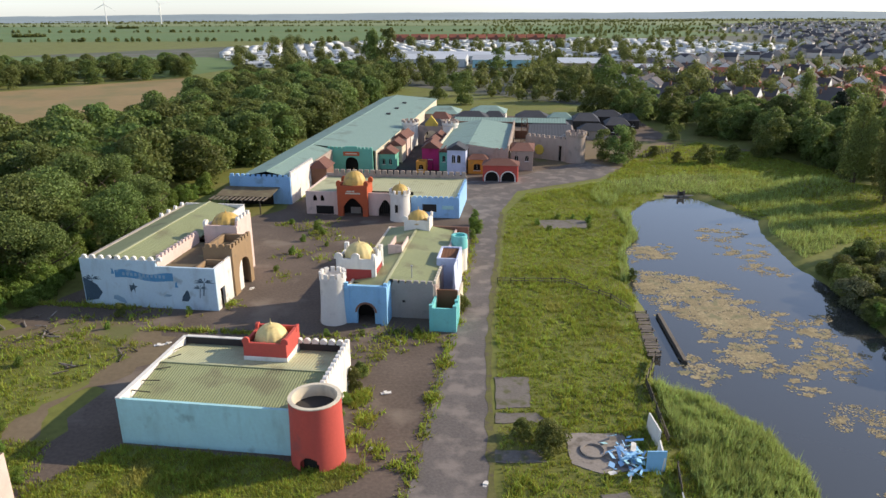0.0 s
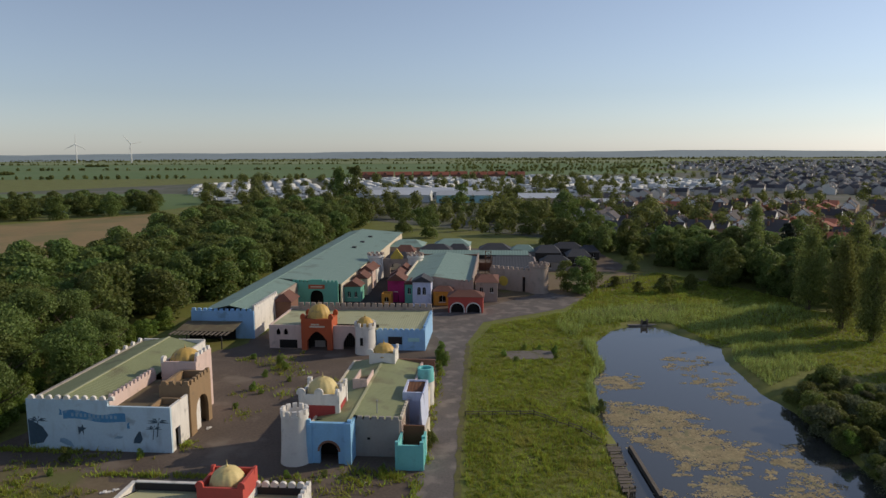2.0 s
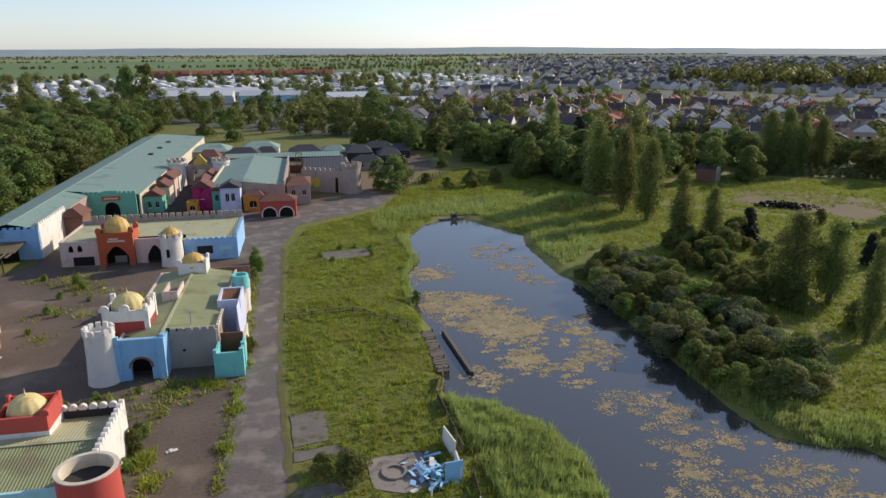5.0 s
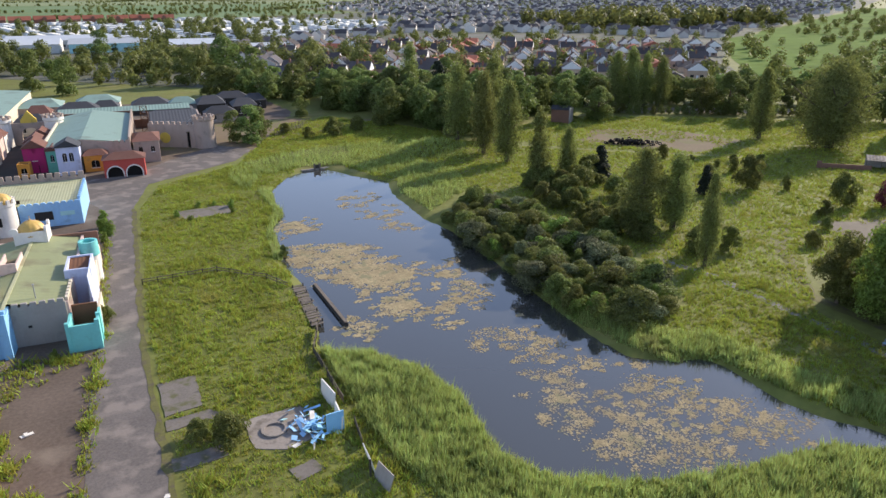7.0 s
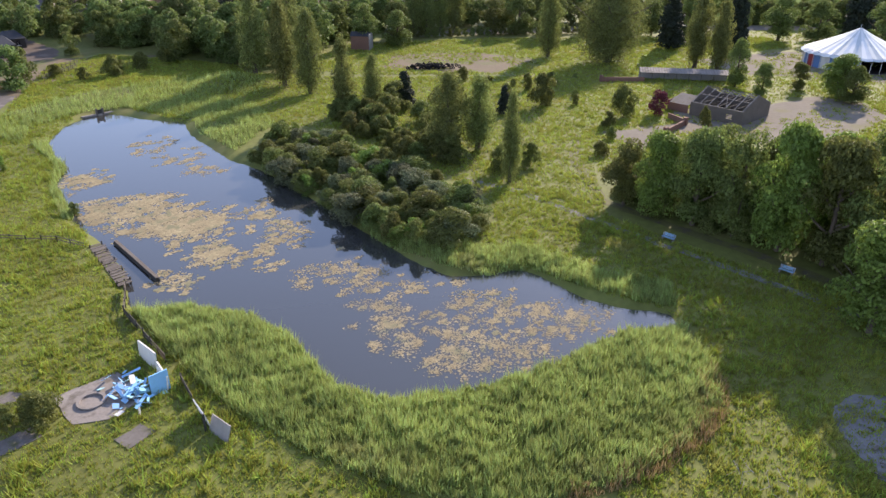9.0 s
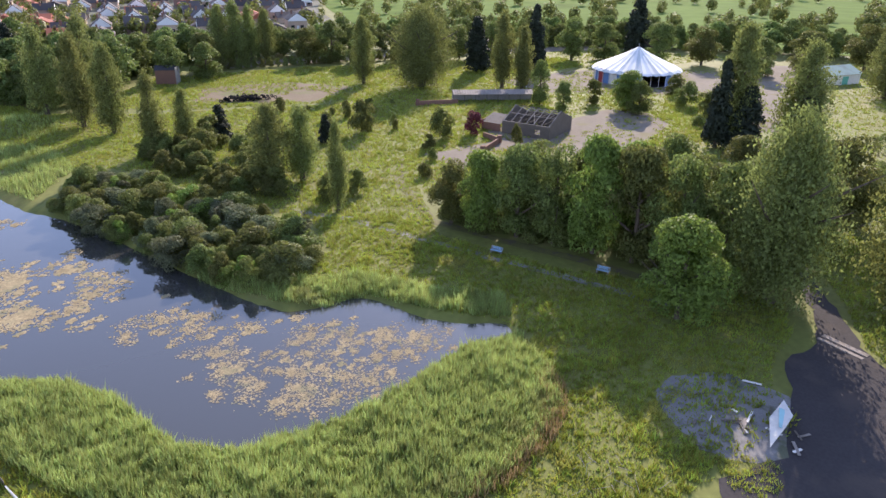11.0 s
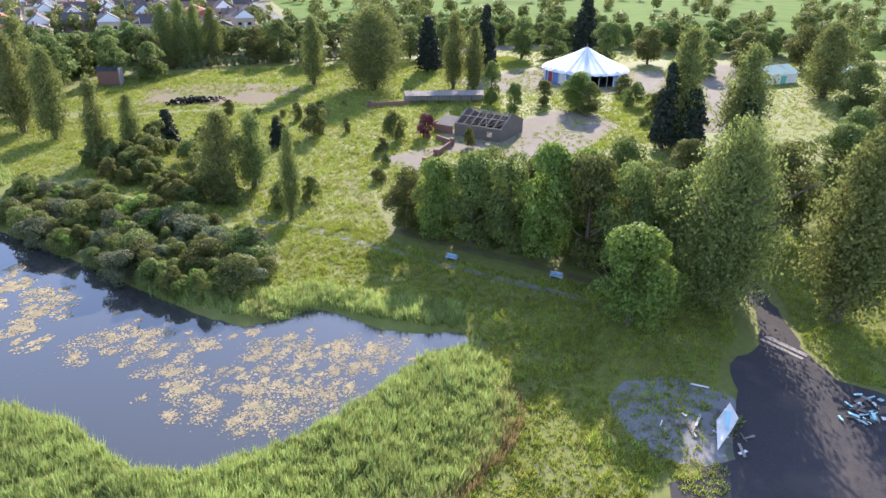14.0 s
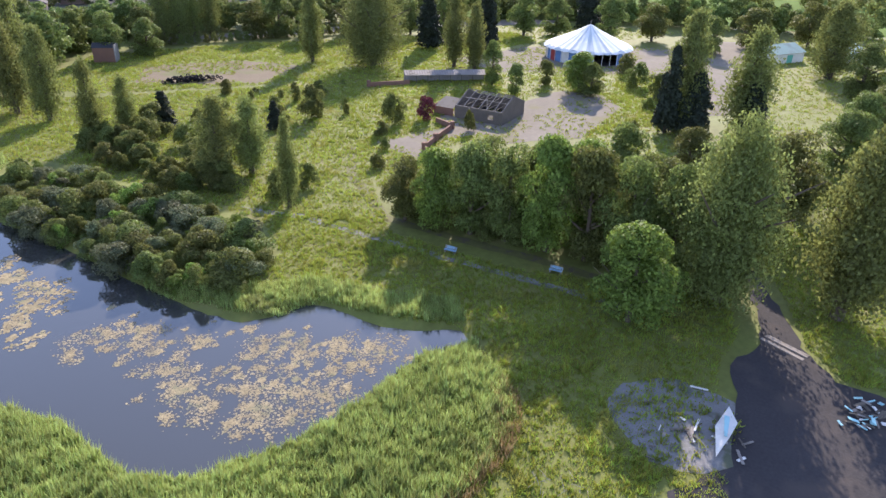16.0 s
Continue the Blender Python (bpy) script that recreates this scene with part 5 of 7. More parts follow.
def trunk_mesh(h, r, limbs, seed, spread=0.5):
    rr = random.Random(seed)
    bm = bmesh.new()
    tube(bm, [(0, 0, -0.3), (0.05, 0, h * 0.3), (-0.05, 0.08, h * 0.62), (0, 0, h * 0.88)], [r * 1.3, r, r * 0.6, r * 0.15], 8)
    for i in range(limbs):
        z = h * rr.uniform(0.22, 0.6)
        a, l = rr.uniform(0, 6.28), h * spread * rr.uniform(0.5, 0.9)
        tip = (math.cos(a) * l, math.sin(a) * l, z + l * rr.uniform(0.5, 1.0))
        tube(bm, [(0, 0, z), (tip[0] * 0.5, tip[1] * 0.5, z + (tip[2] - z) * 0.42), tip], [r * 0.5, r * 0.3, r * 0.06], 5)
    return mesh_of("trunk", bm, "bark")


def round_puffs(h, rad, n, seed, low=0.28):
    r = np.random.default_rng(seed)
    c, s = [], []
    for i in range(n):
        z = low + (1 - low) * r.random()
        f = math.sin(math.pi * min(1, (z - low) / (1 - low) * 0.85 + 0.12)) ** 0.6
        a, q = r.uniform(0, 6.28), rad * f * r.uniform(0.25, 0.85)
        c.append((q * math.cos(a), q * math.sin(a), z * h * 0.92))
        s.append(rad * r.uniform(0.26, 0.44))
    return c, s


def tall_puffs(h, rad, n, seed):
    r = np.random.default_rng(seed)
    c, s = [], []
    for i in range(n):
        z = r.uniform(0.04, 0.98)
        f = min(1.0, 0.5 + z * 2.6) * (1 - max(0, z - 0.55) / 0.47) ** 0.65
        a, q = r.uniform(0, 6.28), rad * f * r.uniform(0.1, 0.75)
        c.append((q * math.cos(a), q * math.sin(a), z * h))
        s.append(rad * (0.22 + 0.34 * f) * r.uniform(0.7, 1.1))
    return c, s


def cone_puffs(h, rad, n, seed):
    r = np.random.default_rng(seed)
    c, s = [], []
    for i in range(n):
        z = r.uniform(0.05, 0.97)
        f = (1 - z) ** 0.7 * min(1, 0.6 + z * 3)
        a, q = r.uniform(0, 6.28), rad * f * r.uniform(0.2, 0.8)
        c.append((q * math.cos(a), q * math.sin(a), z * h))
        s.append(rad * (0.16 + 0.25 * f))
    return c, s


def plant(key, name, label, category, x, y, h, wide=1.0, group="", turn=None):
    """One tree or bush of a kind whose meshes are 10 m high."""
    crown, trunk = CROWNS[key]
    z = float(ground_height(np.array([x]), np.array([y]))[0])
    t = thing(name, label, category, (x, y, z), rng.uniform(0, 360) if turn is None else turn, group)
    s = h / 10
    t.matrix_basis = t.matrix_basis @ Matrix.Diagonal((s * wide, s * wide, s, 1))
    for nm, me in (("trunk", trunk), ("crown", crown)):
        if me:
            o = new(nm, me)
            o.parent = t
    return t


BELT = [(150, 183, 13, 1.0), (158, 176, 11, 1.1), (165, 184, 13, 1.0), (200, 170, 12, 1.1), (206, 164, 14, 1.0), (212, 155, 12, 1.1), (200, 148, 9, 1.1), (222, 146, 12, 1.0), (228, 137, 13, 1.0), (236, 128, 12, 1.1), (243, 118, 13, 1.0), (252, 104, 14, 1.0), (258, 92, 15, 1.0), (266, 82, 13, 1.1), (268, 62, 15, 1.0), (274, 48, 13, 1.1), (262, 26, 12, 1.2), (280, 14, 14, 1.1), (296, -4, 15, 1.1), (222, -18, 14, 1.1), (208, -26, 13, 1.1), (232, -30, 13, 1.1), (190, -22, 12, 1.1), (176, -16, 11, 1.0)]


def inside_points(poly, spacing, seed, jitter=0.4):
    r = np.random.default_rng(seed)
    P = np.array(poly)
    xs, ys = np.arange(P[:, 0].min(), P[:, 0].max(), spacing), np.arange(P[:, 1].min(), P[:, 1].max(), spacing)
    X, Y = np.meshgrid(xs, ys)
    X, Y = X + r.uniform(-jitter, jitter, X.shape) * spacing, Y + r.uniform(-jitter, jitter, Y.shape) * spacing
    ok = depth_in(poly, X, Y) > 0
    return np.stack([X[ok], Y[ok]], -1)


CROWNS = {}
trunks = [trunk_mesh(10, 0.28, 6, s) for s in (1, 2)]
slim = trunk_mesh(10, 0.22, 5, 5, 0.16)
for i in range(3):
    CROWNS["leafy%d" % i] = (leaf_cloud("crown", *round_puffs(10, 4.0, 38, 10 + i, 0.06), 12000, 0.27, "leaf", 20 + i, 0.85, 0.66), trunks[i % 2])
    CROWNS["wood%d" % i] = (leaf_cloud("crown", *round_puffs(10, 3.7, 30, 40 + i, 0.08), 10500, 0.24, "leaf_wood", 50 + i, 1.0, 0.6, 0.45), trunks[i % 2])
    CROWNS["far%d" % i] = (leaf_cloud("crown", *round_puffs(10, 3.8, 22, 45 + i, 0.04), 2600, 0.46, "leaf_wood", 55 + i, 1.0, 0.6, 0.4), None)
    CROWNS["poplar%d" % i] = (leaf_cloud("crown", *tall_puffs(10, 1.6, 90, 60 + i), 10500, 0.185, "leaf_poplar", 70 + i, 1.9, 0.4, 0.65), slim)
    CROWNS["bush%d" % i] = (leaf_cloud("crown", *round_puffs(10, 7.0, 20, 80 + i, 0.03), 4200, 0.62, "leaf", 90 + i), None)
CROWNS["bright"] = (leaf_cloud("crown", *round_puffs(10, 4.3, 44, 31, 0.08), 13000, 0.29, "leaf_bright", 32), trunks[0])
CROWNS["willow"] = (leaf_cloud("crown", *tall_puffs(10, 2.9, 190, 33), 30000, 0.16, "leaf_poplar", 34, 1.5, 0.45, 0.55), trunks[1])
CROWNS["conifer"] = (leaf_cloud("crown", *cone_puffs(10, 2.4, 110, 35), 7500, 0.34, "leaf_dark", 36, 1.1), slim)
CROWNS["bigpoplar"] = (leaf_cloud("crown", *tall_puffs(10, 1.7, 130, 66), 19000, 0.15, "leaf_poplar", 76, 1.9, 0.4, 0.65), slim)
CROWNS["copper"] = (leaf_cloud("crown", *round_puffs(10, 5.5, 20, 37, 0.05), 4500, 0.5, "leaf_red", 38), None)
CROWNS["scrub0"] = (leaf_cloud("crown", *round_puffs(10, 8.0, 20, 85, 0.02), 4600, 0.55, "leaf_grey", 95), None)
CROWNS["scrub1"] = (leaf_cloud("crown", *round_puffs(10, 8.0, 20, 86, 0.02), 4600, 0.55, "leaf", 96), None)
CROWNS["hedge"] = (leaf_cloud("crown", *round_puffs(10, 5.5, 22, 87, 0.02), 4200, 0.5, "leaf_bright", 97), None)

# poplars
for i, (x, y, h, w) in enumerate([(98, 165, 20.5, 1.05), (98.5, 152.5, 20.5, 1.1), (99, 142.5, 20, 1.05), (93, 121.5, 16.4, 0.95), (98.5, 118.5, 12.5, 1.15), (89.6, 87, 15, 1.5), (95, 84.2, 13.7, 1.4), (86.3, 69.3, 15, 0.7),
                                  (178, 130, 20, 1.05), (195, 91, 21.7, 1.0), (194, 84, 18.6, 1.05), (178, 190, 20, 1.1), (183, 188, 21, 1.1), (189, 187, 19, 1.1), (193, 183, 18, 1.1), (119.5, 236, 22, 1.1), (110, 166, 23, 1.2), (164, 20, 26, 1.05), (91.5, -10.5, 24, 1.35), (168, 7.6, 22.5, 1.5), (242, -10.5, 22, 1.9)]):
    plant("bigpoplar" if i == 18 else "poplar%d" % (i % 3), "poplar_tree", "tall slender poplar with light green foliage", "tree", x, y, h, w, "poplars beyond the pond")
plant("willow", "willow_tree", "broad tall willow at the bend of the drive", "tree", 88.8, 3.6, 22.7, 1.0)
plant("willow", "willow_tree", "large spreading willow on the open ground", "tree", 184, 112.5, 22, 1.5)
plant("bright", "round_tree", "round bright green tree beside the drive", "tree", 78.4, 12.6, 12.3, 0.98)
for i, (x, y, h, w) in enumerate([(91.2, 50.7, 10, 0.85), (91.2, 45.5, 11.6, 0.8), (91.5, 39.6, 14.2, 0.72), (91.6, 33.6, 14, 0.72), (91.6, 27.6, 16.4, 0.66), (91.5, 21.8, 17, 0.66), (91.5, 16.2, 15.4, 0.7), (93, 10.4, 16, 0.7), (98, 47, 9.5, 0.85), (99, 40, 12, 0.8), (99, 32, 13.5, 0.75), (99, 24, 14.5, 0.75), (99, 16, 14, 0.8), (104, 8, 14, 0.9),
                                  (110, 0, 11, 1.0), (118.3, -2.4, 14.4, 0.85), (128.7, 13.8, 11, 1.0), (112, 14, 10, 1.0), (124, -6, 10, 1.0), (132, -16, 12, 1), (150, -12, 12, 1), (140, -28, 13, 1), (180, 72.5, 11, 0.65), (189, 60.3, 7.2, 0.95), (186, 50, 10, 1.1), (183, 46, 8, 1.0), (173.5, 63.3, 8.5, 0.7)]):
    plant("bright" if i in (1, 4, 8, 11, 24) else "leafy%d" % (i % 3), "leafy_tree", "dense leafy tree in the row behind the benches" if i < 14 else "leafy tree near the drive" if i < 22 else "leafy tree beside the pale tent ground", "tree", x, y, h * rng.uniform(0.95, 1.08), w, "trees behind the benches" if i < 14 else "")
for x, y, h, w in ((107.5, 118, 7.8, 1.6), (118.5, 97.5, 6.2, 1.25), (217, 111, 17.6, 1.25), (222, 92, 22, 0.8), (160.5, 23, 18.6, 0.75), (162.5, 17.5, 13.5, 1.4), (166.5, 6, 12, 1.4), (283, 75, 22, 1.2), (128, 230, 16, 1.3)):
    plant("conifer", "conifer_tree", "dark dense conifer on open ground", "tree", x, y, h, w, "dark conifers")
plant("copper", "copper_bush", "round copper-red bush by the ruined shed", "bush", 142, 73, 5.6, 0.7)
for i, (x, y, h, w) in enumerate([(135.5, 77.8, 6.5, 0.62), (129, 95, 7, 0.65), (137, 26.4, 6.5, 1.0), (139.5, 61, 4.2, 0.45), (95, 72, 4, 0.7), (97, 112, 5, 0.9), (101, 105, 4.5, 0.9), (95.5, 98, 4, 1), (92, 109, 4.5, 0.9), (94, 115, 4, 0.9), (103, 116, 6, 0.9), (90, 74, 4, 0.9), (73.9, 195.9, 5, 0.85), (66, 197, 3, 0.9), (83, 200, 4, 0.9), (92, 203, 4, 0.9), (62, 206, 3, 1),
                                  (10.6, 60.6, 2.7, 1.1), (8.4, 62.6, 1.8, 1.0), (30.8, 107.5, 2.2, 0.6), (-10.2, 72, 2.6, 0.6), (-9.6, 75, 2, 0.6), (-46, 92.5, 2.0, 0.6), (215, 44, 5, 0.9), (201, 38, 6, 0.8), (190, 30, 6, 0.8), (2.4, 93.6, 2.6, 0.45), (3.0, 95, 2.0, 0.7), (-1.0, 92.8, 1.8, 0.5)]):
    plant("bush%d" % (i % 3), "bush", "loose leafy green bush in rough grass", "bush", x, y, h, w)
for x, y, h, w in ((49.6, 197, 10.5, 1.1), (46, 201, 9, 1.0), (53, 200, 9, 1.0), (76, 233, 9, 0.9), (72.5, 262, 14, 0.85), (85, 268, 14, 0.85), (92, 250, 13, 1.0), (58, 340, 16, 1.0), (77, 340, 20, 1.0), (88, 335, 16, 1), (34, 459, 19, 0.9), (10, 330, 15, 1.1), (-2, 352, 17, 1.0), (6, 365, 13, 1), (-28, 380, 15, 1), (-48, 520, 32, 0.6), (-38, 505, 30, 0.7), (-55, 545, 26, 0.7),
                   (110, 190, 12, 1.1), (104, 198, 12, 1.1), (118, 196, 13, 1), (126, 188, 13, 1), (98, 210, 13, 1), (108, 212, 14, 1), (118, 208, 14, 1), (128, 202, 14, 1), (138, 196, 13, 1.1), (146, 204, 12, 1), (105, 178, 10, 1.1), (112, 176, 11, 1), (120, 222, 14, 1), (132, 216, 14, 1), (140, 246, 15, 1), (112, 236, 14, 1)):
    plant("far%d" % (int(x) % 3), "leafy_tree", "dark leafy tree at the edge of the site", "tree", x, y, h, w, "boundary trees")

# understorey below the tree row, and the tall trees before the boundary
for x, y in inside_points([(90.5, 53), (90.8, 12), (92, 4), (101, 6), (102, 50), (96, 55)], 3.4, 79):
    plant("bush%d" % rng.integers(3), "bush", "shaded leafy bush under the tree row", "bush", x, y, rng.uniform(2.5, 5.0), rng.uniform(0.55, 0.8), "bushes under the tree row")
for i, (x, y, h, w) in enumerate(BELT):
    plant("leafy%d" % (i % 3), "leafy_tree", "tall dark leafy tree before the boundary", "tree", x, y, h, w, "trees before the boundary")

# hedge line of trees along the far boundary
line = [(60, 300), (95, 262), (140, 226), (172, 205), (206, 186), (252, 150), (292, 112), (306, 80), (318, 30), (330, -30)]
for (x0, y0), (x1, y1) in zip(line, line[1:]):
    n = int(math.hypot(x1 - x0, y1 - y0) / 5.5)
    for i in range(n):
        for off in (0, 8):
            s = (i + rng.random() * 0.6) / n
            plant("far%d" % rng.integers(3), "hedge_tree", "leafy tree in the boundary belt", "tree", x0 + (x1 - x0) * s + off, y0 + (y1 - y0) * s + off * 0.6, rng.uniform(7.5, 12.5), rng.uniform(1.0, 1.4), "boundary belt of trees")


for x, y in inside_points([(92, 205), (99, 180), (106, 172), (120, 178), (140, 192), (172, 205), (150, 232), (110, 262), (92, 262), (88, 240), (98, 222)], 7.5, 78):
    plant("far%d" % rng.integers(3), "leafy_tree", "dark leafy tree in the belt behind the poplars", "tree", x, y, rng.uniform(9, 13.5), rng.uniform(1.0, 1.35), "belt behind the poplars")

# wood beside the castle halls
WOOD = [(-68, 80), (-60, 100), (-57, 140), (-62, 150), (-59, 175), (-50, 205), (-34, 305), (-22, 395), (-40, 425), (-95, 405), (-112, 330), (-100, 240), (-122, 190), (-150, 140), (-125, 84)]
for x, y in inside_points(WOOD, 9.0, 71):
    plant(("wood%d" if y < 150 else "far%d") % rng.integers(3), "woodland_tree", "leafy tree in the dense wood", "tree", x, y, rng.uniform(10, 14) + (1.5 if y > 110 else 0), rng.uniform(1.15, 1.5), "wood beside the halls")
for x, y in inside_points([(-66, 84), (-60, 98), (-59, 138), (-56, 172), (-60, 172), (-64, 138), (-70, 90)], 4.0, 72):
    plant("hedge", "woodland_bush", "bright green bush at the wood's edge", "bush", x, y, rng.uniform(3, 6), rng.uniform(0.6, 0.9), "bushes at the wood's edge")
for x, y in inside_points([(-165, 482), (-255, 400), (-470, 340), (-520, 420), (-300, 500), (-190, 560)], 15, 73):
    plant("far%d" % rng.integers(3), "hedge_tree", "leafy tree in the belt beyond the field", "tree", x, y, rng.uniform(10, 14), rng.uniform(1.2, 1.6), "belt beyond the field")
for x, y, h, w in ((-42.5, 57, 2.6, 0.6), (-44, 60, 2.2, 0.7), (-41, 54, 3.0, 0.6), (-39.2, 55.6, 1.8, 0.6), (-46, 64, 1.6, 0.7), (-47.5, 61, 2.4, 0.7), (-52, 78, 1.5, 0.8), (-57, 74, 1.8, 0.8), (-60, 80, 2.4, 0.8), (-46, 88.5, 1.2, 0.7), (-50, 70, 1.2, 0.8), (-55, 66, 2.0, 0.8), (-12.6, 93, 1.5, 0.5),
                   (6.4, 137, 3.4, 0.6), (6.0, 134, 2.8, 0.7), (6.8, 131.5, 3.0, 0.6), (5.6, 128.6, 2.0, 0.7), (-25, 134, 2.3, 0.7), (-23.6, 131, 1.8, 0.8), (-26.4, 127, 1.4, 0.9), (-27, 119.6, 1.6, 0.8), (-25.4, 117.8, 1.1, 0.9), (-28, 111, 1.1, 0.9), (-21.5, 124, 1.0, 0.9), (-31, 138.4, 1.2, 0.9), (-15.6, 86.2, 1.1, 0.9), (-10.8, 86.4, 0.9, 1.0), (-3.4, 87.2, 1.1, 0.9), (-6.2, 86.6, 0.8, 1.0), (-36.6, 93.6, 1.3, 0.8), (-19.4, 86.0, 0.9, 0.9),
                   (19.0, 137, 1.5, 0.8), (29.8, 138.6, 1.6, 0.9), (29, 134.4, 1.3, 0.9), (24, 141.4, 1.2, 1.0), (21, 133.4, 1.1, 1.0), (27, 141.2, 1.0, 1.0), (-10.6, 69, 1.6, 0.7), (-10.9, 66.5, 1.2, 0.7)):
    plant("hedge", "weed_bush", "bright green weedy bush on rough ground", "bush", x, y, h, w, "weedy bushes")
for i in range(38):
    s_ = i / 37
    plant("bush%d" % (i % 3), "hedge_bush", "low dark hedge bush before the parking strip", "bush", 166 + 80 * s_, 189 - 58 * s_, rng.uniform(2.2, 3.4), 0.7, "low boundary hedge")
# scrub on the pond's far bank
SCRUB = [(60.8, 108), (60, 91), (58.3, 78), (57.4, 67), (58.6, 61), (63, 58), (68, 59.5), (72, 62), (77, 75), (76, 92), (77, 112), (74, 122), (67, 112)]
for x, y in inside_points(SCRUB, 2.4, 74):
    plant(["scrub0", "scrub1", "scrub1", "bush0", "hedge"][rng.integers(5)], "scrub_bush", "thick low scrub bush on the pond bank", "bush", x, y, rng.uniform(1.1, 4.0), rng.uniform(0.6, 1.3), "scrub on the bank")
for x, y in inside_points([(86, 78), (92, 100), (96, 120), (90, 124), (84, 104), (82, 84)], 3.3, 75):
    plant("bush%d" % rng.integers(3), "scrub_bush", "leafy bush under the poplars", "bush", x, y, rng.uniform(2, 4.5), rng.uniform(0.7, 1.0), "bushes under the poplars")


def blades(name, pts, height, n_blade, width, mat, label, category, seed, lean=0.35, top=None):
    """A field of upright tapered blades, a few to each tuft."""
    r = np.random.default_rng(seed)
    P = np.repeat(np.asarray(pts), n_blade, 0)
    m = len(P)
    P = P + r.normal(scale=width * 2.2, size=(m, 2))
    z = ground_height(P[:, 0], P[:, 1])
    h = height * r.uniform(0.55, 1.2, m) * (0.75 + 0.5 * np.array([noise.noise((x * 0.25, y * 0.25, 3.3)) for x, y in P[:: n_blade]]).repeat(n_blade) + 0.1)
    h = h * (0.9 + 1.1 * np.array([noise.noise((x * 1.1, y * 1.1, 9.1)) for x, y in P[:: n_blade]]).repeat(n_blade))
    a = r.uniform(0, 2 * np.pi, m)
    dx, dy = np.cos(a) * width, np.sin(a) * width
    lx, ly = r.normal(scale=lean, size=m) * h, r.normal(scale=lean, size=m) * h
    V = np.stack([np.stack([P[:, 0] - dx, P[:, 1] - dy, z - 0.05], -1), np.stack([P[:, 0] + dx, P[:, 1] + dy, z - 0.05], -1), np.stack([P[:, 0] + lx, P[:, 1] + ly, z + h], -1)], 1).reshape(-1, 3)
    F = np.arange(m * 3).reshape(-1, 3)
    tagged(new(name, raw_mesh(name, V, F, mat)), label, category, kind="stuff")


def scatter(poly, per_m2, seed, avoid=()):
    r = np.random.default_rng(seed)
    P = np.array(poly)
    lo, hi = P.min(0), P.max(0)
    n = int((hi - lo).prod() * per_m2)
    Q = r.uniform(lo, hi, (n, 2))
    ok = depth_in(poly, Q[:, 0], Q[:, 1]) > 0
    ok &= depth_in(SHORE, Q[:, 0], Q[:, 1]) < -0.1
    for a in avoid:
        ok &= depth_in(a, Q[:, 0], Q[:, 1]) < 0
    return Q[ok]


SLABS = [[(6.2, 74.8), (10.2, 74.8), (9.7, 68.1), (5.9, 67.8)], [(5.7, 67.0), (10.0, 67.0), (11.4, 65.0), (5.6, 65.0)], [(5.2, 60.2), (10, 60.2), (10, 58.2), (5.1, 58.2)], [(12.6, 63.2), (18.5, 63.0), (18.8, 57.0), (15, 56.4), (12.4, 58)],
         [(14.2, 53.4), (16.8, 53.8), (17.2, 52.0), (14.6, 51.4)], [(19.4, 140.4), (30, 140.2), (28.7, 134.3), (20, 134.4)]]
REEDS = [(24.8, 74), (33, 72), (36, 66), (36, 56), (35, 47), (38, 41), (47, 36), (61, 33), (66.0, 27.4), (63.5, 26.2), (60.5, 21.5), (55.5, 18.4), (49, 18.2), (41, 19.5), (33, 24), (28, 31), (25, 40), (23.5, 50), (23.4, 58), (24, 66)]
MEADOW = [(5.6, 53), (6.4, 72), (7.2, 86.8), (9, 105), (11, 122), (13.6, 146), (20, 163), (40, 174), (54, 166), (47, 157), (40.6, 147), (38, 130), (32, 116), (29.5, 100), (27, 92), (26, 79), (24.6, 72), (24.5, 60), (24.5, 50), (26, 40), (29, 31), (34, 24), (36, 16), (20, 14), (3, 20)]
blades("meadow_grass", scatter(MEADOW, 9.0, 1, SLABS), 0.36, 4, 0.07, "grass", "rough sunlit meadow grass", "grass", 101)
blades("reed_bed", scatter(REEDS, 34.0, 2), 1.25, 3, 0.06, "reed", "dense tall green reeds round the pond", "reeds", 102, 0.26)
blades("dry_reed", scatter([(60.5, 22), (58.4, 19.0), (54, 17.4), (48, 17.0), (42, 18.4), (36, 21.5), (36.5, 22.5), (43, 20), (49, 19), (54.5, 20), (58.2, 22.4)], 14.0, 3), 1.3, 3, 0.05, "dry_reed", "dry brown fringe of the reed bed", "reeds", 103, 0.2)
RIGHT = [(34, 18), (66, 26), (68, 31), (66, 36), (65, 48), (60, 52), (57.5, 62), (62, 60), (72, 60), (80, 70), (82, 120), (66, 142), (62, 158), (75, 185), (100, 172), (118, 150), (150, 120), (165, 100), (146, 72), (118, 76), (98, 60), (86, 50), (80, 14), (76, 2), (52, 4), (40, 8)]
NEAR_R = [[(34, 18), (66, 26), (68, 31), (66, 36), (65, 48), (60, 52), (57.5, 62), (62, 60), (72, 60), (82, 70), (90, 62), (86, 50), (84, 30), (88, 12), (90, 2), (80, 0.4), (74, 1.6), (69, 1), (69.5, 5), (66.7, 10), (62, 11.3), (58, 9), (54, 4), (44, 6), (38, 10)],
          [(82.5, -7.5), (92, -5), (104, -1), (118, 3), (118, -34), (76, -34), (77, -18), (77.5, -11)], [(44, 4), (46, -10), (36, -16), (28, 0), (32, 14), (40, 10)], [(52, 2.5), (56, 5), (57, -1), (50, -2)]]
blades("rough_grass", np.concatenate([scatter(q, 9.0, 40 + n) for n, q in enumerate(NEAR_R)]), 0.42, 5, 0.06, "grass", "rough tall grass between pond and path", "grass", 104)
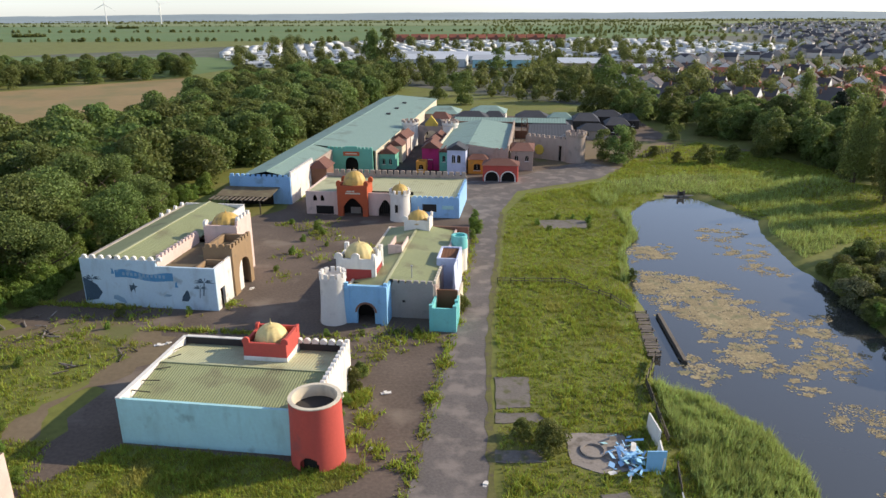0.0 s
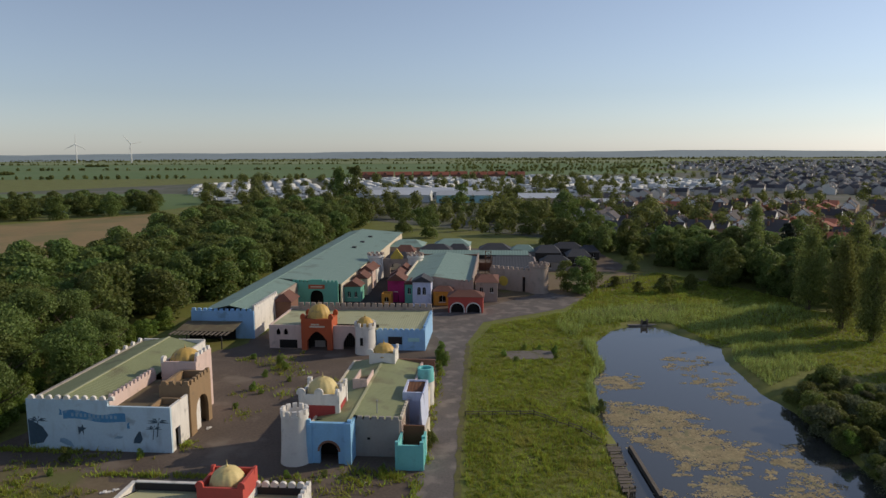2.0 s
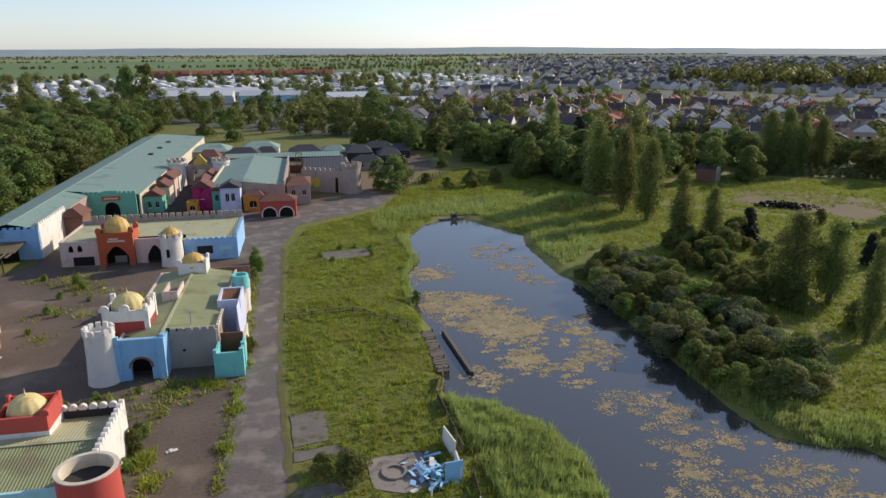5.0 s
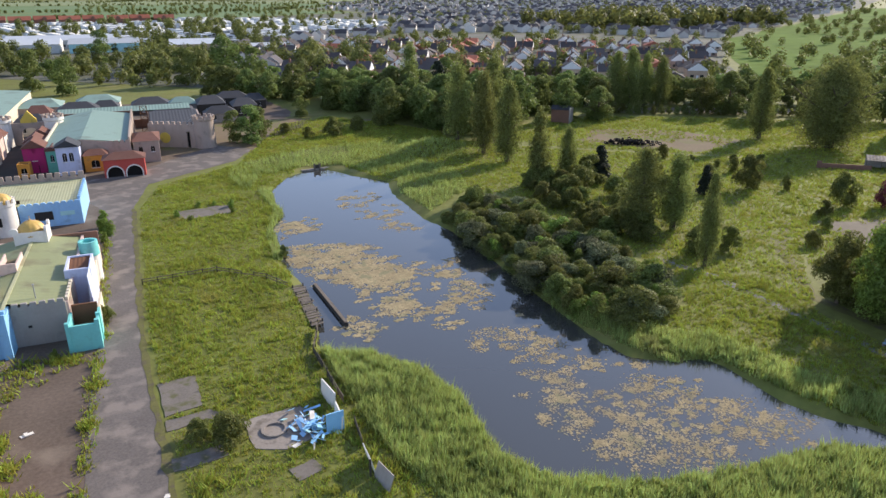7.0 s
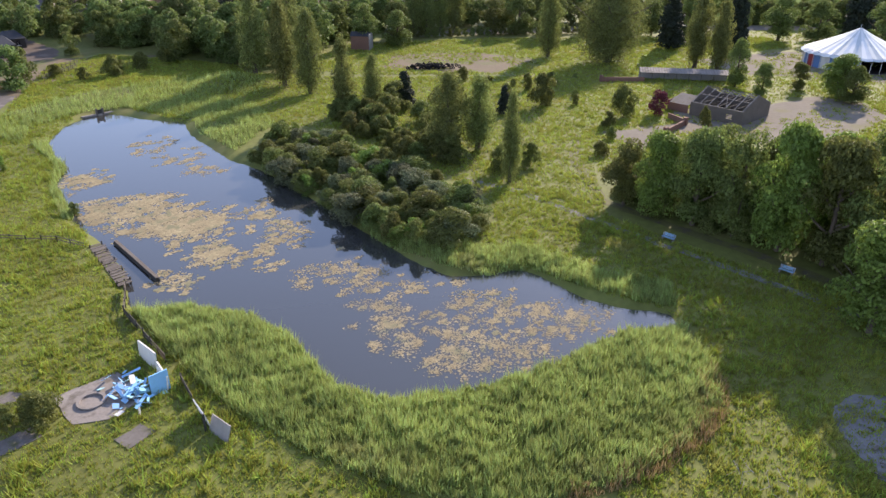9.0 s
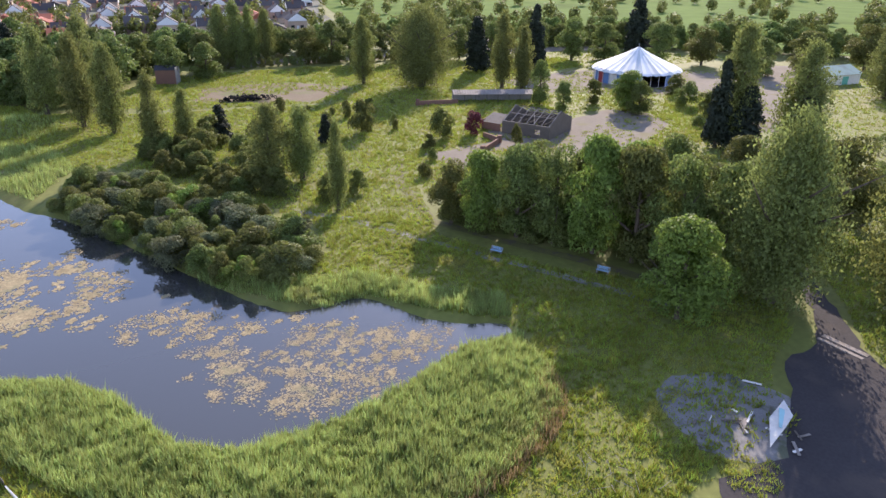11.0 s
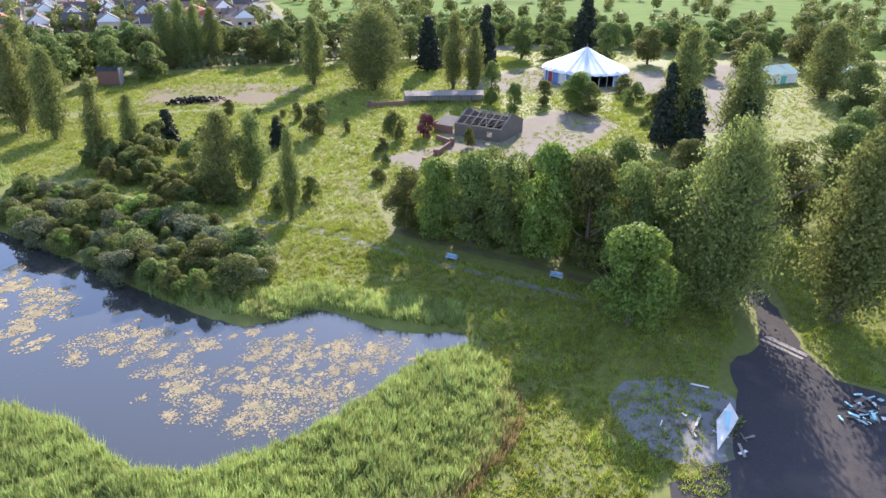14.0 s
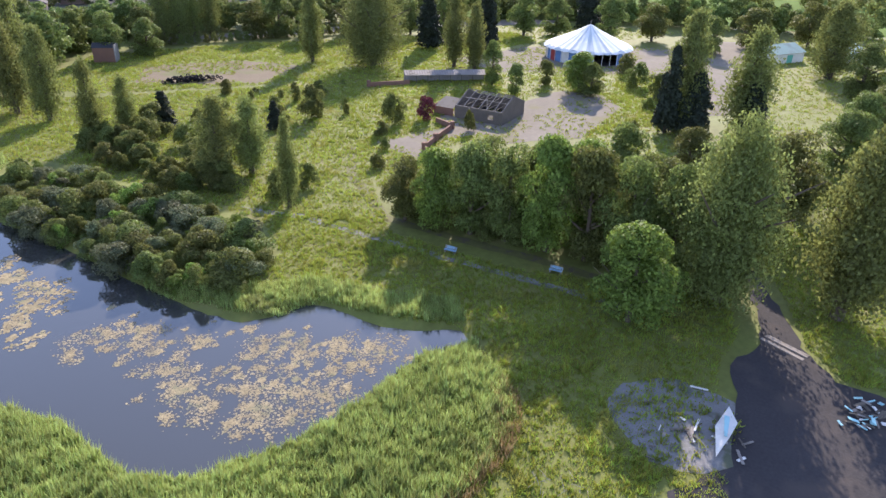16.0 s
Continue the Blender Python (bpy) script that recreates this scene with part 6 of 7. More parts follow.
blades("bank_grass", scatter(RIGHT, 4.0, 4, [NEAR_R[0]]), 0.5, 5, 0.085, "grass", "rough grass on the far bank", "grass", 124)
TUSS = np.concatenate([scatter(MEADOW, 1.1, 51, SLABS), scatter(NEAR_R[0], 1.0, 52), scatter(NEAR_R[1], 0.4, 53), scatter([(-75, 60), (-44, 58), (-46, 66), (-38, 84), (-52, 88), (-66, 84), (-74, 76)], 0.9, 54)])
TUSS = TUSS[np.array([noise.noise((x * 0.16, y * 0.16, 5.5)) for x, y in TUSS]) > -0.05]
blades("grass_tussocks", TUSS, 0.75, 9, 0.09, "grass", "taller tussocks in the meadow", "grass", 125, 0.5)
blades("head_grass", scatter([(40, 174), (60, 182), (84, 180), (100, 172), (104, 186), (96, 206), (84, 228), (66, 222), (52, 196)], 3.5, 19), 0.55, 6, 0.13, "grass", "rough grass beyond the pond's head", "grass", 126, 0.5)
blades("bank_reeds", np.concatenate([scatter([(56.5, 70), (57.5, 56), (60, 50.4), (65, 48.6), (65.4, 40), (67, 34), (69.2, 30), (73, 33), (70, 42), (69, 52), (64, 57), (60, 62), (59.5, 72)], 16, 5),
                                     scatter([(36, 148), (42, 160), (54, 163.5), (62, 161), (68, 142), (64, 132), (63, 116), (78, 126), (84, 142), (78, 158), (64, 172), (46, 170), (34, 158)], 4, 6),
                                     scatter([(34, 158), (46, 170), (64, 172), (78, 158), (90, 150), (98, 160), (84, 180), (60, 182), (38, 172)], 2.5, 11),
                                     scatter([(37.5, 148), (36.5, 132), (31, 118), (28.6, 106), (31, 106), (34, 117), (40, 130), (42, 148)], 10, 7)]), 1.35, 4, 0.06, "reed", "reeds and sedge along the banks", "reeds", 105, 0.18)
LEFT = site_poly([(-47, 38), (-28, 38), (-20, 50), (-16, 53), (-14, 56), (-40, 56.5), (-44, 50)])
blades("yard_grass", np.concatenate([scatter(LEFT, 24, 8), scatter([(-75, 60), (-44, 58), (-46, 66), (-38, 84), (-52, 88), (-66, 84), (-74, 76)], 5.0, 9), scatter([(-41, 40), (-47, 62), (-40, 62), (-36, 52), (-34, 42)], 9.0, 10)]), 0.45, 4, 0.08, "grass", "weedy grass beside the castle hall", "grass", 106)
weeds = []
for x, y, n, s in ((-26, 137, 60, 2.2), (-24, 132, 50, 2), (-22, 128, 30, 1.6), (-27, 120, 30, 2), (-20, 118, 25, 1.6), (-26, 108, 20, 1.5), (-8.8, 81, 50, 1.4), (-5, 84, 30, 1.5), (-8, 66, 50, 0.9), (-9, 62, 40, 0.8), (-3.8, 58, 30, 0.8), (-6.5, 60, 30, 0.7), (-31, 97, 40, 0.8), (-42, 93.5, 60, 2.5), (-50, 90, 50, 2.5), (-15, 84.5, 50, 1.4), (-8, 85.5, 60, 1.6), (-2, 85.6, 60, 1.0), (-14, 122, 30, 1.5), (-33, 138, 20, 1), (-9.5, 70, 90, 0.7), (-10, 76, 60, 0.6), (0.2, 78, 60, 0.4), (1.8, 90, 60, 0.4), (-1.2, 70, 40, 0.4)):
    weeds.append(np.random.default_rng(int(abs(x * 7 + y))).normal((x, y), s, (n, 2)))
for x0, y0, x1, y1, n in ((-3.4, 53, 1.2, 86, 150), (1.6, 88, 7.2, 138, 170), (-35, 57.5, -21, 55.5, 160), (-40, 88.5, -21, 86.5, 160), (-64, 98, -45, 95.5, 200), (-9.5, 68, -8.6, 72, 70)):
    e = np.random.default_rng(int(y0)).random((n, 1))
    weeds.append(np.array([[x0, y0]]) * (1 - e) + np.array([[x1, y1]]) * e + np.random.default_rng(int(y1)).normal(scale=0.28, size=(n, 2)))
blades("weeds", np.concatenate(weeds), 0.7, 5, 0.12, "grass", "clumps of weeds in the yard", "weeds", 107, 0.5)


FARBANK = [(100, 60), (118, 78), (146, 74), (165, 100), (150, 122), (120, 152), (112, 172), (150, 190), (190, 165), (230, 128), (262, 98), (250, 84), (205, 96), (196, 78), (166, 62), (190, 42), (214, 46), (214, 24), (176, 18), (150, 36), (136, 49), (128, 60), (108, 50)]
BARE = [[(131, 154), (147, 165), (168, 150), (172, 130), (150, 126), (140, 138)], [(117, 62), (129, 66), (139, 57), (135, 50), (147, 38), (176, 36), (186, 44), (184, 54), (166, 60), (158, 70), (146, 72), (140, 66), (122, 74)]]
DRIVE = [(118, -3), (120, 2), (150, 12), (178, 10), (290, 10), (340, -10), (320, -60), (200, -60), (120, -40)]
blades("scrub_grass", np.concatenate([scatter(FARBANK, 2.6, 14, BARE), scatter(DRIVE, 0.8, 15), scatter([(140, 36), (150, 44), (205, 62), (216, 44), (214, 24), (178, 17), (150, 14), (104, 4), (96, 20), (97, 56), (118, 62), (134, 48)], 1.2, 16, BARE), scatter([(160, 62), (196, 86), (212, 62), (188, 44), (184, 56)], 1.2, 17, BARE), scatter([(205, 96), (240, 86), (262, 62), (300, 40), (296, 84), (250, 128)], 0.7, 18)]), 0.5, 5, 0.12, "grass", "rough tussocky grass beyond the poplars", "grass", 114, 0.4)


def algae():
    r = np.random.default_rng(5)
    spots = [(38.1, 122, 3.2, 26), (53.8, 133, 3.5, 9), (54, 122, 3.5, 12), (33.8, 106, 3.0, 40), (40, 103.6, 3.2, 40), (39.5, 95, 4.0, 90), (42, 91, 2.6, 36), (38.3, 81.5, 2.6, 24), (30.8, 77, 2.2, 9), (50.5, 88, 3, 14), (48.3, 79.5, 3.4, 16), (42.1, 76.8, 3, 7), (45.3, 65.1, 2.6, 20), (47.7, 60, 3, 26), (51, 66, 2.4, 10),
             (45.9, 53.5, 2.4, 15), (43, 50.5, 2.2, 26), (52.9, 49.1, 3.2, 24), (46.5, 43.5, 3.2, 30), (55.6, 43.3, 3.4, 28), (47.5, 38.5, 2.8, 24), (57.4, 39.5, 3, 24), (41.5, 43, 2.2, 9), (59.1, 36, 2.4, 16), (52, 36.6, 2.6, 18), (47, 46.4, 2.4, 16), (51, 55, 3, 12), (56, 112, 3, 5)]
    spots = [(x, y, s, n * 2 if y > 70 else n) for x, y, s, n in spots]
    C = np.concatenate([np.stack([r.normal(x, s * 0.75, n), r.normal(y, s * 0.9, n)], -1) for x, y, s, n in spots])
    size = r.uniform(0.2, 0.7, len(C))
    k_each = r.integers(24, 70, len(C))
    Q = np.repeat(C, k_each, 0) + r.normal(size=(k_each.sum(), 2)) * np.repeat(size, k_each)[:, None] * np.array([1.15, 0.8])
    Q = Q[depth_in(SHORE, Q[:, 0], Q[:, 1]) > 0.4]
    n, k = len(Q), 6
    rad = r.uniform(0.03, 0.15, n) * np.where(Q[:, 1] > 70, 1.5, 1.0)
    a = np.arange(k) / k * 2 * np.pi + r.uniform(0, 6.28, (n, 1))
    rr = rad[:, None] * r.uniform(0.5, 1.4, (n, k))
    V = np.stack([Q[:, :1] + np.cos(a) * rr, Q[:, 1:] + np.sin(a) * rr, np.broadcast_to((WATER_Z + 0.012 + 0.012 * r.random(n))[:, None], (n, k))], -1).reshape(-1, 3)
    tagged(new("algae_mat", raw_mesh("algae_mat", V, np.arange(n * k).reshape(-1, k), "algae")), "floating tan mats of algae and pondweed", "algae", kind="stuff")


algae()

# bushes and weeds that have spread over the open ground and the hardstandings
for poly, gap, sd in (([(106, 92), (108, 118), (135, 128), (166, 108), (152, 96), (128, 88)], 9.0, 301), ([(148, 12), (150, 32), (200, 33), (212, 26), (180, 22), (172, 4)], 8.0, 302), ([(104, 60), (112, 72), (128, 78), (136, 76), (118, 60)], 8.0, 303)):
    for x, y in inside_points(poly, gap, sd):
        plant("bush%d" % rng.integers(3), "bush", "low wild bush on the open ground", "bush", x, y, rng.uniform(1.2, 3.4), rng.uniform(0.6, 1.0), "wild bushes on the open ground")
for k, (poly, dens) in enumerate((([(117, 62), (129, 66), (139, 57), (135, 50), (147, 38), (176, 36), (186, 44), (184, 54), (166, 60), (158, 70), (146, 72), (122, 74)], 0.5), ([(205, 95), (236, 84), (250, 70), (262, 40), (285, 36), (184, 11), (178, 19), (215, 24), (214, 44), (206, 60), (196, 80)], 0.6), (BARE[0], 0.8), ([(62.1, 11.3), (58.3, 8.6), (55, 4), (57, -2), (67.4, -1.5), (69.5, 4.9), (66.7, 9.9)], 1.0))):
    pts = inside_points(poly, 1 / math.sqrt(dens), 310 + k, 0.9)
    keep = np.array([noise.noise((x * 0.12, y * 0.12, 7.7)) > -0.1 for x, y in pts])
    blades("weeds", pts[keep], 0.5, 8, 0.12, "grass", "patches of weeds that break up the bare surfaces", "weeds", 320 + k, 0.5)


# ==== pond side things ====
def beam(name, p, q, w, h, mat, parent=None, label="", category=""):
    """A squared timber from p to q."""
    p, q = Vector(p), Vector(q)
    d = q - p
    m = Matrix.Translation(p) @ d.to_track_quat("X", "Z").to_matrix().to_4x4()
    bm = boxed((0, d.length, -w / 2, w / 2, -h / 2, h / 2), m=m)
    if parent:
        return part(name, bm, mat, parent, label)
    return tagged(new(name, mesh_of(name, bm, mat)), label, category)


def jetty():
    t = thing("jetty", "decayed grey timber landing stage on the pond bank", "jetty")
    rr = random.Random(4)
    n = 34
    for i in range(n):
        s = i / (n - 1)
        if rr.random() < 0.12:
            continue
        x0, y = 25.8 + 1.7 * s, 80 + 13.2 * s
        z = 0.05 + rr.uniform(-0.06, 0.06)
        part("plank", boxed((x0, x0 + rr.uniform(1.5, 2.0), y, y + 0.34, z, z + 0.06)), "timber", t)
    for s in (0.05, 0.3, 0.55, 0.8, 1.0):
        for dx in (0.1, 2.2):
            part("post", lathe([(0.09, -1.5), (0.09, 0.45), (0.0, 0.47)], 8, (25.8 + 1.7 * s + dx * 0.75, 80 + 13.2 * s)), "dark_timber", t)
    beam("bearer", (26.0, 80, -0.08), (27.7, 93.2, -0.08), 0.16, 0.2, "dark_timber", t)
    beam("bearer", (27.3, 80, -0.08), (29.0, 93.2, -0.08), 0.16, 0.2, "dark_timber", t)
    b = thing("floating_boom", "long dark floating timber boom in the pond", "boom")
    part("log", tube(bmesh.new(), [(30.9, 93.2, -0.42), (30.5, 86, -0.38), (30.1, 78.9, -0.42)], [0.34, 0.36, 0.34], 8), "dark_timber", b)
    part("cap_board", boxed((-0.22, 0.22, 0, 14.4, -0.06, 0.0), m=pose(30.15, 78.9, -0.0, 0, 0, -3.2)), "timber", b)


def fence_run(pts, step, h, label, rails=2, boards=False):
    t = thing("fence", label, "fence", (*pts[0], 0))
    ox, oy = pts[0]
    rr = random.Random(len(pts) + int(h * 10))
    for (x0, y0), (x1, y1) in zip(pts, pts[1:]):
        L = math.hypot(x1 - x0, y1 - y0)
        n = max(1, int(L / step))
        d = ((x1 - x0) / n, (y1 - y0) / n)
        for i in range(n):
            a = (x0 + d[0] * i - ox, y0 + d[1] * i - oy)
            part("post", boxed((a[0] - 0.06, a[0] + 0.06, a[1] - 0.06, a[1] + 0.06, -0.3, h + rr.uniform(-0.1, 0.15))), "dark_timber", t)
            for k in range(rails):
                z = h * (0.45 + 0.45 * k / max(1, rails - 1))
                if rr.random() < 0.85:
                    beam("rail", (a[0], a[1], z), (a[0] + d[0], a[1] + d[1], z + rr.uniform(-0.08, 0.08)), 0.05, 0.12, "timber", t)
            if boards and rr.random() < 0.8:
                beam("board", (a[0], a[1], h * 0.45), (a[0] + d[0], a[1] + d[1], h * 0.45), 0.03, h * 0.75, "dark_timber", t)


jetty()
fence_run([(8.7, 105.4), (19.4, 104.8), (25.2, 98.3), (27.0, 93.5)], 2.0, 0.9, "low broken timber fence across the meadow", 2)
fence_run([(26.3, 79), (23.6, 73.1), (22.9, 65), (22.6, 61)], 1.9, 1.1, "dark boarded fence along the pond", 2, True)
fence_run([(22.2, 57), (21.4, 53.2)], 1.9, 1.0, "dark boarded fence by the reeds", 2, True)


fence_run([(58, 203), (64, 207.5), (70, 212)], 1.6, 1.5, "dark weathered timber railing by the bushes", 3)
fence_run([(60, 207), (66, 211.5), (72, 216)], 1.6, 1.9, "dark weathered timber railing on the bank", 3)


def blue_wreck():
    w = thing("broken_kiosk", "collapsed blue kiosk with one wall still standing", "wreck", (19, 59, 0.12))
    part("standing_wall", boxed((0.2, 2.0, -2.2, -2.05, -0.1, 2.1)), "bright_blue", w, "upright blue wall panel")
    part("standing_wall", boxed((1.9, 2.05, -2.0, 1.0, -0.1, 1.6), m=pose(0, 0, 0, 0, 6, -8)), "white", w, "pale leaning wall panel")
    part("rear_panel", boxed((2.4, 2.55, 1.4, 4.8, -0.1, 2.0), m=pose(0, 0, 0, 0, 4, 3)), "white", w, "tall pale panel against the reeds")
    rr = random.Random(9)
    for i in range(70):
        l, wd = rr.uniform(0.5, 2.0), rr.uniform(0.12, 0.6)
        m = pose(rr.gauss(-1.0, 0.9), rr.gauss(0.0, 1.5), rr.uniform(0.05, 0.7), rr.uniform(-35, 35), rr.uniform(-35, 35), rr.uniform(0, 180))
        part("board", boxed((-l / 2, l / 2, -wd / 2, wd / 2, -0.02, 0.02), m=m), rr.choice(["bright_blue", "mid_blue", "bright_blue", "sky_blue", "white"]), w)
    c = thing("ring_kerb", "ring-shaped concrete kerb on the old floor", "kerb", (14.9, 60, 0.12))
    part("ring", lathe([(1.0, 0), (1.0, 0.16), (1.3, 0.16), (1.3, 0)], 26), "concrete", c)
    p = thing("leaning_panels", "white and grey fence panels leaning by the reeds", "panel", (20.3, 48.6, 0))
    part("panel", boxed((-0.05, 0.05, 0.3, 3.0, 0, 1.8), m=pose(0.5, 0, 0, 0, -14, -8)), "white", p)
    part("panel", boxed((-0.05, 0.05, -2.4, 0.2, 0, 1.6), m=pose(0.3, 0, 0, 0, 20, 6)), "grey_wall", p)
    part("post", boxed((-0.08, 0.08, 0.2, 0.35, 0, 1.9)), "dark_timber", p)
    for i, (x, y) in enumerate(((-6.4, 71.2), (-5.5, 84.2), (-7, 60.5), (-30, 103), (-36, 84), (-37, 83.5), (4, 55), (-20, 130))):
        s = rr.uniform(0.3, 0.7)
        r = thing("rubbish_scrap", "small pale scrap of rubbish on the ground", "rubbish", (x, y, 0.05), rr.uniform(0, 90))
        part("sheet_piece", boxed((-s, s, -s * 0.4, s * 0.4, 0, 0.05), (-s * 0.4, s * 0.2, -s * 0.6, s * 0.5, 0.05, 0.16)), "white", r)
    s = thing("sluice", "small timber and concrete sluice at the pond's head", "sluice", (55.5, 161.2, 0))
    part("sill", boxed((-3.5, 3.5, -0.2, 0.5, -1.2, -0.2)), "concrete", s)
    part("post", boxed((-0.4, -0.1, -0.3, 0.2, -1, 1.0)), "timber", s)
    part("post", boxed((0.9, 1.2, -0.3, 0.2, -1, 1.0)), "timber", s)
    part("gate_board", boxed((-0.1, 0.9, -0.1, 0.0, -1, 0.7)), "dark_timber", s)


blue_wreck()
cw = thing("corner_house", "pale pink rendered building corner by the yard", "building", (-41.0, 49.6, 0), -7.5)
part("house_wall", boxed((-4, 3.2, -5, 3.0, 0, 5.6)), "pink", cw)
part("roof", hip_roof(bmesh.new(), -4.0, 3.2, -5.0, 3.0, 5.6, 6.2, 0, "x"), "roof_brown", cw)

# ==== far bank things ====
def bench(x, y, turn):
    b = thing("park_bench", "pale grey-blue slatted bench beside the path", "bench", (x, y, 0.05), turn, "benches by the path")
    for i in range(4):
        part("seat_slat", boxed((-0.9, 0.9, -0.25 + i * 0.13, -0.15 + i * 0.13, 0.42, 0.46)), "mural_faint", b)
    for i in range(3):
        part("back_slat", boxed((-0.9, 0.9, 0.28 + i * 0.03, 0.32 + i * 0.03, 0.52 + i * 0.14, 0.63 + i * 0.14)), "mural_faint", b)
    for s in (-0.75, 0.75):
        part("leg", boxed((s - 0.07, s + 0.07, -0.25, 0.3, 0, 0.42), (s - 0.07, s + 0.07, 0.26, 0.36, 0.42, 0.95)), "concrete", b)


bench(84.3, 39.5, -90)
bench(85.8, 24.2, -90)


def debris():
    rr = random.Random(12)
    p = thing("fallen_sign", "large torn white and turquoise panel on the tarmac", "panel", (62.5, -0.4, 0.05))
    bm = bmesh.new()
    pts = [(-3.9, 0.4, 0.2), (0.2, 1.0, 0.5), (3.9, 0.1, 0.5), (1.0, -0.9, 0.9), (-1.6, -0.4, 1.0)]
    top = [bm.verts.new(q) for q in pts]
    bot = [bm.verts.new((q[0], q[1], q[2] - 0.08)) for q in pts]
    bm.faces.new(top)
    bm.faces.new(bot[::-1])
    for i in range(5):
        j = (i + 1) % 5
        bm.faces.new((top[i], bot[i], bot[j], top[j]))
    bmesh.ops.recalc_face_normals(bm, faces=bm.faces)
    part("panel", bm, "white", p)
    part("stripe", boxed((-1.6, 1.8, -0.3, 0.2, 0.99, 1.03), m=pose(0, 0.2, -0.15, 10, 3, 5)), "sky_blue", p)
    part("rib", boxed((-2.6, 2.6, -0.05, 0.05, 0, 0.1), m=pose(0, 0.8, 0.1, 0, 0, 6)), "timber", p)
    for x, y, n, s in ((61.5, 3.0, 9, 0.9), (58.6, 5.0, 4, 1.2), (60, -1.4, 5, 0.9), (65, 5.5, 2, 2.0)):
        for i in range(n):
            l, w = rr.uniform(0.5, 2.0), rr.uniform(0.08, 0.3)
            q = thing("loose_plank", "loose pale plank on the gravel", "plank", (rr.gauss(x, s), rr.gauss(y, s), 0.08), rr.uniform(0, 180), "scattered planks")
            part("timber_piece", boxed((-l / 2, l / 2, -w / 2, w / 2, 0, 0.06), m=pose(0, 0, rr.uniform(0, 0.12), 0, rr.uniform(-4, 4), 0)), rr.choice(["white", "timber", "timber", "concrete"]), q)
    h = thing("rubble_heap", "heap of pale boards and rubble by the drive", "rubble", (72.3, -12.7, 0.05))
    for i in range(40):
        l, w = rr.uniform(0.3, 1.4), rr.uniform(0.1, 0.5)
        part("board", boxed((-l / 2, l / 2, -w / 2, w / 2, -0.03, 0.03), m=pose(rr.gauss(0, 1.4), rr.gauss(0, 0.8), rr.uniform(0.04, 0.5), rr.uniform(-30, 30), rr.uniform(-30, 30), rr.uniform(0, 180))), rr.choice(["white", "concrete", "timber", "sky_blue"]), h)
    k = thing("brush_pile", "pale broken branches in the grass", "branches", (47.2, 11.8, 0.1))
    for i in range(26):
        a, l = rr.uniform(0, 6.28), rr.uniform(0.6, 1.6)
        c = (rr.gauss(0, 1.1), rr.gauss(0, 1.8), rr.uniform(0.1, 0.5))
        part("branch", tube(bmesh.new(), [c, (c[0] + l * math.cos(a), c[1] + l * math.sin(a), c[2] + rr.uniform(-0.1, 0.5))], [0.025, 0.01], 5), "concrete", k)
    hump = thing("speed_hump", "low pale speed hump across the drive", "speed hump", (81.8, -5.2, 0.04), 62)
    part("hump", boxed((-2.6, 2.6, -0.35, 0.35, 0, 0.07)), "concrete", hump)
    part("hump", boxed((-2.6, 2.6, 0.8, 1.3, 0, 0.06)), "concrete", hump)


debris()


def fallen_wood():
    """Broken boards and logs that lie in the weeds beside the yard."""
    rr = random.Random(21)
    for x, y, n, s in ((-54.5, 86.5, 16, 2.2), (-46, 78.3, 6, 1.2), (-41, 82, 5, 0.8), (-57, 92, 5, 1.2)):
        for i in range(n):
            l, k = rr.uniform(0.8, 3.0), rr.uniform(0.06, 0.13)
            q = thing("fallen_log", "weathered broken log lying in the weeds", "log", (rr.gauss(x, s), rr.gauss(y, s), 0.05), rr.uniform(0, 180), "logs beside the yard")
            part("log", tube(bmesh.new(), [(-l / 2, 0, k), (0, rr.uniform(-0.1, 0.1), k + 0.05), (l / 2, 0, k + rr.uniform(0, 0.25))], [k, k * 0.9, k * 0.6], 7), rr.choice(["timber", "concrete", "dark_timber"]), q)


fallen_wood()


